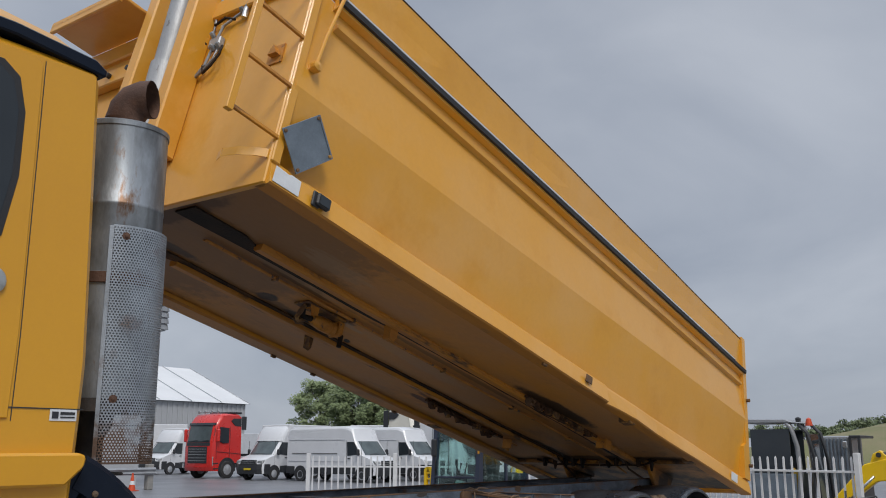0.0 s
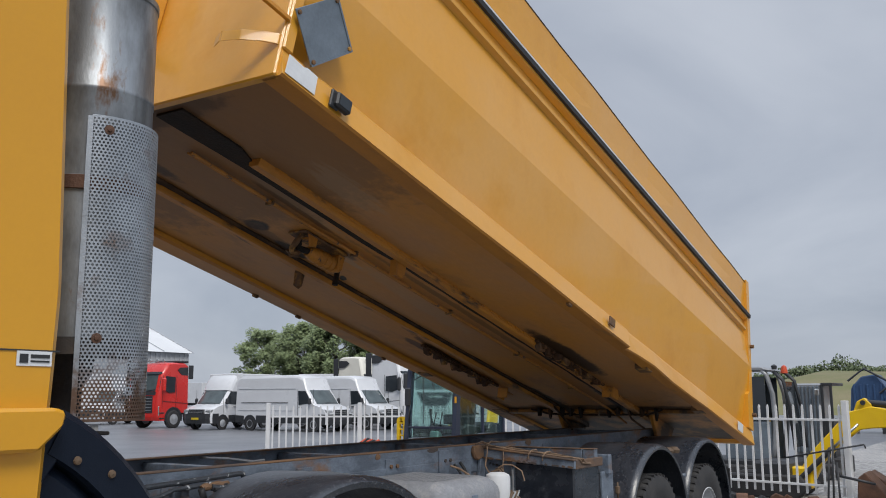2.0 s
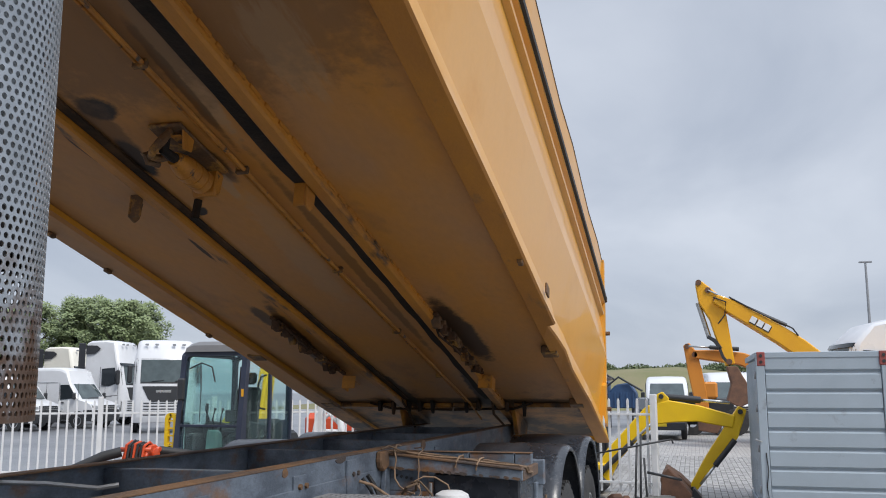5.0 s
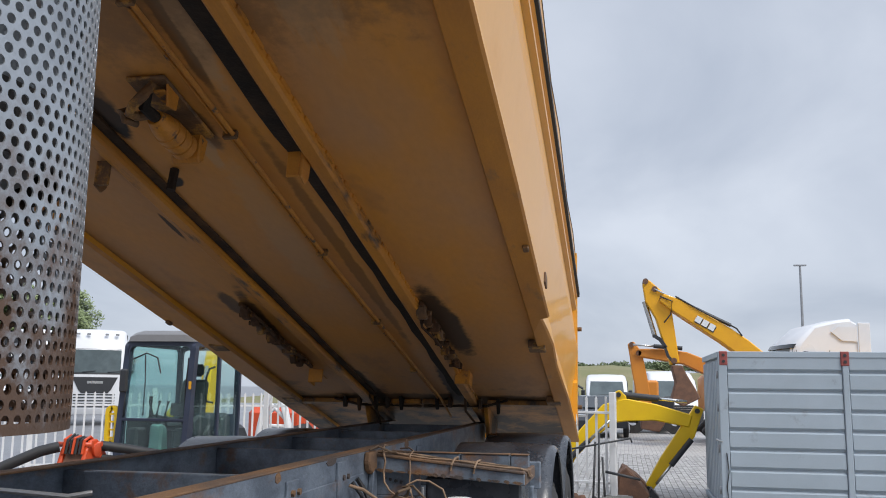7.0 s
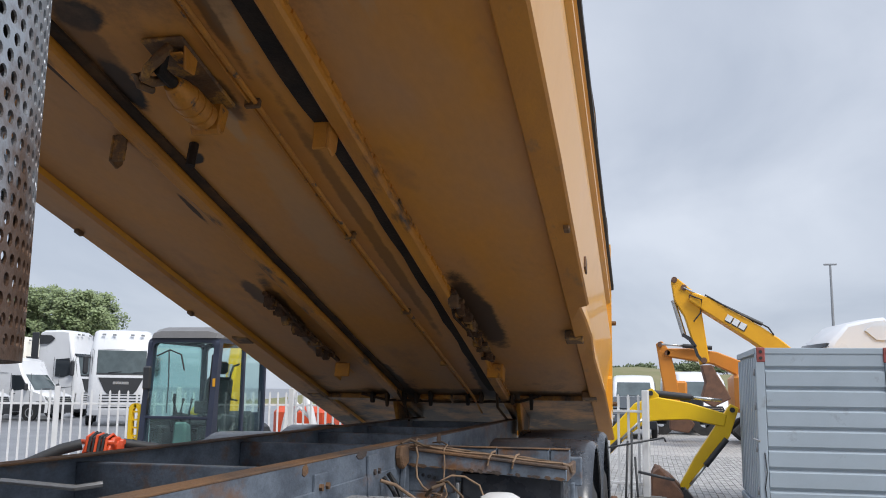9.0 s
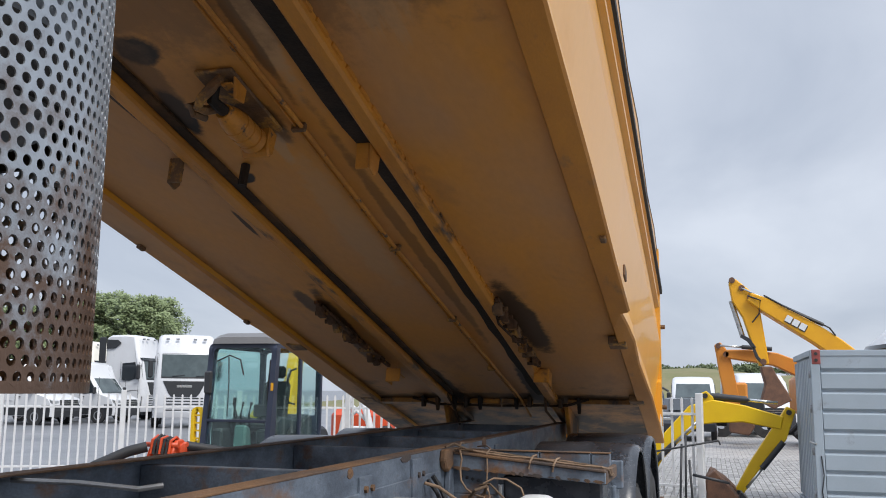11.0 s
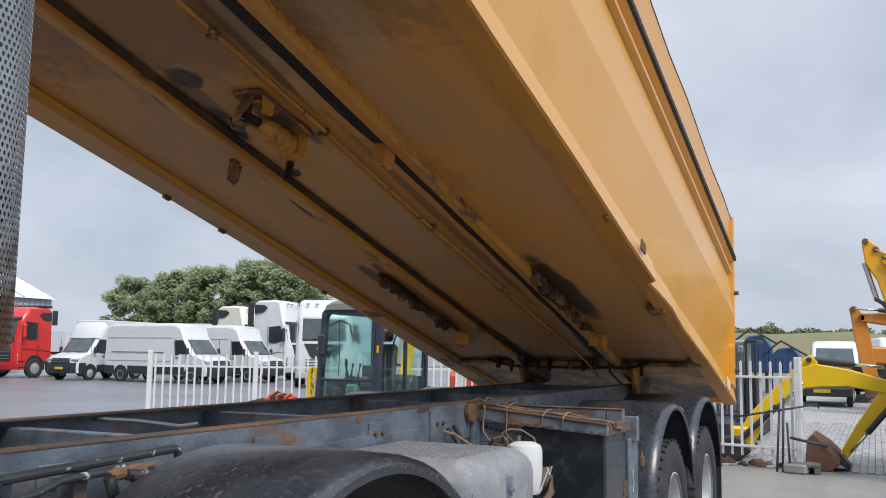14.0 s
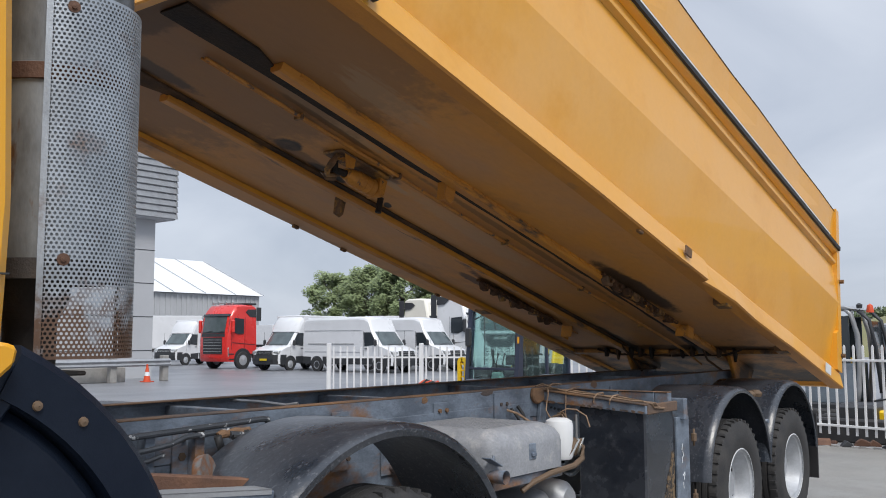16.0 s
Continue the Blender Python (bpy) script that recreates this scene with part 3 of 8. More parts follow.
# floor stiffening edge of the underside, longitudinal sills, grease strips
FLOOR = 0.053
for side in (0, 1):
    s = (lambda w: w) if side == 0 else (lambda w: W - w)
    bm = B()
    w0 = 0.82
    loft(bm, [[(u, s(w0), FLOOR), (u, s(w0 + 0.006), 0.018), (u, s(w0 + 0.02), 0.008), (u, s(w0 + 0.078), 0.008), (u, s(w0 + 0.09), 0.018), (u, s(w0 + 0.092), FLOOR)] for u in (0.72, 1.6, 2.8, 4.2, 5.6, 7.6)], closed=True, cap=True)
    sill = bpart("sill", bm, SILL)
    bm = B()
    for k in range(46):
        u = 0.85 + k * 0.145
        bx(bm, u, u + 0.10, s(w0 - 0.006), s(w0 + 0.003), 0.036, FLOOR)
    tagged(part("weld_bead", bm, SILL, sill), kind="stuff")
    bm = B()
    secs = []
    for i in range(30):
        u = 0.12 + i * 0.225
        j = 0.006 * math.sin(i * 1.9) + 0.004 * math.sin(i * 4.3 + side)
        wide = (0.085 if u < 2.2 else 0.062) if side == 0 else 0.05
        if u < 1.0:
            wide += 0.05 * (1.0 - u)
        a0 = w0 + 0.096 + (0.0 if u < 0.75 else 0.004) - (0.08 if u < 0.7 else 0.0)
        wide += 0.08 if u < 0.7 else 0.0
        secs.append([(u, s(a0 + 0.3 * j), FLOOR), (u, s(a0 + 0.3 * j), 0.040), (u, s(a0 + wide + j), 0.040), (u, s(a0 + wide + j), FLOOR)])
    loft(bm, secs, closed=True, cap=True)
    bpart("contact_strip", bm, GREASE if side == 0 else GREASEBROWN, "black greased contact strip")
    # hanging stop bracket on each sill
    bm = B()
    u0, wa = (2.34, 0.95) if side == 0 else (2.36, 0.78)
    prism(bm, [(u0 - 0.06, 0.045), (u0 + 0.05, 0.045), (u0 + 0.045, -0.05), (u0 + 0.015, -0.085), (u0 - 0.045, -0.075)], "y", s(wa - 0.035), s(wa - 0.02), bevel=0.004)
    prism(bm, [(u0 - 0.06, 0.045), (u0 - 0.045, 0.045), (u0 - 0.03, -0.075), (u0 - 0.045, -0.075)], "y", s(wa - 0.02), s(wa + 0.04), bevel=0.004)
    bpart("stop_bracket", bm, RUSTY if side else SILL)
    # lock mechanism, a row of rusty pawls and tubes
    rnd = random.Random(5 + side)
    wm = 0.80 if side == 0 else 0.66
    bm = B()
    bx(bm, 4.25, 5.75, s(wm - 0.016), s(wm + 0.016), 0.025, 0.05, 0.005)
    mech = bpart("lock_bar", bm, RUSTDARK, "rusty lock mechanism")
    for k in range(8):
        u = 4.28 + k * 0.17 + rnd.uniform(-0.05, 0.05)
        bm = B()
        hgt = -0.005 + 0.035 * rnd.random()
        y0 = wm - 0.045 + 0.03 * rnd.random()
        prism(bm, [(u, 0.035), (u + 0.11, 0.04), (u + 0.09 + 0.03 * rnd.random(), -hgt), (u + 0.05, -hgt - 0.025 * rnd.random()), (u + 0.015, 0.0)], "y", s(y0), s(y0 + 0.035 + 0.03 * rnd.random()), bevel=0.007)
        lathe(bm, [(0.001, -0.05), (0.016, -0.05), (0.016, 0.05), (0.001, 0.05)], 8, pose(u + 0.07, s(wm), 0.005, 90, 0, 12 * rnd.uniform(-1, 1)))
        part("pawl", bm, RUSTDARK if (k + side) % 3 else RUSTY, body)
    bm = B()
    for q in range(2):
        tube(bm, [(4.3 + 0.3 * q, s(wm + 0.03), 0.03), (4.6 + 0.3 * q, s(wm + 0.06 - 0.04 * q), -0.01), (5.0 + 0.2 * q, s(wm + 0.02), 0.0), (5.5, s(wm + 0.05), 0.02)], 0.009, 6)
    part("lock_cable", bm, RUSTDARK, body)
    bm = B()
    bx(bm, 5.86, 5.875, s(wm - 0.06), s(wm + 0.06), -0.06, 0.05, 0.004)
    bx(bm, 5.875, 6.0, s(wm - 0.06), s(wm - 0.045), -0.06, 0.05, 0.004)
    bx(bm, 5.875, 6.0, s(wm - 0.045), s(wm + 0.06), 0.0, 0.012, 0.004)
    bpart("end_block", bm, SILL)
    # welded cross bars near the hinge
    for a, b in ((0.14, 0.74), (1.06, 1.33)):
        bm = B()
        bx(bm, 6.84, 6.93, s(a), s(b), 0.012, FLOOR, 0.006)
        bpart("cross_bar", bm, SILL)
    # black greasy hinge fittings
    for k in range(5):
        u, w = 6.72 + 0.07 * rnd.random(), 0.62 + 0.13 * k + 0.04 * rnd.random()
        bm = B()
        prism(bm, [(u, 0.05), (u + 0.10, 0.05), (u + 0.08, -0.02 - 0.06 * rnd.random()), (u + 0.03, -0.05 * rnd.random())], "y", s(w), s(w + 0.03), bevel=0.005)
        bpart("hinge_lug", bm, GREASEBROWN if k % 2 else GREASE)
    bm = B()
    tube(bm, [(6.75, s(0.55), 0.03), (6.86, s(0.75), 0.0), (6.92, s(1.0), 0.015), (6.9, s(1.33), 0.0)], 0.012, 8)
    tube(bm, [(6.6, s(0.9), 0.04), (6.85, s(0.93), -0.05), (7.2, s(0.88), -0.10)], 0.012, 6)
    bpart("hinge_tube", bm, GREASEBROWN, "greasy brown hinge tube")
    # hinge plates over the chassis end
    bm = B()
    prism(bm, [(7.0, 0.05), (7.75, 0.05), (7.6, -0.22), (7.45, -0.27), (7.3, -0.22)], "y", s(0.76), s(0.80), bevel=0.006)
    bpart("hinge_plate", bm, SILL)
    for u in (5.12, 6.72):
        bm = B()
        bx(bm, u - 0.07, u + 0.07, s(lipw := 0.08), s(0.2), -0.006, 0.05, 0.006)
        bpart("lip_bracket", bm, RUSTY)
    for u in (2.62, 3.18, 4.5) if side else (3.3,):
        bm = B()
        bx(bm, u - 0.03, u + 0.03, s(0.02), s(0.05), -0.02, 0.01, 0.005)
        bpart("lip_clip", bm, RUSTY)
# conduit with clamps along the middle
bm = B()
tube(bm, [(0.5, 1.17, 0.03), (2.0, 1.165, 0.028), (3.4, 1.18, 0.03), (5.0, 1.16, 0.03), (6.7, 1.13, 0.02), (7.2, 1.13, -0.02)], 0.011, 6)
tube(bm, [(0.5, 1.20, 0.035), (2.1, 1.195, 0.035), (3.4, 1.21, 0.036), (5.0, 1.19, 0.036), (6.7, 1.165, 0.03)], 0.008, 6)
conduit = bpart("conduit", bm, YELLOWDIRT)
for u in (1.2, 2.1, 3.4, 4.6, 5.8):
    bm = B()
    bx(bm, u - 0.012, u + 0.012, 1.15, 1.215, 0.012, 0.05, 0.004)
    part("conduit_clamp", bm, RUSTY, body)
# sprung coupling head bolted to the floor
bm = B()
bx(bm, 1.66, 2.14, 1.27, 1.44, 0.034, 0.052, 0.006)
coupling = bpart("coupling_base", bm, RUSTY, "rusty sprung coupling")
bm = B()
cm = pose(1.83, 1.385, -0.035, 0, 90, -3)
lathe(bm, [(0.001, 0.0), (0.034, 0.0), (0.040, 0.02), (0.052, 0.06), (0.056, 0.10), (0.056, 0.25), (0.048, 0.262), (0.001, 0.262)], 22, cm)
for k in range(3):
    lathe(bm, [(0.0565, 0.10 + k * 0.055), (0.060, 0.102 + k * 0.055), (0.060, 0.138 + k * 0.055), (0.0565, 0.14 + k * 0.055)], 22, cm)
bpart("spring_housing", bm, YELLOWDIRT)
bm = B()
tube(bm, [(1.70, 1.34, 0.03), (1.68, 1.36, -0.03), (1.69, 1.40, -0.065), (1.73, 1.435, -0.075), (1.78, 1.43, -0.06), (1.80, 1.40, -0.04)], [0.02, 0.022, 0.02, 0.018, 0.02, 0.022], 8)
tube(bm, [(1.80, 1.455, 0.02), (1.76, 1.46, -0.04), (1.72, 1.47, -0.07), (1.76, 1.47, -0.085), (1.82, 1.45, -0.07)], 0.015, 8)
bpart("coupling_jaw", bm, RUSTY)
bm = B()
tube(bm, [(1.70, 1.36, 0.0), (1.73, 1.375, -0.05), (1.79, 1.375, -0.045), (1.84, 1.38, -0.035)], 0.024, 8)
bpart("coupling_hook", bm, GREASE)
bm = B()
prism(bm, [(1.70, 0.035), (1.80, 0.035), (1.80, -0.03), (1.73, -0.05)], "y", 1.275, 1.285, bevel=0.003)
bx(bm, 1.70, 1.79, 1.285, 1.335, 0.0, 0.01, 0.003)
bpart("coupling_cheek", bm, YELLOWDIRT)
bm = B()
prism(bm, [(2.09, 0.04), (2.16, 0.04), (2.15, -0.07), (2.12, -0.095), (2.095, -0.07)], "y", 1.31, 1.44, bevel=0.008)
bpart("coupling_bracket", bm, YELLOWDIRT)
bm = B()
lathe(bm, [(0.001, -0.06), (0.022, -0.06), (0.022, 0.05)], 8, pose(2.42, 1.60, 0, 0, 0, 0))
bpart("stud", bm, GREASE)

# side fittings: tape, marker lamp, reflector, blanking plate, rod, rear tape
bm = B()
prism(bm, [(0.015, 0.022), (0.235, 0.024), (0.232, 0.125), (0.15, 0.128), (0.13, 0.118), (0.02, 0.126)], "y", -0.004, -0.001)
bpart("tape", bm, TAPE, "torn pale reflective tape")
bm = B()
bx(bm, 7.66, 7.86, -0.004, -0.001, 0.03, 0.13)
bpart("tape", bm, TAPE)
bm = B()
bx(bm, 0.36, 0.48, -0.045, 0.0, 0.035, 0.115, 0.010)
bx(bm, 0.34, 0.41, -0.018, 0.0, 0.025, 0.125, 0.006)
lamp = bpart("marker_lamp", bm, DARK, "black side marker lamp")
bm = B()
bx(bm, 0.375, 0.465, -0.048, -0.046, 0.045, 0.105)
part("lens", bm, DARKGLASS, body)
bm = B()
bx(bm, 3.96, 4.07, -0.014, -0.001, 0.055, 0.125, 0.004)
bpart("reflector", bm, RUSTY, "dull side reflector")
pm = Matrix.Translation((0.185, 0.055, 0.16)) @ Matrix.Rotation(radians(6), 4, "X") @ Matrix.Rotation(radians(-45), 4, "Y")
bm = B()
bx(bm, 0.0, 0.335, -0.05, -0.042, 0.0, 0.29, 0.002, pm)
bx(bm, 0.0, 0.335, -0.054, -0.04, 0.0, 0.012, 0, pm)
bx(bm, 0.323, 0.335, -0.054, -0.04, 0.012, 0.29, 0, pm)
plate = bpart("blanking_plate", bm, PLATE, "grey steel plate bolted on at an angle")
for x, z in ((0.02, 0.02), (0.315, 0.02), (0.02, 0.27), (0.315, 0.27)):
    bm = B()
    lathe(bm, [(0.012, 0.0), (0.012, 0.008), (0.001, 0.010)], 8, pm @ pose(x, -0.05, z, 90, 0, 0))
    part("plate_bolt", bm, RUSTY, body)
bm = B()
tube(bm, [(0.115, -0.02, 0.93), (0.14, -0.02, 1.15), (0.24, -0.03, 1.72)], 0.014, 8)
lathe(bm, [(0.001, -0.03), (0.03, -0.02), (0.034, 0.0), (0.03, 0.02), (0.001, 0.03)], 10, pose(0.11, -0.02, 0.9, 90, 0, 0))
bx(bm, 0.09, 0.15, -0.04, 0.03, 0.87, 0.93, 0.008)
bpart("sheet_rod", bm, YELLOW, "yellow cover rod with a ball end")

# front wall, ladder, hoist frame
bm = B()
bx(bm, -0.06, 0.04, 0.03, W - 0.03, 1.50, 1.66, 0.012)
bpart("top_rail", bm, YELLOW)
bm = B()
bx(bm, -0.012, 0.06, 0.015, 0.09, 0.15, 1.95, 0.008)
bpart("corner_post", bm, YELLOW)
bm = B()
bx(bm, -0.02, 0.03, 0.03, W - 0.03, 0.0, 1.60, 0.008)
front = bpart("front_wall", bm, YELLOW, "yellow front wall with runny overspray")
for w in (1.02, 1.54):
    bm = B()
    bx(bm, -0.22, -0.02, w, w + 0.12, 0.35, 2.25, 0.012)
    bpart("hoist_post", bm, YELLOW)
bm = B()
bx(bm, -0.24, -0.02, 1.02, 1.66, 2.0, 2.2, 0.01)
bpart("hoist_head", bm, YELLOW)
bm = B()
bx(bm, -0.42, -0.02, 1.72, W - 0.02, 1.70, 1.73, 0.006)
bx(bm, -0.42, -0.39, 1.72, W - 0.02, 1.66, 1.76, 0.006)
bpart("guard_plate", bm, YELLOW, "yellow overhanging guard plate")
bm = B()
bx(bm, -0.10, -0.02, 1.68, W - 0.08, 1.22, 1.36, 0.01)
guard_beam = bpart("guard_beam", bm, YELLOW)
for w in (1.85, 2.1, 2.4):
    bm = B()
    lathe(bm, [(0.022, 0.0), (0.022, 0.03), (0.001, 0.034)], 8, pose(-0.10, w, 1.29, 0, -90, 0))
    bpart("bolt", bm, DARK)
bm = B()
bx(bm, -0.425, -0.375, 0.0, 0.04, 0.27, 2.05, 0.004)
ladder = bpart("ladder_stile", bm, YELLOW, "yellow ladder stile")
for v in (0.31, 0.68, 1.05, 1.42, 1.79):
    bm = B()
    bx(bm, -0.38, -0.01, 0.008, 0.032, v - 0.012, v + 0.012, 0.003)
    bpart("ladder_rung", bm, SILL)
bm = B()
loft(bm, [[(u, w - 0.006, v - 0.028), (u, w + 0.006, v - 0.028), (u, w + 0.006, v + 0.028), (u, w - 0.006, v + 0.028)] for u, w, v in ((0.0, 0.05, 0.19), (-0.03, 0.05, 0.195), (-0.09, 0.10, 0.185), (-0.16, 0.17, 0.165), (-0.21, 0.24, 0.14), (-0.20, 0.28, 0.125))], closed=True, cap=True)
bpart("step_bar", bm, YELLOW)
bm = B()
bx(bm, -0.07, -0.02, 0.84, 0.96, 1.22, 1.30, 0.008)
valve = bpart("hydraulic_valve", bm, ALU, "bright zinc hydraulic valve")
bm = B()
lathe(bm, [(0.001, 0.0), (0.022, 0.0), (0.022, 0.07), (0.014, 0.09), (0.001, 0.09)], 10, pose(-0.05, 0.66, 1.40, 0, 0, 0))
bpart("pressure_switch", bm, CHROME)
for pts in ([(-0.05, 0.92, 1.24), (-0.06, 0.94, 1.08), (-0.05, 1.02, 1.02), (-0.04, 1.16, 0.93), (-0.04, 1.22, 0.55)],
            [(-0.05, 0.86, 1.23), (-0.07, 0.84, 1.10), (-0.06, 0.92, 1.05), (-0.04, 1.12, 0.97), (-0.04, 1.19, 0.6)],
            [(-0.05, 0.90, 1.30), (-0.05, 0.87, 1.40), (-0.05, 0.70, 1.46), (-0.05, 0.62, 1.6)],
            [(-0.05, 0.95, 1.30), (-0.04, 1.0, 1.5), (-0.04, 0.99, 1.9)]):
    bm = B()
    tube(bm, pts, 0.011, 8)
    bpart("hydraulic_pipe", bm, ALU)
bm = B()
prism(bm, [(0.18, 0.95), (0.26, 0.95), (0.22, 1.02)], "x", -0.07, -0.02)
bx(bm, -0.03, -0.02, 0.16, 0.30, 0.90, 1.04)
bpart("hook_plate", bm, YELLOWDIRT)
# dark fittings and hoses round the valve
for pts in ([(-0.06, 0.80, 1.20), (-0.09, 0.76, 1.10), (-0.09, 0.82, 1.02), (-0.07, 0.92, 1.00), (-0.06, 0.96, 1.08)],
            [(-0.05, 1.02, 1.30), (-0.06, 1.08, 1.22), (-0.05, 1.14, 1.05), (-0.04, 1.20, 0.90)],
            [(-0.05, 0.76, 1.42), (-0.06, 0.86, 1.46), (-0.05, 0.98, 1.44)]):
    bm = B()
    tube(bm, pts, 0.010, 8)
    bpart("hydraulic_hose", bm, GREASE)
for w, v in ((0.84, 1.20), (0.90, 1.20), (0.94, 1.32), (0.68, 1.45)):
    bm = B()
    lathe(bm, [(0.001, 0.0), (0.018, 0.0), (0.018, 0.035), (0.011, 0.045), (0.001, 0.045)], 6, pose(-0.05, w, v, 0, -60, 0))
    bpart("union_nut", bm, STEEL)
RAMSTEEL = material("oily_ram_steel", (0.40, 0.41, 0.42), 0.5, 0.35, second=(0.28, 0.29, 0.30), scale=5, third=(0.10, 0.08, 0.06), third_scale=8, third_spread=(0.62, 0.70), fine=0.15, stretch=(2, 2, 0.7))
# telescopic hoist ram in front of the body
low, high = Vector((2.28, TY + W / 2, 1.15)), Vector((TX, TY, TZ)) + Matrix.Rotation(radians(ANGLE), 3, "Y") @ Vector((-0.15, W / 2, 2.08))
way = high - low
for f0, f1, r in ((0.0, 0.30, 0.14), (0.30, 0.55, 0.122), (0.55, 0.78, 0.106), (0.78, 1.0, 0.09)):
    bm = B()
    tube(bm, [low + way * f0, low + way * f1], r, 20)
    if f0 == 0.0:
        ram = part("hoist_ram", bm, RAMSTEEL, truck, "bright telescopic hoist ram")
    else:
        part("ram_stage", bm, RAMSTEEL, ram)
chassis_z = 1.36
# chassis: subframe over chassis rail on both sides, cross members
NEAR, FAR = 4.15, 5.11
for y0, y1 in ((NEAR, NEAR + 0.075), (FAR - 0.075, FAR)):
    near = y0 == NEAR
    web = (y0, y0 + 0.01) if near else (y1 - 0.01, y1)
    bm = B()
    bx(bm, 0.9, 10.1, web[0], web[1], chassis_z - 0.20, chassis_z - 0.008)
    bx(bm, 0.9, 10.1, y0, y1, chassis_z - 0.208, chassis_z - 0.20)
    sub = part("subframe_rail", bm, FRAME, truck, "dark blue-grey subframe rail with rust blooms")
    bm = B()
    bx(bm, 0.9, 10.1, y0 - 0.002, y1 + 0.002, chassis_z - 0.008, chassis_z, 0.002)
    part("top_flange", bm, RUSTTOP, sub, "rusted top flange")
    bm = B()
    bx(bm, 0.2, 10.2, web[0] + 0.006, web[1] + 0.004, chassis_z - 0.50, chassis_z - 0.222)
    bx(bm, 0.2, 10.2, y0 + 0.006, y1 - 0.006, chassis_z - 0.222, chassis_z - 0.212)
    bx(bm, 0.2, 10.2, y0 + 0.006, y1 - 0.006, chassis_z - 0.51, chassis_z - 0.50)
    rail = part("chassis_rail", bm, FRAME, truck, "dark steel chassis rail")
    yy = y0 - 0.012 if near else y1
    for x in (2.9, 3.9, 4.78, 5.45, 6.3, 7.1):
        bm = B()
        bx(bm, x, x + 0.13, yy, yy + 0.012, chassis_z - 0.36, chassis_z - 0.05, 0.003)
        fish = part("fishplate", bm, FRAME, rail)
    for x in (2.93, 2.99, 3.93, 4.0, 4.81, 4.88, 5.48, 5.55, 6.33, 6.4):
        for z in (0.10, 0.30):
            bm = B()
            lathe(bm, [(0.014, 0.0), (0.014, 0.012), (0.001, 0.014)], 6, pose(x + 0.02, yy if near else yy + 0.012, chassis_z - z, 90 if near else -90, 0, 0))
            part("bolt", bm, RUSTTOP, rail)
for x in (2.6, 3.55, 4.75, 6.2, 7.4, 8.5, 9.9):
    bm = B()
    bx(bm, x, x + 0.06, NEAR + 0.011, FAR - 0.011, chassis_z - 0.19, chassis_z - 0.03, 0.004)
    part("cross_member", bm, FRAME, truck)
bm = B()
tube(bm, [(4.0, FAR - 0.03, chassis_z - 0.025), (3.97, 4.8, chassis_z - 0.02), (3.96, 4.56, chassis_z - 0.03), (4.0, 4.50, chassis_z - 0.02)], 0.009, 8)
part("stay_rod", bm, ALU, truck)
bm = B()
tube(bm, [(3.75, 4.86, 1.25), (3.72, 4.75, 1.30), (3.75, 4.6, 1.31), (3.85, 4.5, 1.30), (3.95, 4.52, 1.28), (3.9, 4.7, 1.26)], 0.008, 6)
part("hose_loop", bm, RUBBER, truck)


def make_wheel(x, y, z=0.52, twin=False):
    """A wheel facing the near side: tyre with grooved tread and side blocks, dished rim, nuts."""
    turn = pose(x, y, z, 90, 0, 0)
    bm = B()
    wdt = 0.30
    prof = [(0.292, 0.0), (0.33, -0.02), (0.45, -0.018), (0.505, 0.005), (0.522, 0.045)]
    for g in (0.075, 0.125, 0.175, 0.225):
        prof += [(0.522, g - 0.008), (0.508, g - 0.004), (0.508, g + 0.004), (0.522, g + 0.008)]
    prof += [(0.522, wdt - 0.045), (0.505, wdt - 0.005), (0.45, wdt + 0.018), (0.33, wdt + 0.02), (0.292, wdt)]
    lathe(bm, [(r, -h) for r, h in prof], 48, None)
    for k in range(40):
        a = 2 * math.pi * k / 40
        bx(bm, 0.49, 0.527, -0.012, 0.012, -0.06, -0.004, 0.0, Matrix.Rotation(a, 4, "Z"))
    tyre = part("wheel", bm, TYRE, truck, "truck wheel with a black grooved tyre", turn)
    bm = B()
    if twin:
        prof = [(0.292, 0.0), (0.283, 0.012), (0.268, 0.018), (0.258, 0.05), (0.235, 0.13), (0.20, 0.15), (0.125, 0.15), (0.115, 0.10), (0.10, 0.09), (0.001, 0.09)]
    else:
        prof = [(0.292, 0.0), (0.283, 0.012), (0.268, 0.018), (0.255, 0.04), (0.20, -0.03), (0.14, -0.04), (0.12, -0.08), (0.001, -0.08)]
    lathe(bm, [(r, -h) for r, h in prof], 40, None)
    rim = part("rim", bm, RIM, tyre, "pale grey steel rim")
    bm = B()
    lathe(bm, [(0.285, 0.001), (0.293, -0.001), (0.296, 0.006), (0.288, 0.008)], 40, None)
    part("rim_edge", bm, TAPE, tyre)
    for k in range(10):
        a = 2 * math.pi * k / 10
        bm = B()
        lathe(bm, [(0.014, 0.0), (0.014, 0.03), (0.001, 0.032)], 6, Matrix.Translation((0.168 * math.cos(a), 0.168 * math.sin(a), -0.15 if twin else 0.035)))
        part("wheel_nut", bm, DARK, tyre)
    return tyre


AX2, AX3, AX4 = 3.5, 7.72, 9.11
for x in (AX3, AX4):
    make_wheel(x, TY + 0.03, twin=True)
    make_wheel(x, TY + 0.37, twin=True)
    make_wheel(x, TY + W - 0.33, twin=True)
make_wheel(AX2, TY + 0.06)
make_wheel(AX2, TY + W - 0.33)
make_wheel(1.15, TY + 0.06)
make_wheel(1.15, TY + W - 0.33)


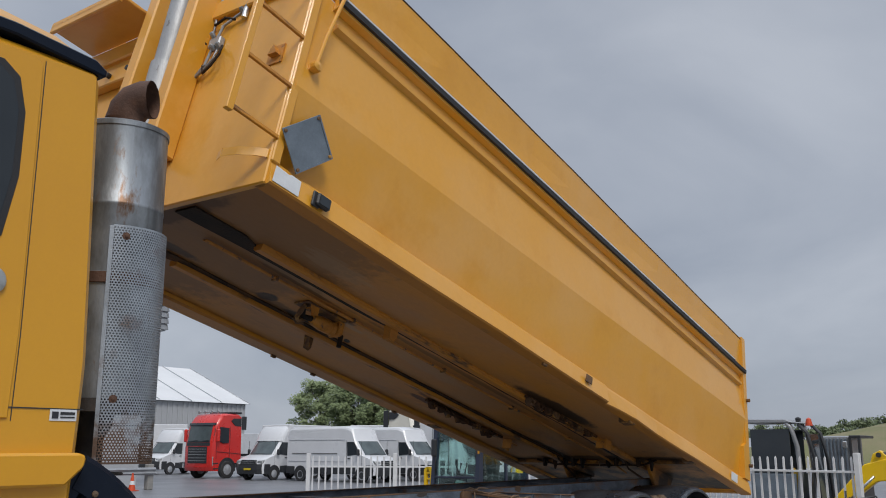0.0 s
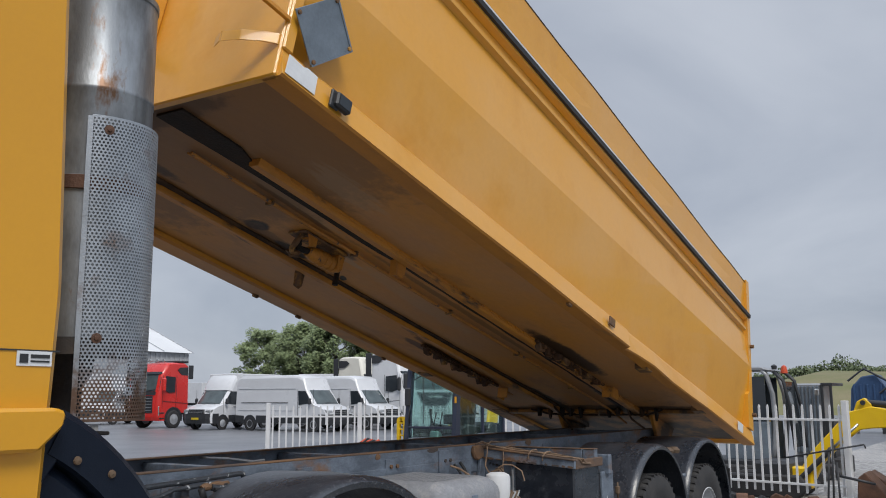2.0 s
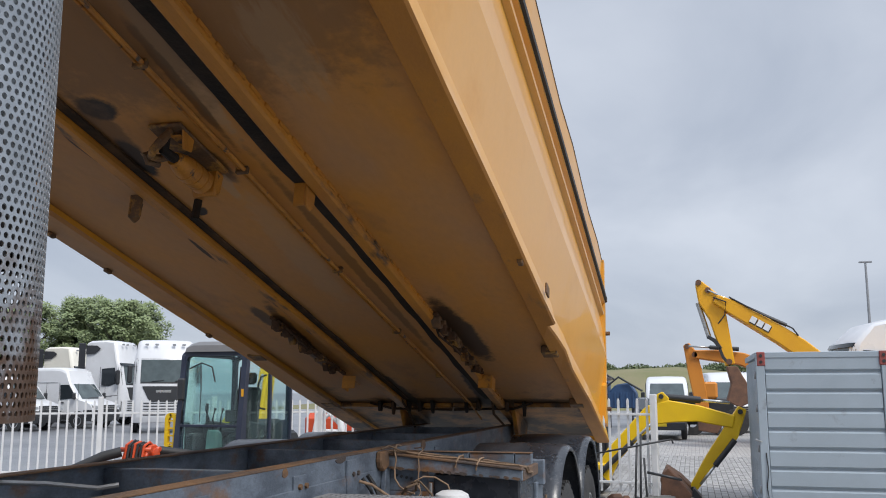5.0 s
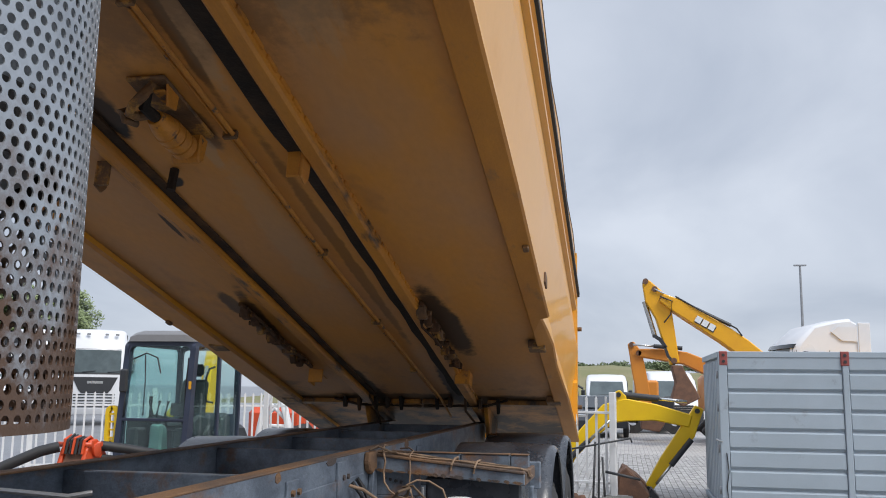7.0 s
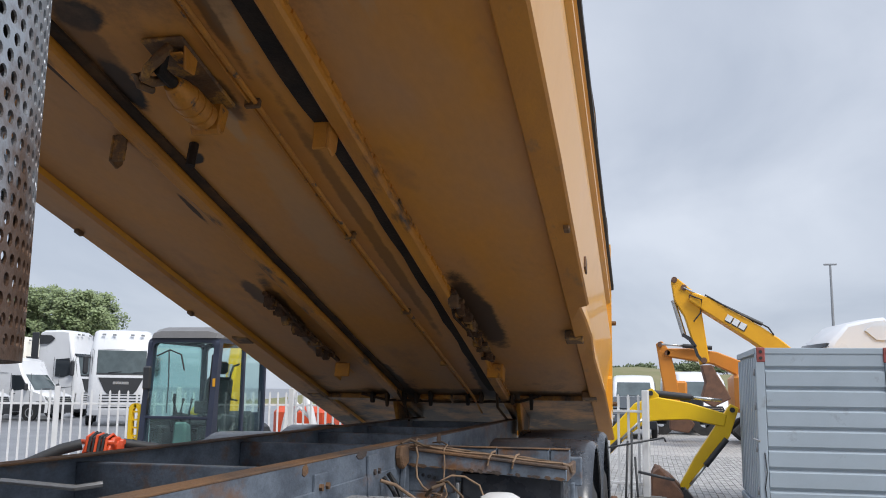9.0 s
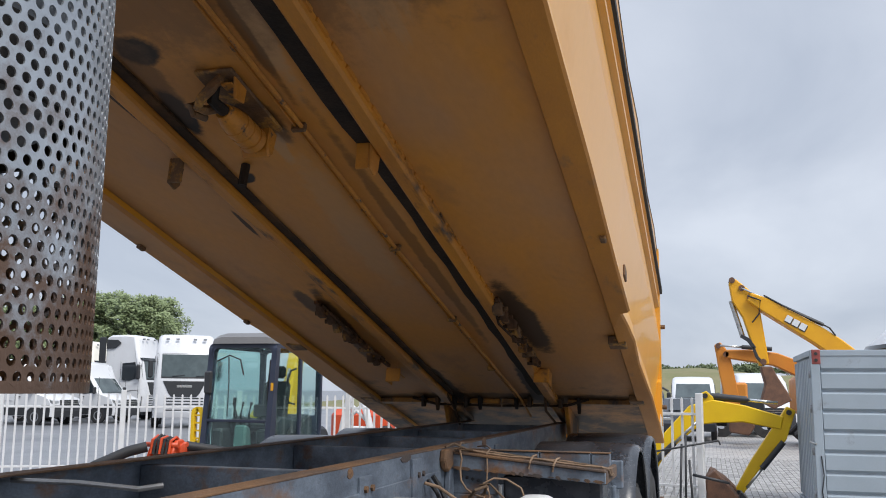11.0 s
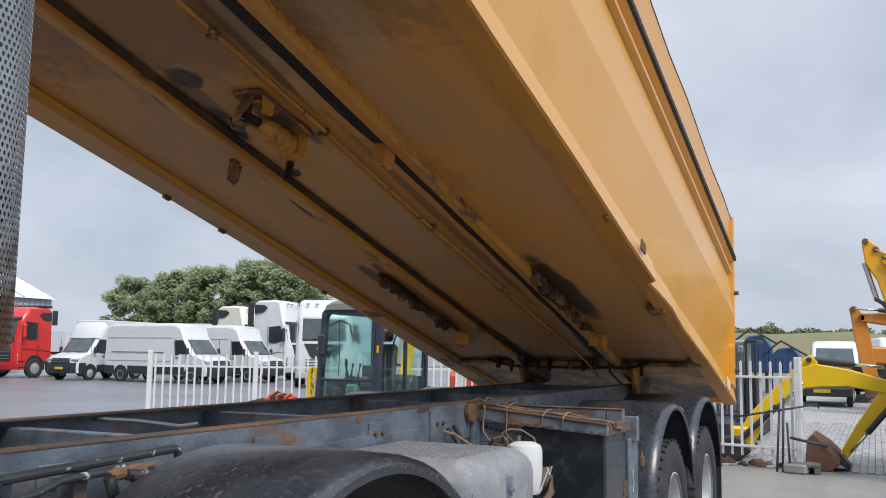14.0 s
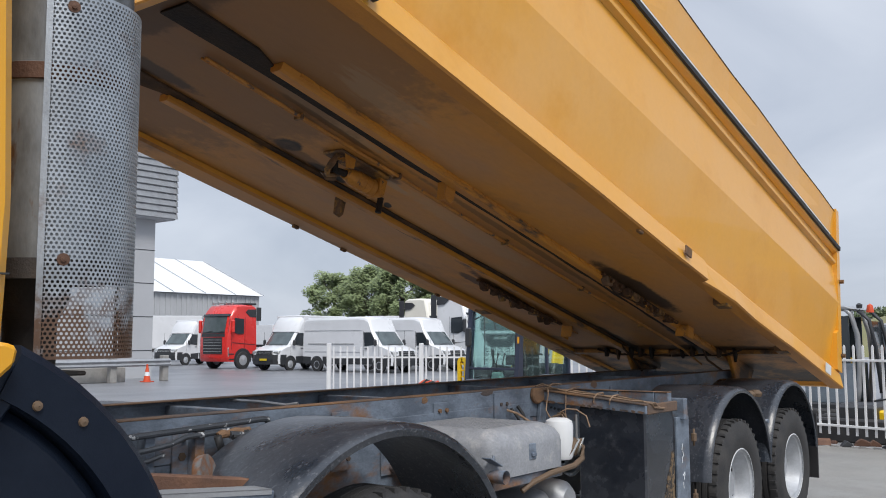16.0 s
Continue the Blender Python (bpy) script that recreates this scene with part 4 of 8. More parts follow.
def make_mudguard(x, zc, r, a0, a1, y0, y1, lip=0.05, wide=1.0, label="black plastic mudguard"):
    """A bent arch over a wheel with a rounded outer lip."""
    bm = B()
    secs = []
    n = 26
    for i in range(n + 1):
        a = radians(a0 + (a1 - a0) * i / n)
        c, s = math.cos(a) * wide, math.sin(a)
        prof = [(r - lip, y0 + 0.006), (r - 0.03, y0), (r - 0.01, y0 + 0.02), (r, y0 + 0.06), (r + 0.008, (y0 + y1) / 2), (r, y1 - 0.01), (r - 0.012, y1), (r - 0.012, y1 - 0.02), (r - 0.006, (y0 + y1) / 2), (r - 0.014, y0 + 0.06), (r - 0.035, y0 + 0.02), (r - lip, y0 + 0.016)]
        secs.append([(x - rr * c, yy, zc + rr * s) for rr, yy in prof])
    loft(bm, secs, closed=True, cap=True, smooth=True)
    return part("mudguard", bm, FENDER, truck, label)


fender = make_mudguard(AX2, 0.51, 0.82, 12, 168, TY + 0.05, TY + 0.70, 0.06, 1.12, "scuffed black plastic mudguard over the second axle")
for x in (AX3, AX4):
    make_mudguard(x, 0.57, 0.735, 5, 175, TY + 0.0, TY + 0.68, 0.05)
    make_mudguard(x, 0.57, 0.735, 5, 175, TY + W - 0.68, TY + W - 0.0, 0.05)
make_mudguard(AX2, 0.51, 0.82, 12, 168, TY + W - 0.70, TY + W - 0.05, 0.10, 1.12)
bm = B()
bx(bm, 9.88, 9.90, TY + 0.02, TY + 0.62, 0.32, 0.95, 0.003)
part("mud_flap", bm, RUBBER, truck)
bm = B()
tube(bm, [(8.43, TY + 0.1, 1.05), (8.43, TY + 0.9, 1.05)], 0.025, 8)
tube(bm, [(8.42, TY + 0.02, 0.98), (8.44, TY + 0.3, 0.96)], 0.018, 8)
part("guard_stay", bm, FRAME, truck)
for x in (8.32, 8.5):
    bm = B()
    lathe(bm, [(0.001, 0.0), (0.05, 0.0), (0.06, 0.03), (0.03, 0.06), (0.001, 0.06)], 12, pose(x, TY + 0.15, 1.18, 0, 0, 0))
    part("marker_cap", bm, CABLE, truck)

# stays and tube ends on the second mudguard
bm = B()
tube(bm, [(2.93, TY + 0.08, 0.99), (2.93, TY + 0.85, 0.99)], 0.036, 14, caps=False)
tube(bm, [(2.93, TY + 0.075, 0.99), (2.93, TY + 0.08, 0.99)], 0.026, 14)
stay = part("mudguard_tube", bm, FRAME, truck, "open dark steel tube")
bm = B()
tube(bm, [(4.40, TY + 0.08, 0.98), (4.40, TY + 0.85, 0.98)], 0.036, 14, caps=False)
part("mudguard_tube", bm, FRAME, truck)
for x, z, r in ((2.93, 1.06, 18), (3.02, 1.12, 28), (4.36, 1.06, -25)):
    bm = B()
    bx(bm, -0.06, 0.06, -0.03, 0.03, -0.004, 0.004, 0.002, pose(x, TY + 0.14, z, 0, -r, 0))
    lathe(bm, [(0.016, 0.0), (0.016, 0.014), (0.007, 0.014), (0.007, 0.03), (0.001, 0.03)], 6, pose(x, TY + 0.14, z + 0.004, 0, -r, 0))
    part("mudguard_clip", bm, FRAME, truck)

# pipes, disc and step frame behind the cab
PEELED = material("flaking_black_pipe", (0.05, 0.056, 0.066), 0.4, second=(0.03, 0.034, 0.04), scale=6, third=(0.42, 0.43, 0.44), third_scale=16, third_spread=(0.61, 0.64), fine=0.2, bump=0.3)
for pts, r in (([(2.35, 4.06, 1.285), (2.7, 4.06, 1.298), (3.1, 4.06, 1.312), (3.35, 4.06, 1.322), (3.378, 4.06, 1.318), (3.385, 4.06, 1.30), (3.385, 4.06, 1.26), (3.41, 4.06, 1.245)], 0.0145),
               ([(2.4, 4.05, 1.22), (2.7, 4.05, 1.235), (2.82, 4.05, 1.25), (2.9, 4.05, 1.275), (3.15, 4.05, 1.285)], 0.012),
               ([(2.4, 4.06, 1.18), (2.72, 4.06, 1.19), (2.80, 4.06, 1.21)], 0.010),
               ([(3.12, 4.02, 1.27), (3.2, 4.0, 1.26), (3.26, 3.99, 1.2), (3.24, 4.0, 1.10)], 0.018)):
    bm = B()
    tube(bm, pts, r, 10)
    part("coolant_pipe", bm, PEELED, truck, "flaking black painted pipe")
bm = B()
tube(bm, [(3.06, 4.03, 1.268), (3.09, 4.03, 1.275), (3.12, 4.035, 1.272), (3.16, 4.03, 1.278), (3.20, 4.03, 1.276), (3.24, 4.03, 1.278)], [0.016, 0.021, 0.017, 0.022, 0.018, 0.019], 10)
part("rusty_sleeve", bm, RUSTTOP, truck)
for pts, r in (([(3.16, 4.03, 1.27), (3.22, 4.02, 1.275), (3.27, 4.01, 1.24), (3.28, 4.0, 1.16), (3.25, 4.0, 1.08)], 0.014), ([(3.12, 4.0, 1.26), (3.2, 3.99, 1.25), (3.23, 3.98, 1.19), (3.21, 3.98, 1.10)], 0.012), ([(3.05, 4.02, 1.27), (3.07, 4.02, 1.22), (3.05, 4.02, 1.15)], 0.018)):
    bm = B()
    tube(bm, pts, r, 8)
    part("coolant_hose", bm, RUBBER, truck)
for x in (2.72, 2.98):
    bm = B()
    bx(bm, x, x + 0.05, 4.08, 4.14, 1.10, 1.31, 0.004)
    part("pipe_bracket", bm, FRAME, truck)
RUSTDISC = material("rust_spotted_grey_steel", (0.16, 0.165, 0.17), 0.55, second=(0.20, 0.10, 0.055), scale=14, spread=(0.44, 0.56), third=(0.08, 0.06, 0.05), third_scale=30, fine=0.3, bump=0.3)
bm = B()
lathe(bm, [(0.001, -0.02), (0.085, -0.02), (0.09, -0.012), (0.09, 0.02), (0.001, 0.02)], 24, pose(2.86, 3.86, 1.13, 78, 0, 30))
disc = part("rusty_disc", bm, [RUSTDISC, RUSTBROWN], truck, "flat grey steel disc with a rusty rim")
for p in disc.data.polygons:
    if len(p.vertices) == 4 and abs(p.normal.z) < 0.2 and abs(p.normal.x) > 0.9:
        p.material_index = 1
bm = B()
prism(bm, [(2.74, 1.02), (2.84, 1.05), (2.88, 1.12), (2.84, 1.12)], "y", 3.80, 3.82)
part("disc_lug", bm, FRAME, truck)
bm = B()
bx(bm, -0.33, 0.33, -0.035, 0.035, -0.03, 0.03, 0.006, pose(2.60, 3.72, 1.15, 0, 8, -12))
part("step_beam", bm, RUSTBROWN, truck, "rusty red-brown step beam")
bm = B()
bx(bm, -0.30, 0.22, -0.06, 0.05, -0.10, 0.015, 0.006, pose(2.64, 3.50, 1.12, 0, 5, -4))
part("step_frame", bm, FRAME, truck)
bm = B()
bx(bm, -0.28, 0.20, -0.065, -0.061, 0.0, 0.02, 0.0, pose(2.64, 3.50, 1.12, 0, 5, -4))
bx(bm, -0.28, 0.20, -0.065, 0.05, 0.016, 0.021, 0.0, pose(2.64, 3.50, 1.12, 0, 5, -4))
part("step_edge", bm, ALU, truck, "bare aluminium step edge")
for x, z in ((2.5, 1.15), (2.62, 1.12), (2.95, 1.18), (3.15, 1.16), (3.3, 1.12)):
    bm = B()
    lathe(bm, [(0.02, 0.0), (0.02, 0.015), (0.001, 0.018)], 6, pose(x, 4.148, z, 90, 0, 0))
    part("rail_nut", bm, CABLE, truck)

DUSTGREY = material("dusty_grey_plastic", (0.265, 0.275, 0.295), 0.62, second=(0.20, 0.208, 0.225), scale=5, third=(0.33, 0.33, 0.335), third_scale=9, third_spread=(0.55, 0.68), fine=0.3, fine_scale=70, bump=0.2, bump_scale=60)
# battery box with tread-plate lid, canister, air tanks, hose
bm = B()
secs = []
for z, g in [(0.96, 0.0)] + [(1.105 + 0.11 * math.sin(radians(a)), 0.11 * (1 - math.cos(radians(a)))) for a in (0, 20, 40, 60, 80)]:
    x0, x1, y0, c = 4.36 + g, 5.12 - g, 3.43 + g, 0.07
    near = [(cx + c * math.cos(radians(a)), y0 + c + c * math.sin(radians(a)), z) for cx, start in ((x0 + c, 180), (x1 - c, 270)) for a in (start, start + 30, start + 60, start + 90)]
    secs.append(near + [(x1, 4.08, z), (x0, 4.08, z)])
loft(bm, secs, closed=True, cap=True, smooth=True)
battery = part("battery_box", bm, DUSTGREY, truck, "dusty grey battery box with a tread-plate lid")
bm = B()
for i in range(19):
    for j in range(15):
        a = 45 if (i + j) % 2 else -45
        bx(bm, -0.011, 0.011, -0.003, 0.003, 0, 0.002, 0.0, pose(4.475 + i * 0.029, 3.56 + j * 0.034, 1.214, 0, 0, a))
tagged(part("tread_studs", bm, DUSTGREY, truck), kind="stuff")
bm = B()
bx(bm, 4.72, 4.79, 3.425, 3.455, 1.03, 1.12, 0.004)
bx(bm, 4.735, 4.775, 3.41, 3.43, 1.05, 1.07, 0.004)
part("lid_catch", bm, FRAME, truck)
bm = B()
bx(bm, 4.40, 5.12, 3.45, 4.06, 0.90, 0.955, 0.006)
part("battery_tray", bm, FRAME, truck)
bm = B()
lathe(bm, [(0.001, 0.98), (0.075, 0.98), (0.085, 1.0), (0.085, 1.18), (0.078, 1.205), (0.05, 1.22), (0.001, 1.222)], 20, Matrix.Translation((5.22, 3.53, 0)))
part("filter_canister", bm, TENT, truck, "white plastic canister")
for i, (x, z) in enumerate(((4.72, 0.68), (5.02, 0.70), (5.30, 0.72))):
    bm = B()
    lathe(bm, [(0.001, -0.30), (0.08, -0.29), (0.115, -0.25), (0.125, -0.2), (0.125, 0.2), (0.115, 0.25), (0.08, 0.29), (0.001, 0.30)], 20, pose(x, 3.80, z, 90, 0, 0))
    part("air_tank", bm, ALU, truck, "grey air tank")
bm = B()
tube(bm, [(4.72, 3.48, 0.86), (4.78, 3.45, 0.90), (4.95, 3.43, 0.935), (5.2, 3.42, 0.95), (5.32, 3.43, 0.98), (5.36, 3.45, 1.04), (5.30, 3.48, 1.09)], 0.017, 8)
part("air_hose", bm, CABLE, truck, "tan air hose")
for k in range(4):
    bm = B()
    tube(bm, [(5.2 + 0.04 * k, 3.46, 1.0), (5.26 + 0.03 * k, 3.44, 1.09), (5.34, 3.47 + 0.03 * k, 1.07)], 0.012, 6)
    part("fitting", bm, CHROME if k % 2 else CABLE, truck)

# side locker with rusty rim in front of the bogie
bm = B()
bx(bm, 6.06, 6.52, TY + 0.07, TY + 0.57, 0.45, 1.225, 0.012)
locker = part("side_locker", bm, PLASTIC, truck, "black side locker with flaking paint")
LY = TY + 0.05


def slope(y, inner, outer):
    """Height of the sloping cross channel between the rail and its outer end."""
    return outer + (inner - outer) * (y - LY) / (NEAR - LY)


wear = random.Random(21)
bm = B()
prism(bm, [(LY, slope(LY, 1.25, 1.195)), (NEAR, 1.25), (NEAR, 1.325), (LY, 1.25)], "x", 6.03, 6.055, bevel=0.003)
part("cross_channel", bm, FRAME, truck, "blue-grey cross channel with flaking paint")
bm = B()
prism(bm, [(LY, 1.25), (NEAR, 1.325), (NEAR, 1.34), (LY, 1.265)], "x", 6.02, 6.15, bevel=0.004)
part("locker_rim", bm, RUSTTOP, truck, "rusty locker rim")
bm = B()
bx(bm, 6.06, 6.54, LY - 0.005, LY + 0.02, 1.19, 1.258, 0.006)
part("locker_rim", bm, RUSTTOP, truck, "rusty locker rim")
# scabs of rust along the channel's lower edge and on the rail
for k in range(16):
    y = LY + 0.03 + (NEAR - LY - 0.06) * (k + wear.random() * 0.6) / 16
    z, l, h = slope(y, 1.25, 1.20) + 0.004, wear.uniform(0.012, 0.035), wear.uniform(0.004, 0.013)
    bm = B()
    prism(bm, [(y - l, z), (y - 0.4 * l, z - h), (y + 0.3 * l, z - 0.5 * h), (y + l, z + 0.2 * h), (y + 0.5 * l, z + h), (y - 0.5 * l, z + 0.7 * h)], "x", 6.0265, 6.031)
    part("rust_scab", bm, RUSTTOP, truck)
for x0, z0, l, h in ((5.36, 1.343, 0.075, 0.018), (6.84, 1.338, 0.05, 0.03), (4.70, 1.33, 0.03, 0.02)):
    edge = [(x0 + l * math.cos(q * 0.4488) * wear.uniform(0.8, 1.1), z0 + h * math.sin(q * 0.4488) * wear.uniform(0.75, 1.2)) for q in range(14)]
    bm = B()
    prism(bm, edge, "y", NEAR - 0.003, NEAR + 0.002)
    part("rust_scab", bm, RUSTTOP, truck)
# rust-caked gusset where the channel meets the rail
bm = B()
prism(bm, [(5.90, 1.35), (5.885, 1.30), (5.91, 1.255), (5.955, 1.235), (6.0, 1.25), (6.10, 1.27), (6.12, 1.352)], "y", NEAR - 0.035, NEAR, bevel=0.008)
part("gusset", bm, RUSTTOP, truck, "rust-caked gusset")
bm = B()
prism(bm, [(5.96, 0.95), (6.06, 0.95), (6.06, 1.25), (5.99, 1.245), (5.975, 1.15)], "y", NEAR - 0.03, NEAR - 0.002, bevel=0.004)
part("gusset", bm, FRAME, truck)
# stiffening plates bolted to the rail
for x0, x1, z1 in ((4.30, 5.425, 1.25), (5.425, 5.565, 1.335), (5.565, 5.88, 1.25)):
    bm = B()
    bx(bm, x0 + 0.003, x1 - 0.003, NEAR - (0.016 if z1 > 1.3 else 0.009), NEAR, 0.93, z1, 0.004)
    part("stiffener", bm, FRAME, truck)
# upright plate between rail and locker, with a dark opening below the channel
bm = B()
bx(bm, 6.07, 6.085, TY + 0.60, NEAR - 0.01, 1.12, 1.24, 0.004)
bx(bm, 6.07, 6.085, TY + 0.72, NEAR - 0.01, 0.9, 1.12, 0.004)
part("web_plate", bm, FRAME, truck)
for k in range(4):
    bm = B()
    lathe(bm, [(0.009, 0.0), (0.009, 0.012), (0.001, 0.014)], 6, pose(6.069, TY + 0.70 + 0.03 * k, 1.19 + 0.006 * k, 0, -90, 0))
    part("rail_nut", bm, DARK, truck)
bm = B()
bx(bm, 6.045, 6.057, TY + 0.575, TY + 0.59, 0.95, 1.17, 0.003)
part("locker_edge", bm, ALU, truck)
# rear ledge in short lengths
for y0, y1 in ((LY + 0.02, LY + 0.12), (LY + 0.125, LY + 0.40), (LY + 0.405, LY + 0.72), (LY + 0.725, NEAR)):
    bm = B()
    bx(bm, 6.44, 6.50, y0, y1, 1.235, 1.315, 0.004)
    ledge = part("outrigger", bm, FRAME, truck)
    bm = B()
    bx(bm, 6.435, 6.505, y0, y1, 1.3155, 1.322, 0.002)
    part("ledge_cap", bm, RUSTTOP, ledge)
bm = B()
bx(bm, 6.6, 6.66, TY + 0.02, NEAR, 1.12, 1.27, 0.006)
part("outrigger", bm, FRAME, truck)
bm = B()
bx(bm, 6.54, 6.76, TY + 0.055, TY + 0.075, 0.40, 1.14, 0.004)
sideplate = part("side_plate", bm, FRAME, truck, "dark blue steel side plate with chalk marks")
bm = B()
for x, z, r in ((6.62, 0.93, 12), (6.635, 0.88, -20), (6.62, 0.84, 5), (6.64, 0.74, 60), (6.65, 0.72, 20), (6.63, 0.66, -10)):
    bx(bm, -0.004, 0.004, -0.001, 0.001, -0.022, 0.022, 0.0, pose(x, TY + 0.0525, z, 0, r, 0))
part("chalk_mark", bm, TAPE, truck)
for z in (0.55, 0.98):
    bm = B()
    bx(bm, 6.80, 6.84, TY + 0.03, TY + 0.06, z - 0.03, z + 0.03, 0.005)
    tube(bm, [(6.82, TY + 0.045, z - 0.06), (6.82, TY + 0.045, z + 0.06)], 0.008, 6)
    part("latch", bm, CABLE, truck)
# drooping cables at the gusset and wires along the rim
DUSTYTAN = material("dust_caked_cable", (0.30, 0.205, 0.135), 0.85, second=(0.16, 0.105, 0.07), scale=14, fine=0.2)
for pts, r, mat in (([(6.30, NEAR - 0.02, 1.36), (6.12, NEAR - 0.05, 1.375), (6.02, NEAR - 0.07, 1.35), (5.99, NEAR - 0.09, 1.30), (5.98, NEAR - 0.085, 1.25), (5.94, NEAR - 0.10, 1.20), (5.93, NEAR - 0.13, 1.16), (5.90, NEAR - 0.18, 1.135), (5.86, NEAR - 0.24, 1.13)], 0.005, DUSTYTAN),
                    ([(5.93, NEAR - 0.02, 1.36), (5.98, NEAR - 0.05, 1.378), (6.03, NEAR - 0.11, 1.345), (6.03, NEAR - 0.14, 1.345)], 0.006, CABLE),
                    ([(6.48, NEAR - 0.05, 1.335), (6.40, NEAR - 0.12, 1.345), (6.16, NEAR - 0.20, 1.345), (6.03, NEAR - 0.21, 1.33), (6.01, NEAR - 0.22, 1.26), (6.01, NEAR - 0.215, 1.19), (5.98, NEAR - 0.24, 1.12), (5.95, NEAR - 0.22, 1.08)], 0.004, DUSTYTAN),
                    ([(5.95, NEAR - 0.24, 1.15), (5.93, NEAR - 0.22, 1.19), (5.94, NEAR - 0.27, 1.215), (5.96, NEAR - 0.33, 1.21), (5.97, NEAR - 0.40, 1.17), (5.96, NEAR - 0.43, 1.10)], 0.005, DUSTYTAN),
                    ([(5.93, NEAR - 0.20, 1.18), (5.90, NEAR - 0.26, 1.19), (5.85, NEAR - 0.34, 1.13), (5.83, NEAR - 0.36, 1.09)], 0.006, CABLE),
                    ([(5.92, NEAR - 0.15, 1.12), (5.88, NEAR - 0.19, 1.16), (5.90, NEAR - 0.24, 1.18), (5.95, NEAR - 0.22, 1.14), (5.93, NEAR - 0.17, 1.10)], 0.008, CABLE),
                    ([(5.55, NEAR - 0.03, 1.22), (5.58, NEAR - 0.09, 1.20), (5.64, NEAR - 0.16, 1.14), (5.70, NEAR - 0.20, 1.10)], 0.008, DUSTYTAN),
                    ([(5.68, NEAR - 0.03, 1.24), (5.70, NEAR - 0.06, 1.19), (5.69, NEAR - 0.10, 1.12)], 0.012, RUBBER),
                    ([(5.60, NEAR - 0.03, 1.23), (5.62, NEAR - 0.07, 1.17), (5.60, NEAR - 0.11, 1.10)], 0.010, RUBBER)):
    bm = B()
    tube(bm, pts, r, 8)
    part("loose_cable", bm, mat, truck)
for k in range(3):
    bm = B()
    pts = []
    for q in range(9):
        y = NEAR - 0.03 - (NEAR - LY - 0.05) * q / 8
        pts.append((6.05 + 0.03 * k + 0.006 * math.sin(2.1 * q + k), y, slope(y, 1.348, 1.273) + 0.004 * math.sin(1.7 * q + 2 * k)))
    tube(bm, pts + [(6.11 + 0.03 * k, LY - 0.008, 1.262), (6.14 + 0.03 * k, LY - 0.012, 1.235), (6.3, LY - 0.012, 1.22)], 0.006, 6)
    part("wire", bm, DUSTYTAN if k != 1 else CABLE, truck)
for y in (TY + 0.42, TY + 0.30):
    bm = B()
    tube(bm, [(6.16, y, slope(y, 1.34, 1.265)), (6.12, y - 0.01, slope(y, 1.362, 1.287)), (6.05, y - 0.005, slope(y, 1.36, 1.285)), (6.018, y + 0.005, slope(y, 1.33, 1.255)), (6.022, y + 0.01, slope(y, 1.30, 1.225))], 0.006, 6)
    part("cable_tie", bm, DUSTYTAN, truck)
mud = random.Random(4)
bm = B()
prism(bm, [(6.26 + 0.02 * mud.random(), 0.46), (6.51, 0.46), (6.51, 0.92), (6.47, 0.90 + 0.03 * mud.random()), (6.44, 0.80), (6.40, 0.76), (6.37, 0.66), (6.33, 0.60), (6.27, 0.54)], "y", TY + 0.066, TY + 0.070)
part("mud_crust", bm, material("flaking_brown_mud", (0.16, 0.105, 0.055), 0.9, second=(0.02, 0.02, 0.022), scale=28, spread=(0.44, 0.54), third=(0.30, 0.22, 0.13), third_scale=40, third_spread=(0.58, 0.66), fine=0.3, bump=0.6, bump_scale=50), locker, "dried brown mud crust")

# silencer stack behind the cab with perforated heat shield
MX, MY, MR = 2.015, 3.615, 0.235
SOOT = material("sooty_black_steel", (0.028, 0.026, 0.026), 0.7, second=(0.06, 0.045, 0.035), scale=6, fine=0.25, bump=0.3)
at_stack = Matrix.Translation((MX, MY, 0))
bm = B()
lathe(bm, [(0.001, 1.90), (MR - 0.03, 1.90), (MR, 1.93), (MR, 2.52), (MR + 0.004, 2.525), (MR + 0.004, 2.58), (MR, 2.585), (MR, 2.93), (MR + 0.003, 2.935), (MR + 0.003, 2.95), (MR, 2.955), (MR, 3.36), (MR + 0.006, 3.365), (MR + 0.006, 3.39), (MR - 0.012, 3.40), (0.001, 3.405)], 56, at_stack)
silencer = part("silencer", bm, STEEL, truck, "upright stained stainless silencer")
ELB = [(0.0, 3.38), (0.0, 3.46), (0.016, 3.52), (0.052, 3.565), (0.10, 3.582), (0.15, 3.582)]
ex_, ey_ = 0.55, -0.83
bm = B()
tube(bm, [(MX + ex_ * a, MY + ey_ * a, z) for a, z in ELB], [0.106, 0.104, 0.104, 0.104, 0.104, 0.105], 28, caps=False)
tube(bm, [(MX + ex_ * a, MY + ey_ * a, z) for a, z in ELB[::-1][:4]], [0.100, 0.098, 0.098, 0.098], 28, caps=False)
part("outlet_elbow", bm, PIPE, silencer, "burnt brown exhaust elbow", normals=False)
bm = B()
lathe(bm, [(MR + 0.004, 2.525), (MR + 0.012, 2.528), (MR + 0.012, 2.58), (MR + 0.004, 2.583)], 40, at_stack)
part("clamp_band", bm, PIPE, silencer, "brown rusted clamp band")
bm = B()
lathe(bm, [(MR + 0.003, 1.89), (MR + 0.010, 1.89), (MR + 0.010, 1.955), (MR + 0.003, 1.955)], 40, at_stack)
part("foot_band", bm, SOOT, silencer)
bm = B()
lathe(bm, [(0.13, 1.905), (0.12, 1.82), (0.085, 1.76), (0.085, 1.60)], 24, at_stack @ Matrix.Translation((-0.04, 0.06, 0)))
part("inlet_cone", bm, SOOT, silencer)
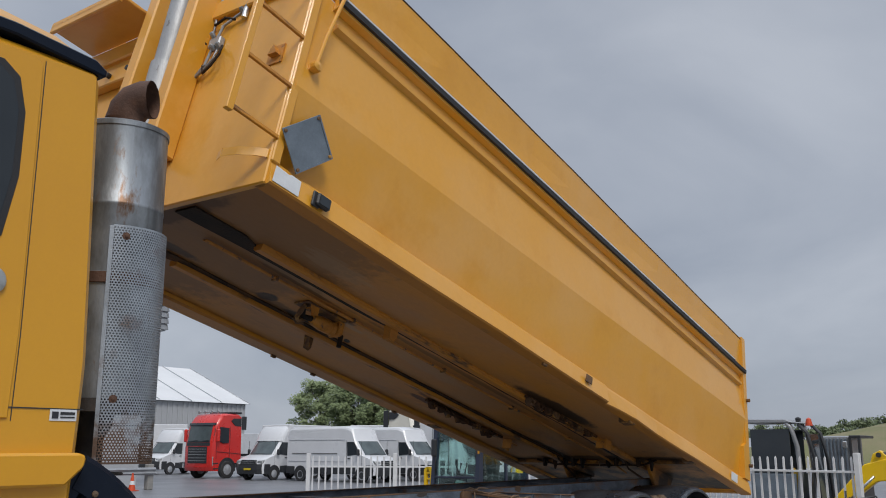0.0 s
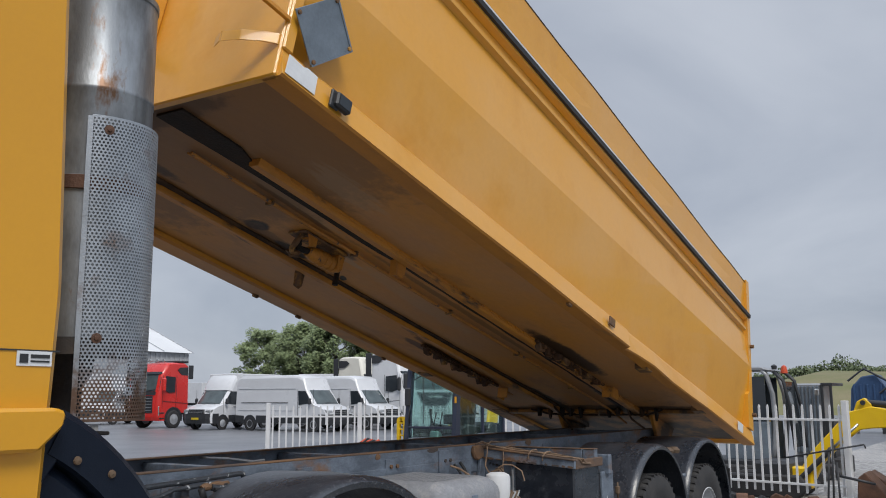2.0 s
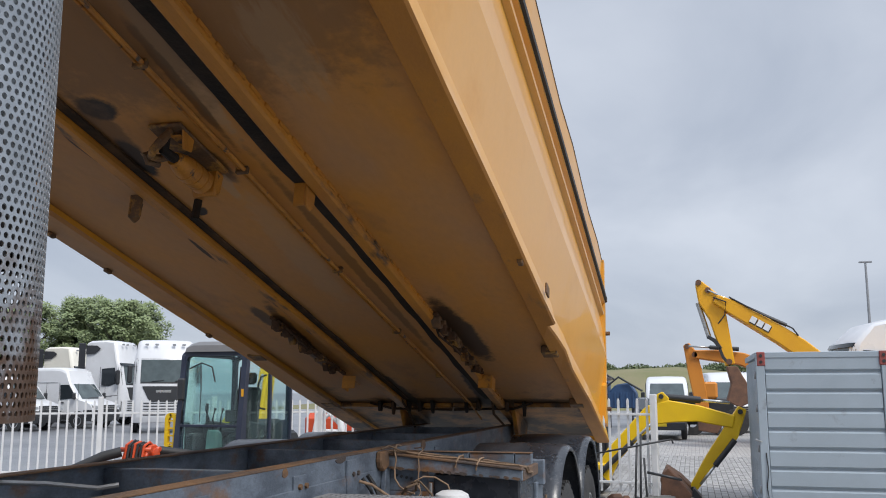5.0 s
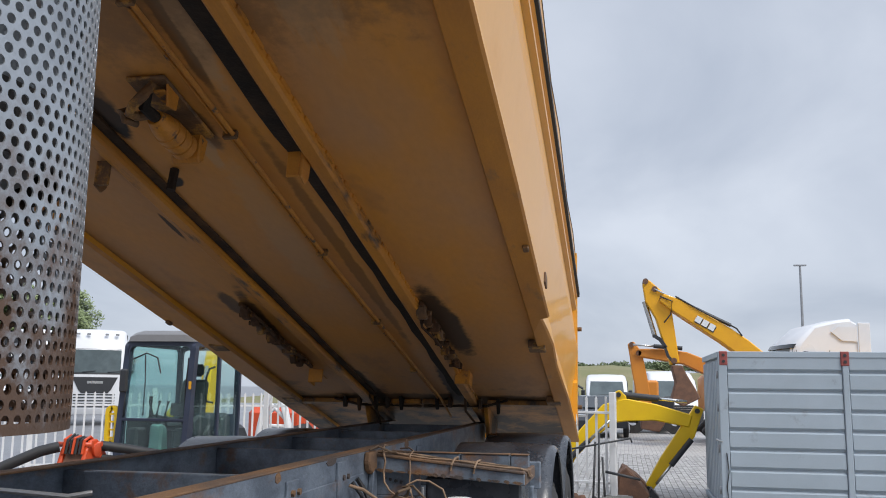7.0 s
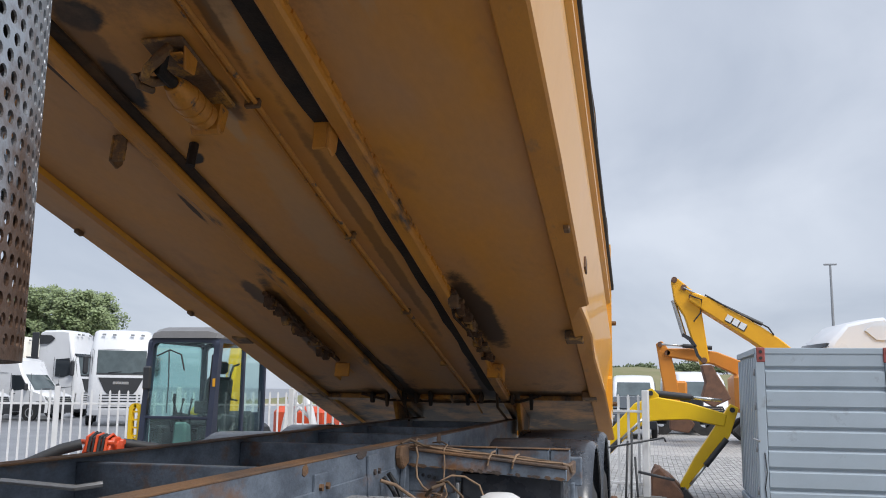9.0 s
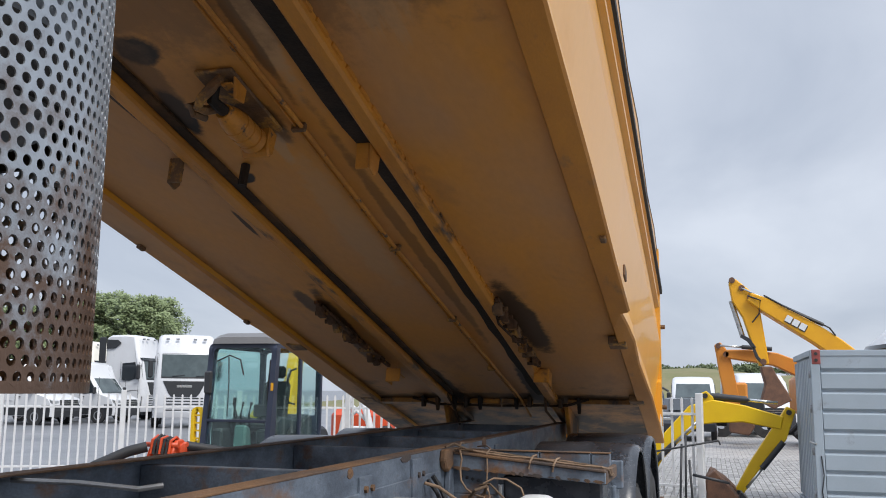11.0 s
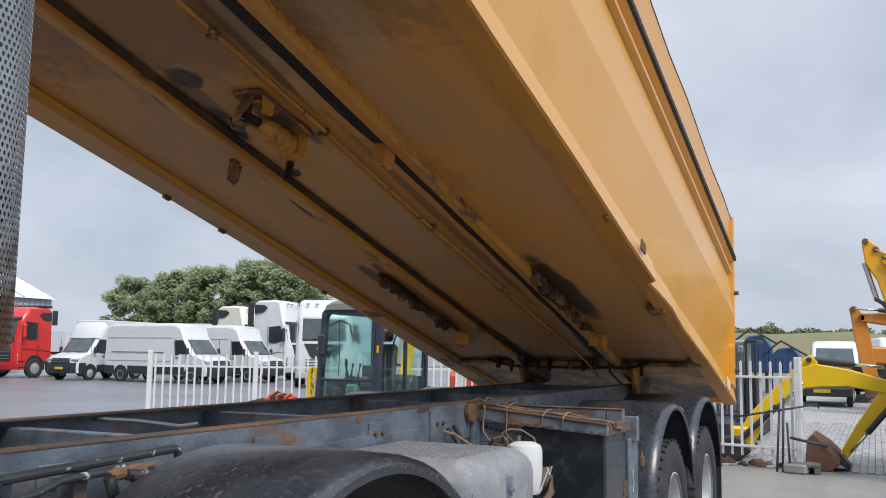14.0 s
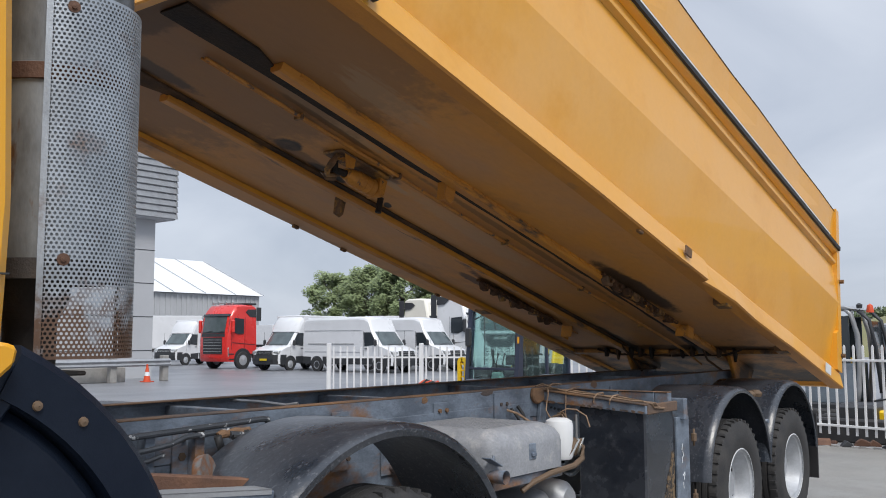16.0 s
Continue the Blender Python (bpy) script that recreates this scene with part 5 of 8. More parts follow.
# shield: a bent sheet with rows of round holes
SR, A0, A1, SZ0, SZ1, PITCH = MR + 0.026, -126.0, 4.0, 1.645, 2.815, 0.0155
cols = int(SR * radians(A1 - A0) / PITCH)
rows = int((SZ1 - SZ0) / (PITCH * 0.866))
verts, faces = [], []


def on_sheet(a, z, depth=0.0):
    t = radians(A0) + a / SR
    return (MX + (SR - depth) * math.cos(t), MY + (SR - depth) * math.sin(t), z)


for j in range(rows):
    for i in range(cols - (j % 2)):
        ca, cz = (i + 0.5 + 0.5 * (j % 2)) * PITCH, SZ0 + (j + 0.5) * PITCH * 0.866
        base = len(verts)
        for k in range(12):
            t = math.pi * 2 * k / 12 + math.pi / 2
            hexr = PITCH * 0.5774 if k % 2 == 0 else PITCH * 0.5
            verts.append(on_sheet(ca + hexr * math.cos(t), cz + hexr * math.sin(t)))
        for dpt in (0.0, 0.0018):
            for k in range(12):
                t = math.pi * 2 * k / 12 + math.pi / 2
                verts.append(on_sheet(ca + 0.0049 * math.cos(t), cz + 0.0049 * math.sin(t), dpt))
        for k in range(12):
            n = (k + 1) % 12
            faces.append((base + k, base + n, base + 12 + n, base + 12 + k))
            faces.append((base + 12 + k, base + 12 + n, base + 24 + n, base + 24 + k))
me = bpy.data.meshes.new("heat_shield")
me.from_pydata(verts, [], faces)
me.materials.append(PERF)
shield = new("heat_shield", me)
shield.parent = truck
tagged(shield, "perforated heat shield with a rusty foot")
bm = B()
wide = cols * PITCH
for a in (-0.016, wide - 0.004):
    loft(bm, [[on_sheet(a, z), on_sheet(a + 0.020, z), on_sheet(a + 0.020, z, 0.003), on_sheet(a, z, 0.003)] for z in (SZ0, SZ1)], closed=True, cap=True)
for z in (SZ0 - 0.006, SZ1 - 0.004):
    loft(bm, [[on_sheet(wide * i / 24, z), on_sheet(wide * i / 24, z + 0.010), on_sheet(wide * i / 24, z + 0.010, 0.003), on_sheet(wide * i / 24, z, 0.003)] for i in range(25)], closed=True, cap=True)
part("shield_hem", bm, PERF, shield)
for a, z in ((0.065, 2.765), (0.06, 1.95)):
    bm = B()
    t = math.degrees(radians(A0) + a / SR)
    mm = Matrix.Translation(on_sheet(a, z)) @ Matrix.Rotation(radians(t), 4, "Z") @ Matrix.Rotation(radians(90), 4, "Y")
    lathe(bm, [(0.020, 0.0), (0.020, 0.002), (0.0085, 0.003), (0.0085, 0.009), (0.001, 0.010)], 12, mm)
    part("shield_bolt", bm, PIPE, shield)
bm = B()
bx(bm, MX - 0.08, MX + 0.03, MY - 0.18, MY + 0.1, 1.585, 1.60, 0.005)
bx(bm, MX - 0.02, MX + 0.03, MY - 0.10, MY - 0.02, 1.2, 1.58, 0.008)
part("silencer_bracket", bm, SOOT, truck, "dark silencer bracket")
bm = B()
tube(bm, [(MX - 0.12, MY - 0.05, 1.63), (MX - 0.13, MY - 0.05, 1.5), (MX - 0.2, MY + 0.1, 1.35), (MX - 0.3, MY + 0.3, 1.2)], 0.075, 16)
part("exhaust_downpipe", bm, PIPE, truck)

# cab, of which the rear side is seen
CY, CW = 3.26, 2.40
bm = B()
prof = [(-0.7, 1.2), (1.66, 1.2), (1.69, 1.80), (1.70, 2.1), (1.645, 3.50), (1.62, 3.53), (-0.7, 3.55)]
prism(bm, prof, "y", CY, CY + CW, bevel=0.035)
cab = part("cab", bm, CABYEL, truck, "yellow truck cab with a flush rear side panel")
bm = B()
roof = []
for y, h in ((CY + 0.05, 0.0), (CY + 0.12, 0.10), (CY + 0.4, 0.2), (CY + 1.2, 0.26), (CY + 2.0, 0.2), (CY + CW - 0.05, 0.0)):
    roof.append([(1.60, y, 3.56), (1.585, y, 3.58 + 0.4 * h), (1.45, y, 3.60 + 0.8 * h), (0.9, y, 3.64 + h), (0.0, y, 3.66 + h), (-0.6, y, 3.6 + h), (-0.65, y, 3.56)])
loft(bm, roof, closed=True, cap=True, smooth=True)
part("roof", bm, CABYEL, cab)
bm = B()
prism(bm, [(-0.7, 3.575), (1.2, 3.555), (1.62, 3.505), (1.66, 3.50), (1.665, 3.535), (1.6, 3.575), (1.2, 3.615), (-0.7, 3.635)], "y", CY - 0.012, CY + CW + 0.012, bevel=0.008)
part("gutter", bm, CABPLASTIC, cab, "black roof gutter")
# door skin, seam, window
bm = B()
prism(bm, [(0.2, 1.86), (1.33, 1.84), (1.345, 2.2), (1.335, 3.45), (1.30, 3.49), (0.2, 3.50)], "y", CY - 0.010, CY + 0.002, bevel=0.004)
door = part("door", bm, CABYEL, cab)
bm = B()
prism(bm, [(0.3, 2.55), (1.10, 2.52), (1.22, 2.62), (1.27, 2.9), (1.27, 3.2), (1.23, 3.36), (1.15, 3.42), (0.3, 3.43)], "y", CY - 0.016, CY - 0.009, bevel=0.003)
part("window_seal", bm, RUBBER, door)
bm = B()
prism(bm, [(0.3, 2.58), (1.09, 2.55), (1.19, 2.64), (1.235, 2.9), (1.235, 3.2), (1.20, 3.33), (1.13, 3.39), (0.3, 3.40)], "y", CY - 0.019, CY - 0.0165)
part("window_pane", bm, DARKGLASS, door)
bm = B()
lathe(bm, [(0.001, 0.0), (0.05, 0.0), (0.058, 0.012), (0.045, 0.02), (0.001, 0.02)], 18, pose(1.20, CY - 0.012, 2.42, 90, 0, 0))
part("door_handle", bm, CHROME, door)
bm = B()
prism(bm, [(1.347, 1.83), (1.351, 1.83), (1.358, 2.2), (1.351, 3.48), (1.347, 3.48), (1.354, 2.2)], "y", CY - 0.002, CY + 0.004)
part("door_seam", bm, DARK, cab)
bm = B()
prism(bm, [(-0.7, 1.55), (1.60, 1.55), (1.69, 1.63), (1.70, 1.68), (1.66, 1.695), (-0.7, 1.69)], "y", CY - 0.05, CY + 0.05, bevel=0.012)
part("sill_panel", bm, CABYEL, cab)
bm = B()
bx(bm, -0.7, 1.685, CY - 0.004, CY + 0.02, 1.885, 1.89)
part("panel_seam", bm, DARK, cab)
bm = B()
bx(bm, 1.525, 1.655, CY - 0.004, CY - 0.0015, 1.835, 1.885)
sticker = part("sticker", bm, TAPE, cab, "small white dealer sticker")
bm = B()
bx(bm, 1.535, 1.565, CY - 0.007, CY - 0.0045, 1.845, 1.875)
part("sticker_mark", bm, DARK, sticker)
bm = B()
bx(bm, 1.575, 1.645, CY - 0.007, CY - 0.0045, 1.862, 1.874)
bx(bm, 1.575, 1.645, CY - 0.007, CY - 0.0045, 1.848, 1.854)
part("sticker_line", bm, DARK, sticker)
# black wheel-arch panel behind the front wheel
ARCHX = 1.285
bm = B()
secs = []
for i in range(19):
    a = radians(-8 + 72 * i / 18)
    c, s = math.cos(a), math.sin(a)
    secs.append([(ARCHX + r * c, y, 0.72 + r * s) for r, y in ((0.905, CY + 0.05), (0.91, CY + 0.025), (1.045, CY + 0.02), (1.073, CY + 0.05), (1.077, CY + 0.62), (1.055, CY + 0.62), (0.9, CY + 0.5))])
loft(bm, secs, closed=True, cap=True, smooth=False)
arch = part("wheel_arch", bm, CABPLASTIC, truck, "black plastic wheel-arch panel")
bm = B()
secs = []
for i in range(19):
    a = radians(-8 + 98 * i / 18)
    c, s = math.cos(a), math.sin(a)
    secs.append([(ARCHX + r * c, y, 0.72 + r * s) for r, y in ((0.62, CY + 0.12), (0.64, CY + 0.075), (0.86, CY + 0.06), (0.90, CY + 0.09), (0.88, CY + 0.55), (0.62, CY + 0.55))])
loft(bm, secs, closed=True, cap=True, smooth=False)
part("arch_liner", bm, CABPLASTIC, arch)
bm = B()
prism(bm, [(-0.7, 1.2), (1.5, 1.2), (1.78, 1.58), (1.74, 1.635), (-0.7, 1.635)], "y", CY + 0.03, CY + 0.3, bevel=0.01)
part("arch_shoulder", bm, CABPLASTIC, arch)
for a, r in ((48, 0.985), (12, 0.985), (57, 0.94)):
    bm = B()
    lathe(bm, [(0.016, 0.0), (0.014, 0.008), (0.001, 0.012)], 10, pose(ARCHX + r * math.cos(radians(a)), CY + 0.022, 0.72 + r * math.sin(radians(a)), 90, 0, 0))
    part("arch_bolt", bm, CABLE, arch)
# ---- paved yard under the truck ----
bm = B()
bx(bm, -16.0, 15.4, -14.0, 9.5, -0.05, 0.008)
solid("pavement_worn", bm, DAMP, "worn damp brown-grey yard surface under the truck", "pavement", "structure")
bm = B()
bx(bm, 15.4, 46.0, -14.0, 5.5, -0.05, 0.012)
paved = solid("pavement", bm, PAVING, "pale grey paved yard strip with worn joints", "pavement", "structure")


# ---- fences ----
def make_fence(x0, y0, x1, y1, posts=True, z0=0.12, high=1.42, pitch=0.15):
    """A white bar fence panel between two points with pointed pales, two rails and posts on concrete feet."""
    d = Vector((x1 - x0, y1 - y0, 0))
    n = d.length
    m = Matrix.Translation((x0, y0, 0)) @ Matrix.Rotation(math.atan2(d.y, d.x), 4, "Z")
    f = thing("fence_panel", "white powder-coated steel bar fence panel on concrete feet", "fence", m, "yard fence")
    for z in (z0 + 0.16, z0 + high - 0.24):
        bm = B()
        bx(bm, 0.0, n, -0.016, 0.016, z - 0.018, z + 0.018, 0.003)
        part("rail", bm, FENCEW, f)
    bm = B()
    prism(bm, [(-0.017, z0 + 0.02), (0.017, z0 + 0.02), (0.017, z0 + high - 0.03), (0.0, z0 + high), (-0.017, z0 + high - 0.03)], "y", -0.034, -0.016)
    pale = finish(bm, "pale", FENCEW)
    k = int((n - 0.12) / pitch)
    for i in range(k + 1):
        p = new("pale", pale)
        p.parent = f
        p.matrix_basis = Matrix.Translation((0.5 * (n - k * pitch) + i * pitch, 0, 0))
    if posts:
        for x in (0.0,):
            bm = B()
            bx(bm, x - 0.045, x + 0.045, -0.045, 0.045, z0 - 0.02, z0 + high + 0.06, 0.006)
            part("post", bm, FENCEW, f)
            bm = B()
            bx(bm, x - 0.16, x + 0.16, -0.28, 0.28, 0.012, z0 - 0.02, 0.02)
            part("foot", bm, CONCRETE, f, "grey concrete fence foot")
    return f


line = [(14.6, 14.65), (15.6, 12.9), (16.6, 11.15), (17.6, 9.4), (17.4, 7.4), (16.2, 5.2)]
for (xa, ya), (xb, yb) in zip(line, line[1:]):
    make_fence(xa, ya, xb, yb)
make_fence(15.2, 3.0, 15.75, 5.1, z0=0.16)

# ---- midi excavator cab behind the truck ----
ex = thing("midi_excavator", "dark-framed midi excavator with a glazed cab beside the fence", "excavator")
CX0, CX2, CYA, CYB, CZ0, CZ1 = 12.2, 13.75, 8.28, 9.22, 0.72, 2.28


def bar(pts, r, name, mat, parent, n=6):
    bm = B()
    tube(bm, pts, r, n)
    return part(name, bm, mat, parent)


def ring(a0, a1, b0, b1, r, wide):
    """Outer and inner outline of a frame with rounded corners, as rows of (a, b) in the same order."""
    def loop(x0, x1, z0, z1, rad):
        pts = []
        for cx, cz, start in ((x1 - rad, z1 - rad, 0), (x0 + rad, z1 - rad, 90), (x0 + rad, z0 + rad, 180), (x1 - rad, z0 + rad, 270)):
            pts += [(cx + rad * math.cos(radians(start + q)), cz + rad * math.sin(radians(start + q))) for q in (0, 22.5, 45, 67.5, 90)]
        return pts
    return loop(a0, a1, b0, b1, r), loop(a0 + wide, a1 - wide, b0 + wide, b1 - wide, max(0.02, r - 0.4 * wide))


def ring_frame(bm, outer, inner, place, depth):
    """A solid frame between two outlines; place turns (a, b, depth) into a point."""
    n = len(outer)
    rows = [[bm.verts.new(place(p, d)) for p in line] for line, d in ((outer, 0.0), (outer, depth), (inner, depth), (inner, 0.0))]
    for k in range(4):
        q, t = rows[k], rows[(k + 1) % 4]
        for i in range(n):
            bm.faces.new((q[i], q[(i + 1) % n], t[(i + 1) % n], t[i]))


def lean(z):
    """How far the cab's front leans back at a height."""
    return CX0 - 0.10 + 0.17 * (z - CZ0) / (CZ1 - CZ0)


ROOFGREY = material("dull_brown_grey_roof", (0.17, 0.165, 0.165), 0.4, second=(0.13, 0.127, 0.125), scale=2, fine=0.08)
bm = B()
secs = []
for y, k in ((CYA - 0.03, 0.09), (CYA + 0.02, 0.03), (CYA + 0.14, 0.0), (CYB - 0.14, 0.0), (CYB - 0.02, 0.03), (CYB + 0.03, 0.09)):
    secs.append([(CX0 + 0.02 + k, y, CZ1 - 0.05), (CX0 + 0.05 + k, y, CZ1 + 0.04 - k), (CX0 + 0.22, y, CZ1 + 0.10 - k), (CX2 - 0.15, y, CZ1 + 0.10 - k), (CX2 - k, y, CZ1 + 0.03 - k), (CX2 + 0.02 - k, y, CZ1 - 0.05)])
loft(bm, secs, closed=True, cap=True, smooth=True)
part("cab_roof", bm, ROOFGREY, ex, "grey rounded cab roof")
bm = B()
outer, inner = ring(CYA - 0.03, CYB + 0.03, CZ0, CZ1 - 0.03, 0.10, 0.075)
ring_frame(bm, outer, inner, lambda p, d: Vector((lean(p[1]) + d, p[0], p[1])), 0.10)
bx(bm, lean(CZ0 + 0.5) - 0.002, lean(CZ0 + 0.5) + 0.05, CYA + 0.03, CYB - 0.03, CZ0 + 0.49, CZ0 + 0.525, 0.005)
excab = part("cab_frame", bm, NAVY, ex, "dark navy rounded cab frame")
for y in (CYA, CYB):
    for a, b in ((CX0 + 0.04, CX2),):
        bm = B()
        outer, inner = ring(a, b, CZ0, CZ1 - 0.05, 0.09, 0.055)
        ring_frame(bm, outer, inner, lambda p, d: Vector((p[0], y - 0.025 + d, p[1])), 0.05)
        part("side_frame", bm, NAVY, ex)
bm = B()
outer, inner = ring(CYA, CYB, CZ0, CZ1 - 0.05, 0.09, 0.06)
ring_frame(bm, outer, inner, lambda p, d: Vector((CX2 - 0.06 + d, p[0], p[1])), 0.05)
bx(bm, CX2 - 0.05, CX2 - 0.02, CYA + 0.04, CYB - 0.04, CZ0 + 0.05, CZ0 + 0.55, 0.01)
part("rear_frame", bm, NAVY, ex)
panes = []
for z0, z1 in ((CZ0 + 0.53, CZ1 - 0.10), (CZ0 + 0.07, CZ0 + 0.485)):
    bm = B()
    prism(bm, [(lean(z0) + 0.03, z0), (lean(z0) + 0.036, z0), (lean(z1) + 0.036, z1), (lean(z1) + 0.03, z1)], "y", CYA + 0.04, CYB - 0.04)
    panes.append(part("windscreen" if z0 > CZ0 + 0.3 else "lower_windscreen", bm, GLASS, excab, "greenish windscreen"))
for y in (CYA, CYB):
    for a, b in ((CX0 + 0.09, CX2 - 0.05),):
        bm = B()
        bx(bm, a, b, y - 0.003, y + 0.003, CZ0 + 0.05, CZ1 - 0.10)
        panes.append(part("side_pane", bm, GLASS, excab))
for p in panes:
    p.visible_shadow = False
bm = B()
bx(bm, lean(CZ0 + 0.95) - 0.012, lean(CZ0 + 0.95), CYA - 0.02, CYA + 0.015, CZ0 + 0.9, CZ0 + 1.0, 0.003)
part("warning_sticker", bm, AMBER, ex, "small amber sticker")
bm = B()
bx(bm, lean(CZ0 + 1.05) - 0.10, lean(CZ0 + 1.05) - 0.04, CYB - 0.10, CYB + 0.01, CZ0 + 0.85, CZ0 + 1.15, 0.02)
part("mirror", bm, DARK, ex)
bar([(lean(CZ0 + 0.7) - 0.03, CYB - 0.07, CZ0 + 0.55), (lean(CZ0 + 0.8) - 0.05, CYB - 0.08, CZ0 + 0.72), (lean(CZ0 + 0.9) - 0.03, CYB - 0.07, CZ0 + 0.9)], 0.014, "grab_handle", DARK, ex)
# yellow oval grille on the far corner of the deck
bm = B()
outer, inner = ring(CYB + 0.04, CYB + 0.22, 0.90, 1.40, 0.08, 0.05)
ring_frame(bm, outer, inner, lambda p, d: Vector((CX0 + 0.0 + d, p[0], p[1])), 0.06)
for z in (0.98, 1.08, 1.18, 1.28):
    bx(bm, CX0 + 0.015, CX0 + 0.04, CYB + 0.06, CYB + 0.20, z, z + 0.022)
part("lamp_guard", bm, LEMON, ex, "yellow oval lamp guard")
bm = B()
bx(bm, CX0 + 0.02, CX2 - 0.06, CYA + 0.05, CYB - 0.05, CZ0 + 0.01, CZ0 + 0.07, 0.01)
part("cab_floor", bm, DARK, ex)
bm = B()
bx(bm, CX0 + 0.10, CX2 - 0.06, CYB - 0.045, CYB - 0.03, CZ0 + 0.06, CZ0 + 0.50, 0.01)
part("door_lining", bm, DARK, ex)
# driver's seat with cushion, backrest, headrest and arm consoles
seat = bm = B()
prism(bm, [(CX0 + 0.60, CZ0 + 0.07), (CX0 + 1.02, CZ0 + 0.07), (CX0 + 0.98, CZ0 + 0.34), (CX0 + 0.64, CZ0 + 0.34)], "y", CYA + 0.30, CYB - 0.30, bevel=0.03)
seat = part("seat", bm, DARK, ex, "dark operator's seat")
bm = B()
prism(bm, [(CX0 + 0.52, CZ0 + 0.36), (CX0 + 1.02, CZ0 + 0.33), (CX0 + 1.03, CZ0 + 0.45), (CX0 + 0.55, CZ0 + 0.48)], "y", CYA + 0.24, CYB - 0.24, bevel=0.045)
part("cushion", bm, DARK, seat)
bm = B()
prism(bm, [(CX0 + 0.94, CZ0 + 0.42), (CX0 + 1.06, CZ0 + 0.42), (CX0 + 1.16, CZ0 + 1.02), (CX0 + 1.06, CZ0 + 1.04)], "y", CYA + 0.27, CYB - 0.27, bevel=0.045)
part("backrest", bm, DARK, seat)
bm = B()
prism(bm, [(CX0 + 1.07, CZ0 + 1.07), (CX0 + 1.15, CZ0 + 1.07), (CX0 + 1.18, CZ0 + 1.24), (CX0 + 1.09, CZ0 + 1.25)], "y", CYA + 0.36, CYB - 0.36, bevel=0.035)
part("headrest", bm, DARK, seat)
for y, sy in ((CYA + 0.17, -1), (CYB - 0.17, 1)):
    bm = B()
    prism(bm, [(CX0 + 0.46, CZ0 + 0.30), (CX0 + 0.98, CZ0 + 0.07), (CX0 + 1.05, CZ0 + 0.50), (CX0 + 0.52, CZ0 + 0.56), (CX0 + 0.42, CZ0 + 0.50)], "y", y - 0.06, y + 0.06, bevel=0.025)
    console = part("arm_console", bm, DARK, ex)
    bar([(CX0 + 0.48, y, CZ0 + 0.54), (CX0 + 0.45, y, CZ0 + 0.66), (CX0 + 0.42, y - 0.01 * sy, CZ0 + 0.72), (CX0 + 0.41, y - 0.02 * sy, CZ0 + 0.80)], [0.035, 0.014, 0.026, 0.022], "joystick", RUBBER, console, 10)
# foot well: dash panel, travel pedals and levers
bm = B()
prism(bm, [(CX0 + 0.06, CZ0 + 0.07), (CX0 + 0.30, CZ0 + 0.07), (CX0 + 0.24, CZ0 + 0.42), (CX0 + 0.10, CZ0 + 0.46)], "y", CYA + 0.40, CYB - 0.36, bevel=0.03)
part("foot_console", bm, GREENSEAT, ex, "grey-green foot console")
for y in (CYA + 0.16, CYB - 0.14):
    bm = B()
    bx(bm, CX0 + 0.05, CX0 + 0.30, y - 0.08, y + 0.08, CZ0 + 0.07, CZ0 + 0.40, 0.03)
    part("side_console", bm, DARK, ex)
for y in (CYA + 0.42, CYB - 0.40):
    bar([(CX0 + 0.24, y, CZ0 + 0.40), (CX0 + 0.20, y, CZ0 + 0.58), (CX0 + 0.26, y, CZ0 + 0.74)], [0.014, 0.014, 0.02], "travel_lever", RUBBER, ex, 8)
bm = B()
bx(bm, CX0 + 0.12, CX0 + 0.17, CYA + 0.12, CYA + 0.32, CZ0 + 0.56, CZ0 + 0.72, 0.015)
monitor = part("monitor", bm, DARK, ex)
bar([(CX0 + 0.15, CYA + 0.2, CZ0 + 0.57), (CX0 + 0.14, CYA + 0.12, CZ0 + 0.40)], 0.015, "monitor_stalk", DARK, monitor, 8)
# rear shelf, heater box and black ducts behind the seat
bm = B()
prism(bm, [(CX2 - 0.42, CZ0 + 0.07), (CX2 - 0.07, CZ0 + 0.07), (CX2 - 0.07, CZ0 + 0.52), (CX2 - 0.20, CZ0 + 0.58), (CX2 - 0.36, CZ0 + 0.50)], "y", CYA + 0.08, CYB - 0.08, bevel=0.03)
part("rear_shelf", bm, DARK, ex)
for k in range(4):
    bar([(CX0 + 0.62 + 0.1 * k, CYA + 0.07, CZ0 + 0.08), (CX0 + 0.66 + 0.12 * k, CYA + 0.08, CZ0 + 0.30 + 0.06 * (k % 2)), (CX0 + 0.80 + 0.1 * k, CYA + 0.08, CZ0 + 0.42 - 0.05 * (k % 3))], 0.03, "duct", RUBBER, ex, 8)
# door on the near side: middle post, bent grab rail, rear half-light
bm = B()
bx(bm, CX0 + 0.80, CX0 + 0.86, CYA - 0.028, CYA + 0.022, CZ0 + 0.05, CZ1 - 0.09, 0.008)
part("door_post", bm, NAVY, ex)
bar([(CX0 + 0.76, CYA + 0.04, CZ0 + 0.72), (CX0 + 0.60, CYA + 0.05, CZ0 + 0.74), (CX0 + 0.55, CYA + 0.05, CZ0 + 0.82), (CX0 + 0.56, CYA + 0.05, CZ0 + 1.06), (CX0 + 0.64, CYA + 0.05, CZ0 + 1.17), (CX0 + 0.78, CYA + 0.04, CZ0 + 1.20)], 0.014, "grab_rail", RUBBER, ex, 8)
bar([(CX0 + 0.02, CYA + 0.06, CZ0 + 0.62), (CX0 + 0.03, CYA + 0.07, CZ0 + 0.95), (CX0 + 0.06, CYA + 0.06, CZ0 + 1.3)], 0.012, "grab_rail", RUBBER, ex, 8)
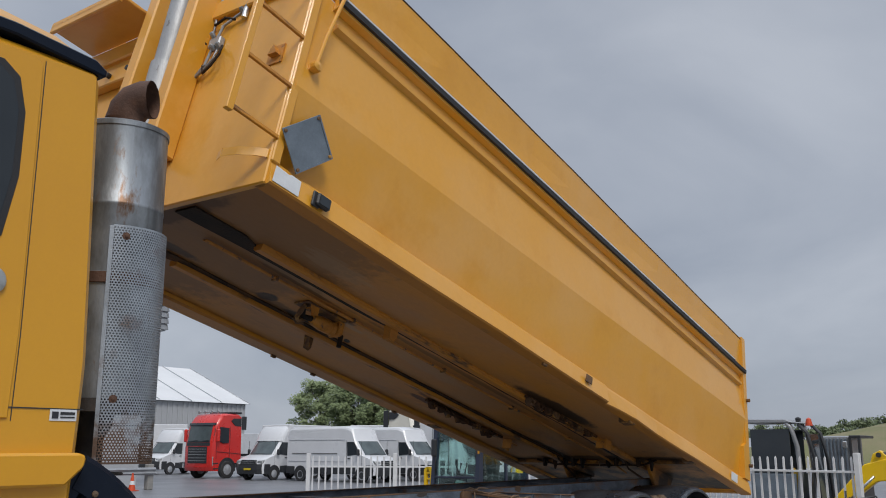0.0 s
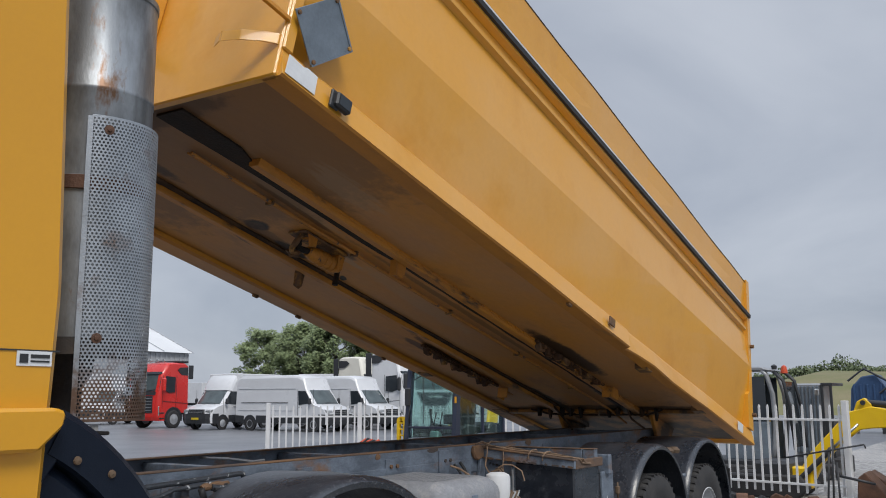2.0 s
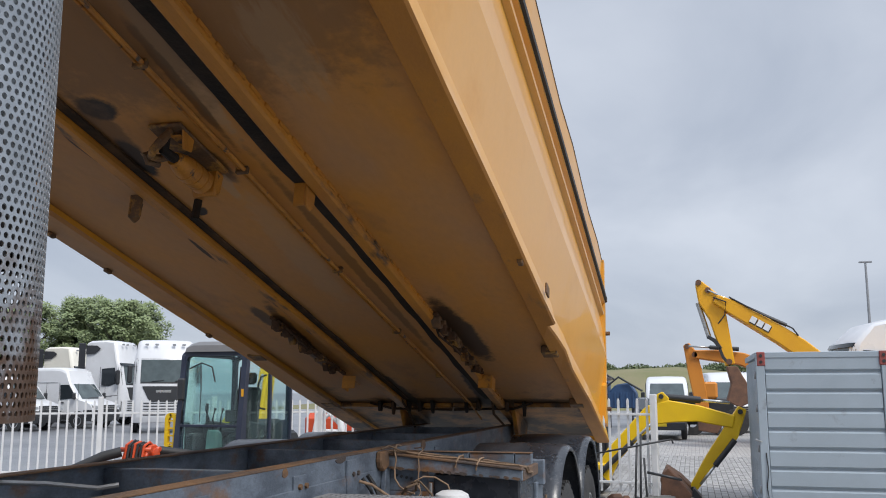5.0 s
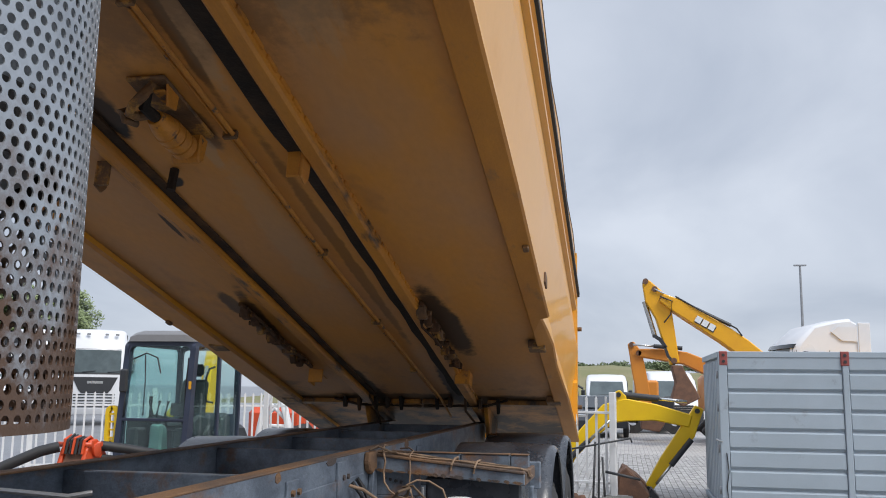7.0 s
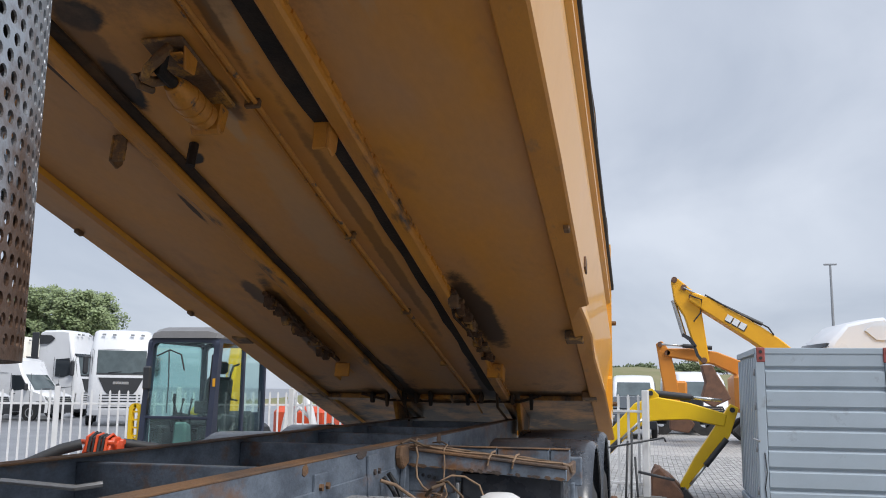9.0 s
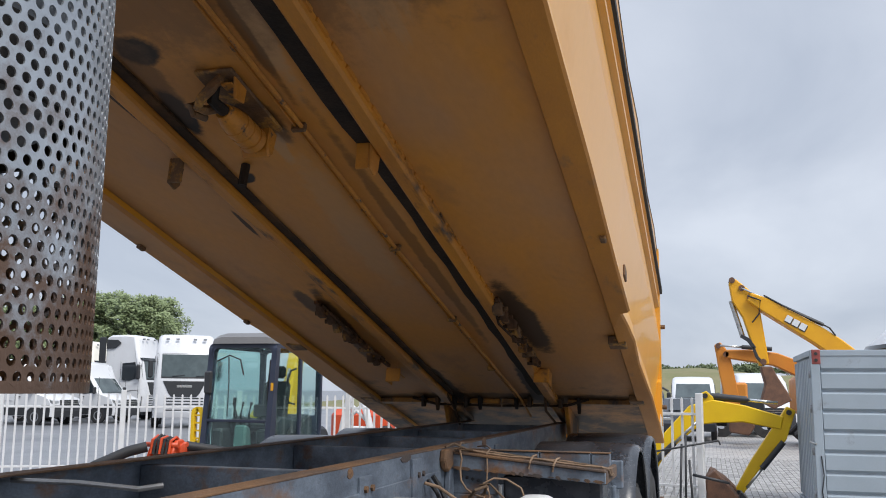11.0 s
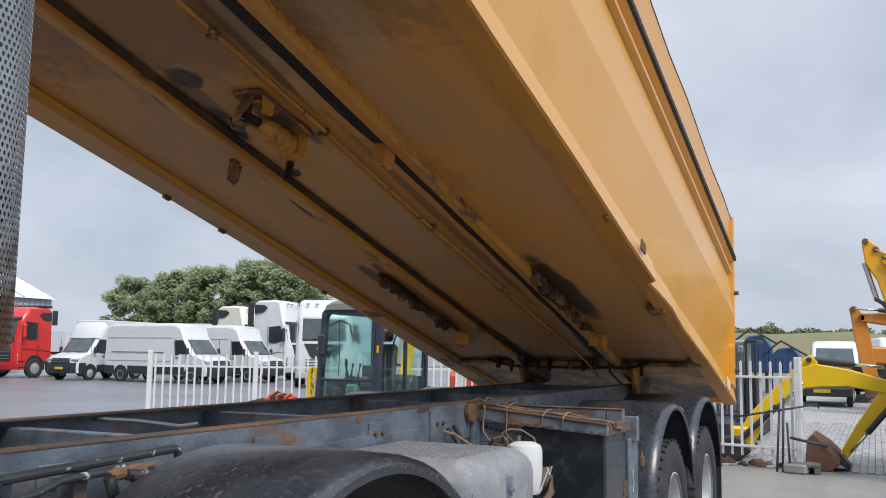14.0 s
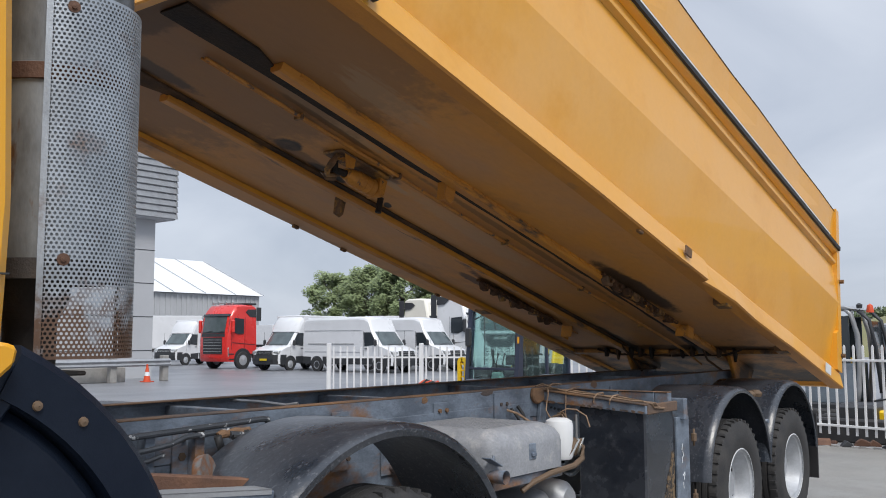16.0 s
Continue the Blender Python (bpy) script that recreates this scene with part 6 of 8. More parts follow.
bar([(CX0 + 0.02, CYB - 0.30, CZ0 + 0.56), (CX0 + 0.05, CYB - 0.29, CZ0 + 1.0), (CX0 + 0.07, CYB - 0.26, CZ0 + 1.34)], 0.009, "wiper", DARK, ex)
bar([(CX0 + 0.05, CYB - 0.10, CZ0 + 1.28), (CX0 + 0.06, CYB - 0.28, CZ0 + 1.36), (CX0 + 0.06, CYB - 0.44, CZ0 + 1.30), (CX0 + 0.05, CYB - 0.50, CZ0 + 1.10)], 0.010, "wiper_linkage", RUBBER, ex, 6)
bm = B()
prism(bm, [(CX0 + 1.0, 0.72), (CX0 + 1.8, 0.72), (CX0 + 1.85, 1.1), (CX0 + 1.3, 1.2), (CX0 + 1.05, 1.0)], "y", CYB + 0.06, CYB + 0.24, bevel=0.04)
part("side_cover", bm, LEMON, ex, "yellow side cover")
# yellow and black engine side behind the cab
bm = B()
prism(bm, [(CX2 + 0.10, 0.72), (CX2 + 0.75, 0.72), (CX2 + 0.78, 1.05), (CX2 + 0.60, 1.32), (CX2 + 0.30, 1.34), (CX2 + 0.12, 1.22)], "y", CYB + 0.10, CYB + 0.32, bevel=0.04)
cover = part("engine_cover", bm, LEMON, ex, "yellow engine cover with black louvres")
for k in range(4):
    bm = B()
    bx(bm, CX2 + 0.20 + 0.12 * k, CX2 + 0.27 + 0.12 * k, CYB + 0.085, CYB + 0.105, 0.84, 1.18, 0.006)
    part("louvre", bm, DARK, cover)
bm = B()
prism(bm, [(CX2, 0.72), (CX2 + 0.6, 0.72), (CX2 + 0.65, 0.95), (CX2 + 0.5, 1.1), (CX2, 1.12)], "y", CYA + 0.1, CYB + 0.3, bevel=0.05)
part("counterweight", bm, DARK, ex)
bm = B()
bx(bm, CX0 - 0.1, CX2 + 1.0, CYA - 0.1, CYB + 0.3, 0.55, 0.72, 0.03)
part("slew_deck", bm, DARK, ex)
for y in (CYA - 0.25, CYB + 0.15):
    bm = B()
    prism(bm, [(CX0 - 0.3, 0.30), (CX0 - 0.1, 0.02), (CX2 + 0.9, 0.02), (CX2 + 1.1, 0.30), (CX2 + 0.9, 0.55), (CX0 - 0.1, 0.55)], "y", y, y + 0.35, bevel=0.05)
    part("crawler_track", bm, TYRE, ex)
# blue-white linkage of a neighbouring machine seen through the cab glass and past it
link = thing("white_lift_arm", "white lattice lift arm standing behind the fence", "lift arm")
for pts, r in (([(18.3, 9.95, 0.0), (18.3, 9.80, 0.9), (18.3, 9.62, 1.75)], 0.07), ([(18.3, 9.15, 0.0), (18.3, 9.22, 0.9), (18.3, 9.45, 1.75)], 0.07), ([(18.3, 9.63, 1.75), (18.3, 9.44, 1.75)], 0.06),
               ([(18.3, 9.8, 0.9), (18.3, 9.22, 0.9)], 0.04), ([(18.3, 9.85, 0.5), (18.3, 9.22, 0.9)], 0.035), ([(18.3, 9.2, 0.5), (18.3, 9.8, 0.9)], 0.035), ([(18.3, 9.25, 1.0), (18.3, 9.68, 1.4)], 0.035), ([(18.3, 9.78, 1.0), (18.3, 9.34, 1.4)], 0.035)):
    bar(pts, r, "arm", FENCEW, link, 8)
dip = thing("yellow_digger_dipper", "bright yellow digger dipper arm standing behind the fence", "digger arm")
bm = B()
prism(bm, [(-0.02, 0.0), (0.34, 0.0), (0.30, 0.9), (0.52, 1.9), (0.30, 2.02), (0.02, 1.0)], "y", -0.09, 0.09, Matrix.Translation((15.9, 9.95, 0.0)) @ Matrix.Diagonal((1.3, 1.0, 1.18, 1.0)), bevel=0.02)
part("dipper_arm", bm, LEMON, dip)
bar([(15.80, 9.95, 0.40), (15.92, 9.95, 1.15), (16.15, 9.95, 2.0)], [0.05, 0.045, 0.028], "dipper_ram", CHROME, dip, 10)
wheelm = thing("orange_compact_loader", "orange compact loader with dark tyres behind the fence", "loader", Matrix.Translation((0.2, 1.95, 0)))
bm = B()
bx(bm, 18.7, 20.6, 7.2, 8.4, 0.55, 1.25, 0.12)
part("hull", bm, BRICKRED, wheelm)
for x in (18.95, 20.3):
    bm = B()
    lathe(bm, [(0.2, 0.0), (0.42, 0.02), (0.48, 0.08), (0.48, 0.28), (0.42, 0.34), (0.2, 0.36)], 24, pose(x, 7.5, 0.48, 90, 0, 0))
    part("tyre", bm, TYRE, wheelm)
    bm = B()
    lathe(bm, [(0.001, 0.1), (0.2, 0.02), (0.22, 0.04), (0.22, 0.3), (0.001, 0.3)], 18, pose(x, 7.5, 0.48, 90, 0, 0))
    part("rim", bm, LEMON, wheelm)

# red-orange swing boom foot with black hoses, beside the truck's far side
orx = thing("compact_digger_boom", "orange-red digger boom foot with black hoses", "digger")
for y0 in (8.70, 8.98):
    bm = B()
    prism(bm, [(10.25, 0.02), (11.25, 0.02), (11.22, 0.55), (11.12, 0.82), (10.98, 0.98), (10.86, 1.06), (10.74, 1.05), (10.66, 0.95), (10.58, 0.75), (10.42, 0.45)], "y", y0, y0 + 0.05, bevel=0.012)
    cheek = part("boom_cheek", bm, BRICKRED, orx, "orange-red plated boom cheek")
    for x, z, r in ((10.82, 0.94, 0.075), (10.72, 0.70, 0.06)):
        bm = B()
        lathe(bm, [(0.001, 0.0), (r, 0.0), (r, 0.03), (0.6 * r, 0.04), (0.001, 0.04)], 16, pose(x, y0 - 0.002 if y0 < 8.8 else y0 + 0.052, z, 90 if y0 < 8.8 else -90, 0, 0))
        part("pin_boss", bm, BRICKRED, cheek)
bm = B()
prism(bm, [(10.45, 0.45), (10.68, 0.90), (10.78, 1.0), (10.9, 0.98), (11.1, 0.75), (11.2, 0.3)], "y", 8.75, 8.98, bevel=0.01)
part("boom_web", bm, RUSTBROWN, orx)
rh = random.Random(3)
for k in range(7):
    y = 8.74 + 0.04 * k
    bar([(10.62 + 0.03 * rh.random(), y, 0.90), (10.66, y, 1.02 + 0.05 * rh.random()), (10.80, y + 0.02, 1.07 + 0.04 * rh.random()), (10.95, y, 0.98)], 0.016, "hydraulic_hose", BRICKRED if k % 3 == 0 else RUBBER, orx, 7)
for x in (10.70, 10.88):
    bar([(x, 8.66, 1.0), (x, 9.08, 1.0)], 0.03, "pin", BRICKRED, orx, 10)
bar([(10.62, 9.02, 0.98), (10.50, 9.18, 0.93), (10.30, 9.45, 0.78), (10.12, 9.72, 0.58), (10.0, 9.95, 0.35)], 0.06, "hose_sleeve", RUBBER, orx, 12)
bar([(10.95, 8.72, 0.98), (11.15, 8.48, 0.93), (11.5, 8.16, 0.84), (11.9, 7.9, 0.74)], 0.055, "hose_sleeve", RUBBER, orx, 12)
bar([(10.95, 8.75, 0.86), (11.2, 8.45, 0.80), (11.6, 8.1, 0.68)], 0.03, "hose", RUBBER, orx, 8)


CREAM = material("cream_white_paint", (0.70, 0.68, 0.60), 0.4, second=(0.62, 0.60, 0.53), scale=1.2, fine=0.03, bump=0)


# ---- vehicles across the yard ----
def boxy(bm, secs, smooth=False):
    loft(bm, secs, closed=True, cap=True, smooth=smooth)


def car_wheel(parent, x, y, r, w, rimmat):
    bm = B()
    lathe(bm, [(r * 0.6, 0.0), (r * 0.92, 0.01), (r, 0.05), (r, w - 0.05), (r * 0.92, w - 0.01), (r * 0.6, w)], 24, pose(x, y, r, 90, 0, 0))
    t = part("wheel", bm, TYRE, parent)
    bm = B()
    lathe(bm, [(0.001, 0.04), (r * 0.35, 0.03), (r * 0.5, -0.012), (r * 0.62, -0.008), (r * 0.62, -w + 0.01), (0.001, -w + 0.02)], 20, pose(x, y, r, 90, 0, 0) @ Matrix.Diagonal((1, 1, -1, 1)))
    part("rim", bm, rimmat, t)
    return t


def along(prof, z):
    """The x of a front outline, a row of (x, z) that climbs, at a height."""
    for (xa, za), (xb, zb) in zip(prof, prof[1:]):
        if za <= z <= zb:
            return xa + (xb - xa) * (z - za) / max(1e-6, zb - za)
    return prof[-1][0]


def side_panel(bm, pts, y, sy, depth=0.012):
    """A flat piece on a vehicle's flank, proud by its depth."""
    prism(bm, pts, "y", sy * y, sy * (y + depth))


def arch_ring(bm, x, z, y, sy, r0, r1):
    """A half ring round a wheel opening."""
    pts = [(x + r1 * math.cos(radians(a)), z + r1 * math.sin(radians(a))) for a in range(-12, 193, 12)]
    pts += [(x + r0 * math.cos(radians(a)), z + r0 * math.sin(radians(a))) for a in range(192, -13, -12)]
    prism(bm, pts, "y", sy * (y - 0.01), sy * (y + 0.016))


def make_van(at, length=6.0, high=2.7, colour=WHITE, label="white high-roof panel van parked in the yard", box=False, plate=False, group="parked vans"):
    """A panel van: x along its length with the nose at +x; with box, a box body behind a roof fairing."""
    v = thing("van", label, "van", at, group)
    w, nose = 1.0, length / 2
    roof = high if not box else 2.3
    front = [(nose - 0.03, 0.36), (nose, 0.60), (nose - 0.03, 0.92), (nose - 0.14, 1.10), (nose - 0.42, 1.22), (nose - 0.86, 1.34), (nose - 1.50, 2.10), (nose - 1.72, roof - 0.16), (nose - 2.05, roof - 0.03)]
    tail = [(nose - 2.5, roof), (-nose + 0.25, roof - 0.02), (-nose + 0.06, roof - 0.12), (-nose, roof - 0.5), (-nose, 0.42)] if not box else [(nose - 2.12, roof - 0.02), (nose - 2.15, 0.42)]
    outline = front + tail
    bm = B()
    secs = []
    for y, inset, top in ((-w, 0.20, 0.16), (-w + 0.05, 0.10, 0.07), (-w + 0.16, 0.03, 0.02), (0, 0.0, 0.0), (w - 0.16, 0.03, 0.02), (w - 0.05, 0.10, 0.07), (w, 0.20, 0.16)):
        secs.append([(x - (inset if x > nose - 1.0 else 0.35 * inset if x > 0 else 0), y * (1.0 if z < 1.5 else 1.0 - 0.05 * (z - 1.5)), z - (top if z > roof - 0.3 else 0.0)) for x, z in outline])
    loft(bm, secs, closed=True, cap=True, smooth=True)
    part("body", bm, colour, v)
    if box:
        bm = B()
        bx(bm, -nose, nose - 2.02, -1.06, 1.06, 0.78, 3.0, 0.03)
        part("box_body", bm, colour, v, "white box body")
        bm = B()
        fair = [(nose - 1.45, 2.10), (nose - 1.55, 2.34), (nose - 1.72, 2.64), (nose - 1.95, 2.88), (nose - 2.2, 3.0), (nose - 2.5, 3.03), (nose - 2.5, 2.10)]
        loft(bm, [[(x - k, y, z - 0.35 * k) for x, z in fair] for y, k in ((-1.02, 0.2), (-0.96, 0.08), (-0.8, 0.0), (0.8, 0.0), (0.96, 0.08), (1.02, 0.2))], closed=True, cap=True, smooth=True)
        part("roof_fairing", bm, colour, v, "rounded white roof fairing")
        bm = B()
        bx(bm, -nose + 0.1, nose - 2.0, -0.9, 0.9, 0.45, 0.76, 0.02)
        part("under_frame", bm, DARK, v)
    bm = B()
    loft(bm, [[(along(front, z) + 0.012 - k, y * (1.0 - 0.06 * (z - 1.4)), z) for z in (1.37, 1.62, 1.86, 2.06)] + [(along(front, z) - 0.03 - k, y * (1.0 - 0.06 * (z - 1.4)), z) for z in (2.06, 1.86, 1.62, 1.37)] for y, k in ((-0.93, 0.10), (-0.8, 0.02), (0, 0.0), (0.8, 0.02), (0.93, 0.10))], closed=True, cap=True, smooth=True)
    part("windscreen", bm, WINDSCREEN, v)
    bm = B()
    tube(bm, [(nose - 0.84, -0.5, 1.40), (nose - 0.87, -0.1, 1.43), (nose - 0.84, 0.6, 1.40)], 0.014, 5)
    part("wiper", bm, DARK, v)
    wheels = (nose - 0.98, -nose + (1.05 if not box else 1.3))
    for sy in (-1, 1):
        bm = B()
        side_panel(bm, [(nose - 1.12, 1.40), (nose - 1.98, 1.32), (nose - 2.02, 2.02), (nose - 1.56, 2.02)], w - 0.02, sy, 0.028)
        part("side_window", bm, DARKGLASS, v)
        bm = B()
        bx(bm, nose - 1.22, nose - 1.08, sy * (w + 0.03), sy * (w + 0.22), 1.34, 1.66, 0.05)
        part("mirror", bm, DARK, v)
        for xa in (nose - 1.02, nose - 2.06):
            bm = B()
            side_panel(bm, [(xa, 0.6), (xa + 0.012, 0.6), (xa + 0.012, 2.1), (xa, 2.1)], w - 0.008, sy, 0.012)
            part("door_seam", bm, DARK, v)
        bm = B()
        side_panel(bm, [(nose - 1.95, 1.18), (nose - 1.78, 1.18), (nose - 1.78, 1.22), (nose - 1.95, 1.22)], w, sy, 0.03)
        part("door_handle", bm, DARK, v)
        bm = B()
        x0 = -nose if not box else nose - 2.1
        for xa, xb in ((x0, wheels[1] - 0.44), (wheels[1] + 0.44, wheels[0] - 0.44)) if not box else ((x0, wheels[0] - 0.44),):
            side_panel(bm, [(xa, 0.40), (xb, 0.40), (xb, 0.76), (xa, 0.78)], w - 0.01, sy, 0.03)
        part("side_strip", bm, DARK, v)
        bm = B()
        prism(bm, [(nose - 0.05, 0.90), (nose - 0.10, 1.04), (nose - 0.48, 1.18), (nose - 0.52, 1.06), (nose - 0.28, 0.94)], "y", sy * 0.60, sy * (w - 0.02), bevel=0.015)
        part("headlight", bm, CHROME, v, "clear headlight")
        for xw in wheels:
            bm = B()
            arch_ring(bm, xw, 0.36, w, sy, 0.38, 0.45)
            lathe(bm, [(0.001, -0.004), (0.39, -0.004), (0.39, 0.004), (0.001, 0.004)], 20, pose(xw, sy * (w + 0.004), 0.36, 90, 0, 0))
            part("wheel_arch", bm, DARK, v)
            car_wheel(v, xw, -w + 0.20 if sy < 0 else w + 0.02, 0.35, 0.22, RIM)
        if not box:
            bm = B()
            side_panel(bm, [(-nose + 0.4, 1.42), (0.5, 1.42), (0.5, 1.45), (-nose + 0.4, 1.45)], w - 0.004, sy)
            part("door_track", bm, DARK, v)
            bm = B()
            for z in (2.12, 1.02):
                side_panel(bm, [(-nose + 0.15, z), (nose - 2.2, z), (nose - 2.2, z + 0.02), (-nose + 0.15, z + 0.02)], w - 0.012 if z < 2 else w - 0.035, sy, 0.018)
            part("body_crease", bm, RIM, v)
    bm = B()
    loft(bm, [[(nose + 0.03 - k, y, 0.34), (nose + 0.06 - k, y, 0.60), (nose + 0.03 - k, y, 0.86), (nose - 0.4 - k, y, 0.86), (nose - 0.4 - k, y, 0.34)] for y, k in ((-1.01, 0.28), (-0.92, 0.12), (-0.7, 0.02), (0.7, 0.02), (0.92, 0.12), (1.01, 0.28))], closed=True, cap=True)
    part("bumper", bm, DARK, v)
    bm = B()
    prism(bm, [(-0.62, 0.84), (0.62, 0.84), (0.5, 1.08), (-0.5, 1.08)], "x", nose - 0.2, nose + 0.014, bevel=0.01)
    part("grille", bm, DARK, v)
    for z in (0.90, 0.98):
        bm = B()
        bx(bm, nose + 0.012, nose + 0.024, -0.5, 0.5, z, z + 0.022)
        part("grille_bar", bm, CHROME, v)
    if plate:
        bm = B()
        bx(bm, nose + 0.055, nose + 0.07, -0.26, 0.26, 0.54, 0.65)
        part("number_plate", bm, NUMPLATE, v)
    return v


def make_tractor(at, colour=WHITE, high=3.75, label="white truck tractor unit parked nose-on", chassis=True, grille=DARK, trim=DARK, group="parked trucks", lamps=False, visor=True, fair=0.0):
    """A cab-over truck: nose at +x, with rounded corners, a deep windscreen, a grille panel and roof fairing."""
    v = thing("truck", label, "truck", at, group)
    w = 1.22
    front = [(1.04, 0.42), (1.12, 0.62), (1.15, 1.0), (1.15, 1.75), (1.11, 2.05), (0.92, 3.02), (0.84, 3.16), (0.62 - 0.5 * fair, high - 0.22), (0.36 - fair, high - 0.05)]
    outline = front + [(-0.05 - fair, high), (-0.95, high - 0.02), (-1.12, high - 0.12), (-1.12, 0.85), (0.55, 0.85), (0.62, 0.42)]
    bm = B()
    secs = []
    for y, inset, top in ((-w, 0.24, 0.12), (-w + 0.06, 0.11, 0.06), (-w + 0.2, 0.02, 0.02), (0, 0.0, 0.0), (w - 0.2, 0.02, 0.02), (w - 0.06, 0.11, 0.06), (w, 0.24, 0.12)):
        secs.append([(x - (inset if x > 0.5 else 0), y * (1.0 if z < 2.9 else 1.0 - 0.09 * (z - 2.9)), z - (top if z > high - 0.3 else 0)) for x, z in outline])
    loft(bm, secs, closed=True, cap=True, smooth=True)
    part("cab", bm, colour, v)

    def skin(name, za, zb, half, mat, out=0.014, wrap=0.02, n=4, label=""):
        """A piece that follows the rounded front between two heights."""
        zs = [za + (zb - za) * i / (n - 1) for i in range(n)]
        bm = B()
        loft(bm, [[(along(front, z) + out - k, y * half, z) for z in zs] + [(along(front, z) - 0.05 - k, y * half, z) for z in zs[::-1]] for y, k in ((-1.0, wrap), (-0.82, 0.2 * wrap), (0, 0.0), (0.82, 0.2 * wrap), (1.0, wrap))], closed=True, cap=True, smooth=True)
        return part(name, bm, mat, v, label)

    skin("windscreen_surround", 2.03, 3.06, 1.14, DARK, 0.006, 0.10)
    skin("windscreen", 2.10, 3.02, 1.08, WINDSCREEN, 0.014, 0.075)
    if visor:
        skin("sun_visor", 3.02, 3.15, 1.10, DARKGLASS, 0.07, 0.08, 3)
    if lamps:
        skin("logo_band", 1.84, 2.02, 0.98, grille, 0.012, 0.03, 3)
        skin("grille", 0.86, 1.80, 0.80, grille, 0.014, 0.015)
        for z in (0.98, 1.14, 1.32, 1.48, 1.64):
            skin("grille_bar", z, z + 0.035, 0.74, CHROME, 0.026, 0.015, 2)
    else:
        # black shield tapering downwards over white louvres
        bm = B()
        prism(bm, [(-0.86, 1.92), (0.86, 1.92), (0.62, 1.42), (0.50, 1.28), (-0.50, 1.28), (-0.62, 1.42)], "x", 1.05, 1.17, bevel=0.012)
        part("grille", bm, grille, v)
        bm = B()
        bx(bm, 1.165, 1.18, -0.30, 0.30, 1.66, 1.76, 0.004)
        part("badge_bar", bm, CHROME, v)
        for z in (0.72, 0.84, 0.96, 1.08, 1.20):
            skin("louvre_gap", z, z + 0.045, 0.78, DARK, 0.012, 0.012, 2)
        for y in (-0.75, -0.35, 0.35, 0.75) if not fair else ():
            bm = B()
            bx(bm, 0.70, 0.78, y - 0.07, y + 0.07, high - 0.28, high - 0.20, 0.01)
            part("roof_marker", bm, ALU, v)
    skin("bumper", 0.44, 0.66, 1.20, colour, 0.05, 0.16, 3)
    bm = B()
    for y in (-0.5, 0.45):
        tube(bm, [(along(front, 2.12) + 0.03, y, 2.12), (along(front, 2.16) + 0.03, y + 0.5, 2.17)], 0.014, 5)
    part("wiper", bm, DARK, v)
    for sy in (-1, 1):
        bm = B()
        prism(bm, [(1.02, 0.70), (1.05, 1.22), (0.92, 1.30), (0.84, 0.74)], "y", sy * 0.90, sy * (w - 0.035), bevel=0.02)
        part("headlight", bm, CHROME, v, "clear headlight")
        bm = B()
        side_panel(bm, [(0.74, 2.12), (0.30, 1.98), (-0.12, 2.02), (-0.12, 2.86), (0.58, 2.92)], w - 0.02, sy, 0.03)
        part("side_window", bm, DARKGLASS, v)
        for line in [[(xa, 1.1), (xa + 0.014, 1.1), (xa + 0.014, 2.95), (xa, 2.95)] for xa in (0.80, -0.22)] + [[(-1.05, 1.36), (0.80, 1.50), (0.80, 1.525), (-1.05, 1.385)]]:
            bm = B()
            side_panel(bm, line, w - 0.008, sy)
            part("door_seam", bm, DARK, v)
        bm = B()
        bx(bm, 0.76, 0.96, sy * (w + 0.06), sy * (w + 0.26), 2.05, 2.80, 0.06)
        bx(bm, 0.80, 0.88, sy * (w - 0.03), sy * (w + 0.07), 2.70, 2.76, 0.01)
        part("mirror", bm, colour if colour is RED else DARK, v)
        bm = B()
        arch_ring(bm, -0.05, 0.52, w, sy, 0.56, 0.66)
        lathe(bm, [(0.001, -0.008), (0.57, -0.008), (0.57, 0.008), (0.001, 0.008)], 24, pose(-0.05, sy * (w + 0.002), 0.52, 90, 0, 0))
        part("wheel_arch", bm, DARK, v)
        car_wheel(v, -0.05, -w + 0.25 if sy < 0 else w + 0.05, 0.5, 0.3, RIM)
        bm = B()
        for z in (0.52, 0.82):
            bx(bm, 0.62, 0.98, sy * (w - 0.1), sy * (w + 0.012), z, z + 0.07, 0.01)
        part("step", bm, DARK, v)
        bm = B()
        side_panel(bm, [(-1.10, high - 0.75), (-0.62, high - 0.72), (-0.30, high - 0.45), (-0.5, high - 0.30), (-1.10, high - 0.28)], w - 0.09, sy, 0.05)
        part("air_intake", bm, colour if fair else DARK, v)
        bm = B()
        bx(bm, -1.50, -1.12, sy * (w - 0.01), sy * (w - 0.06), 1.2 if not lamps else high - 0.95, high - 0.16, 0.02)
        part("side_deflector", bm, trim, v)
        if chassis:
            car_wheel(v, -3.6, -w + 0.3 if sy < 0 else w, 0.5, 0.3, RIM)
            bm = B()
            bx(bm, -2.6, -1.3, sy * 0.6, sy * 1.15, 0.5, 1.0, 0.08)
            part("fuel_tank", bm, ALU, v)
    if lamps:
        bm = B()
        tube(bm, [(0.42, -0.95, high + 0.04), (0.45, 0, high + 0.07), (0.42, 0.95, high + 0.04)], 0.025, 8)
        part("lamp_bar", bm, ALU, v)
        for y in (-0.8, -0.3, 0.3, 0.8):
            bm = B()
            lathe(bm, [(0.001, 0.0), (0.09, 0.0), (0.10, 0.04), (0.06, 0.09), (0.001, 0.10)], 14, pose(0.48, y, high + 0.08, 0, -90, 0))
            part("roof_lamp", bm, CHROME, v)
        bm = B()
        bx(bm, -1.3, -0.55, -1.0, 1.0, high - 0.02, high + 0.10, 0.03)
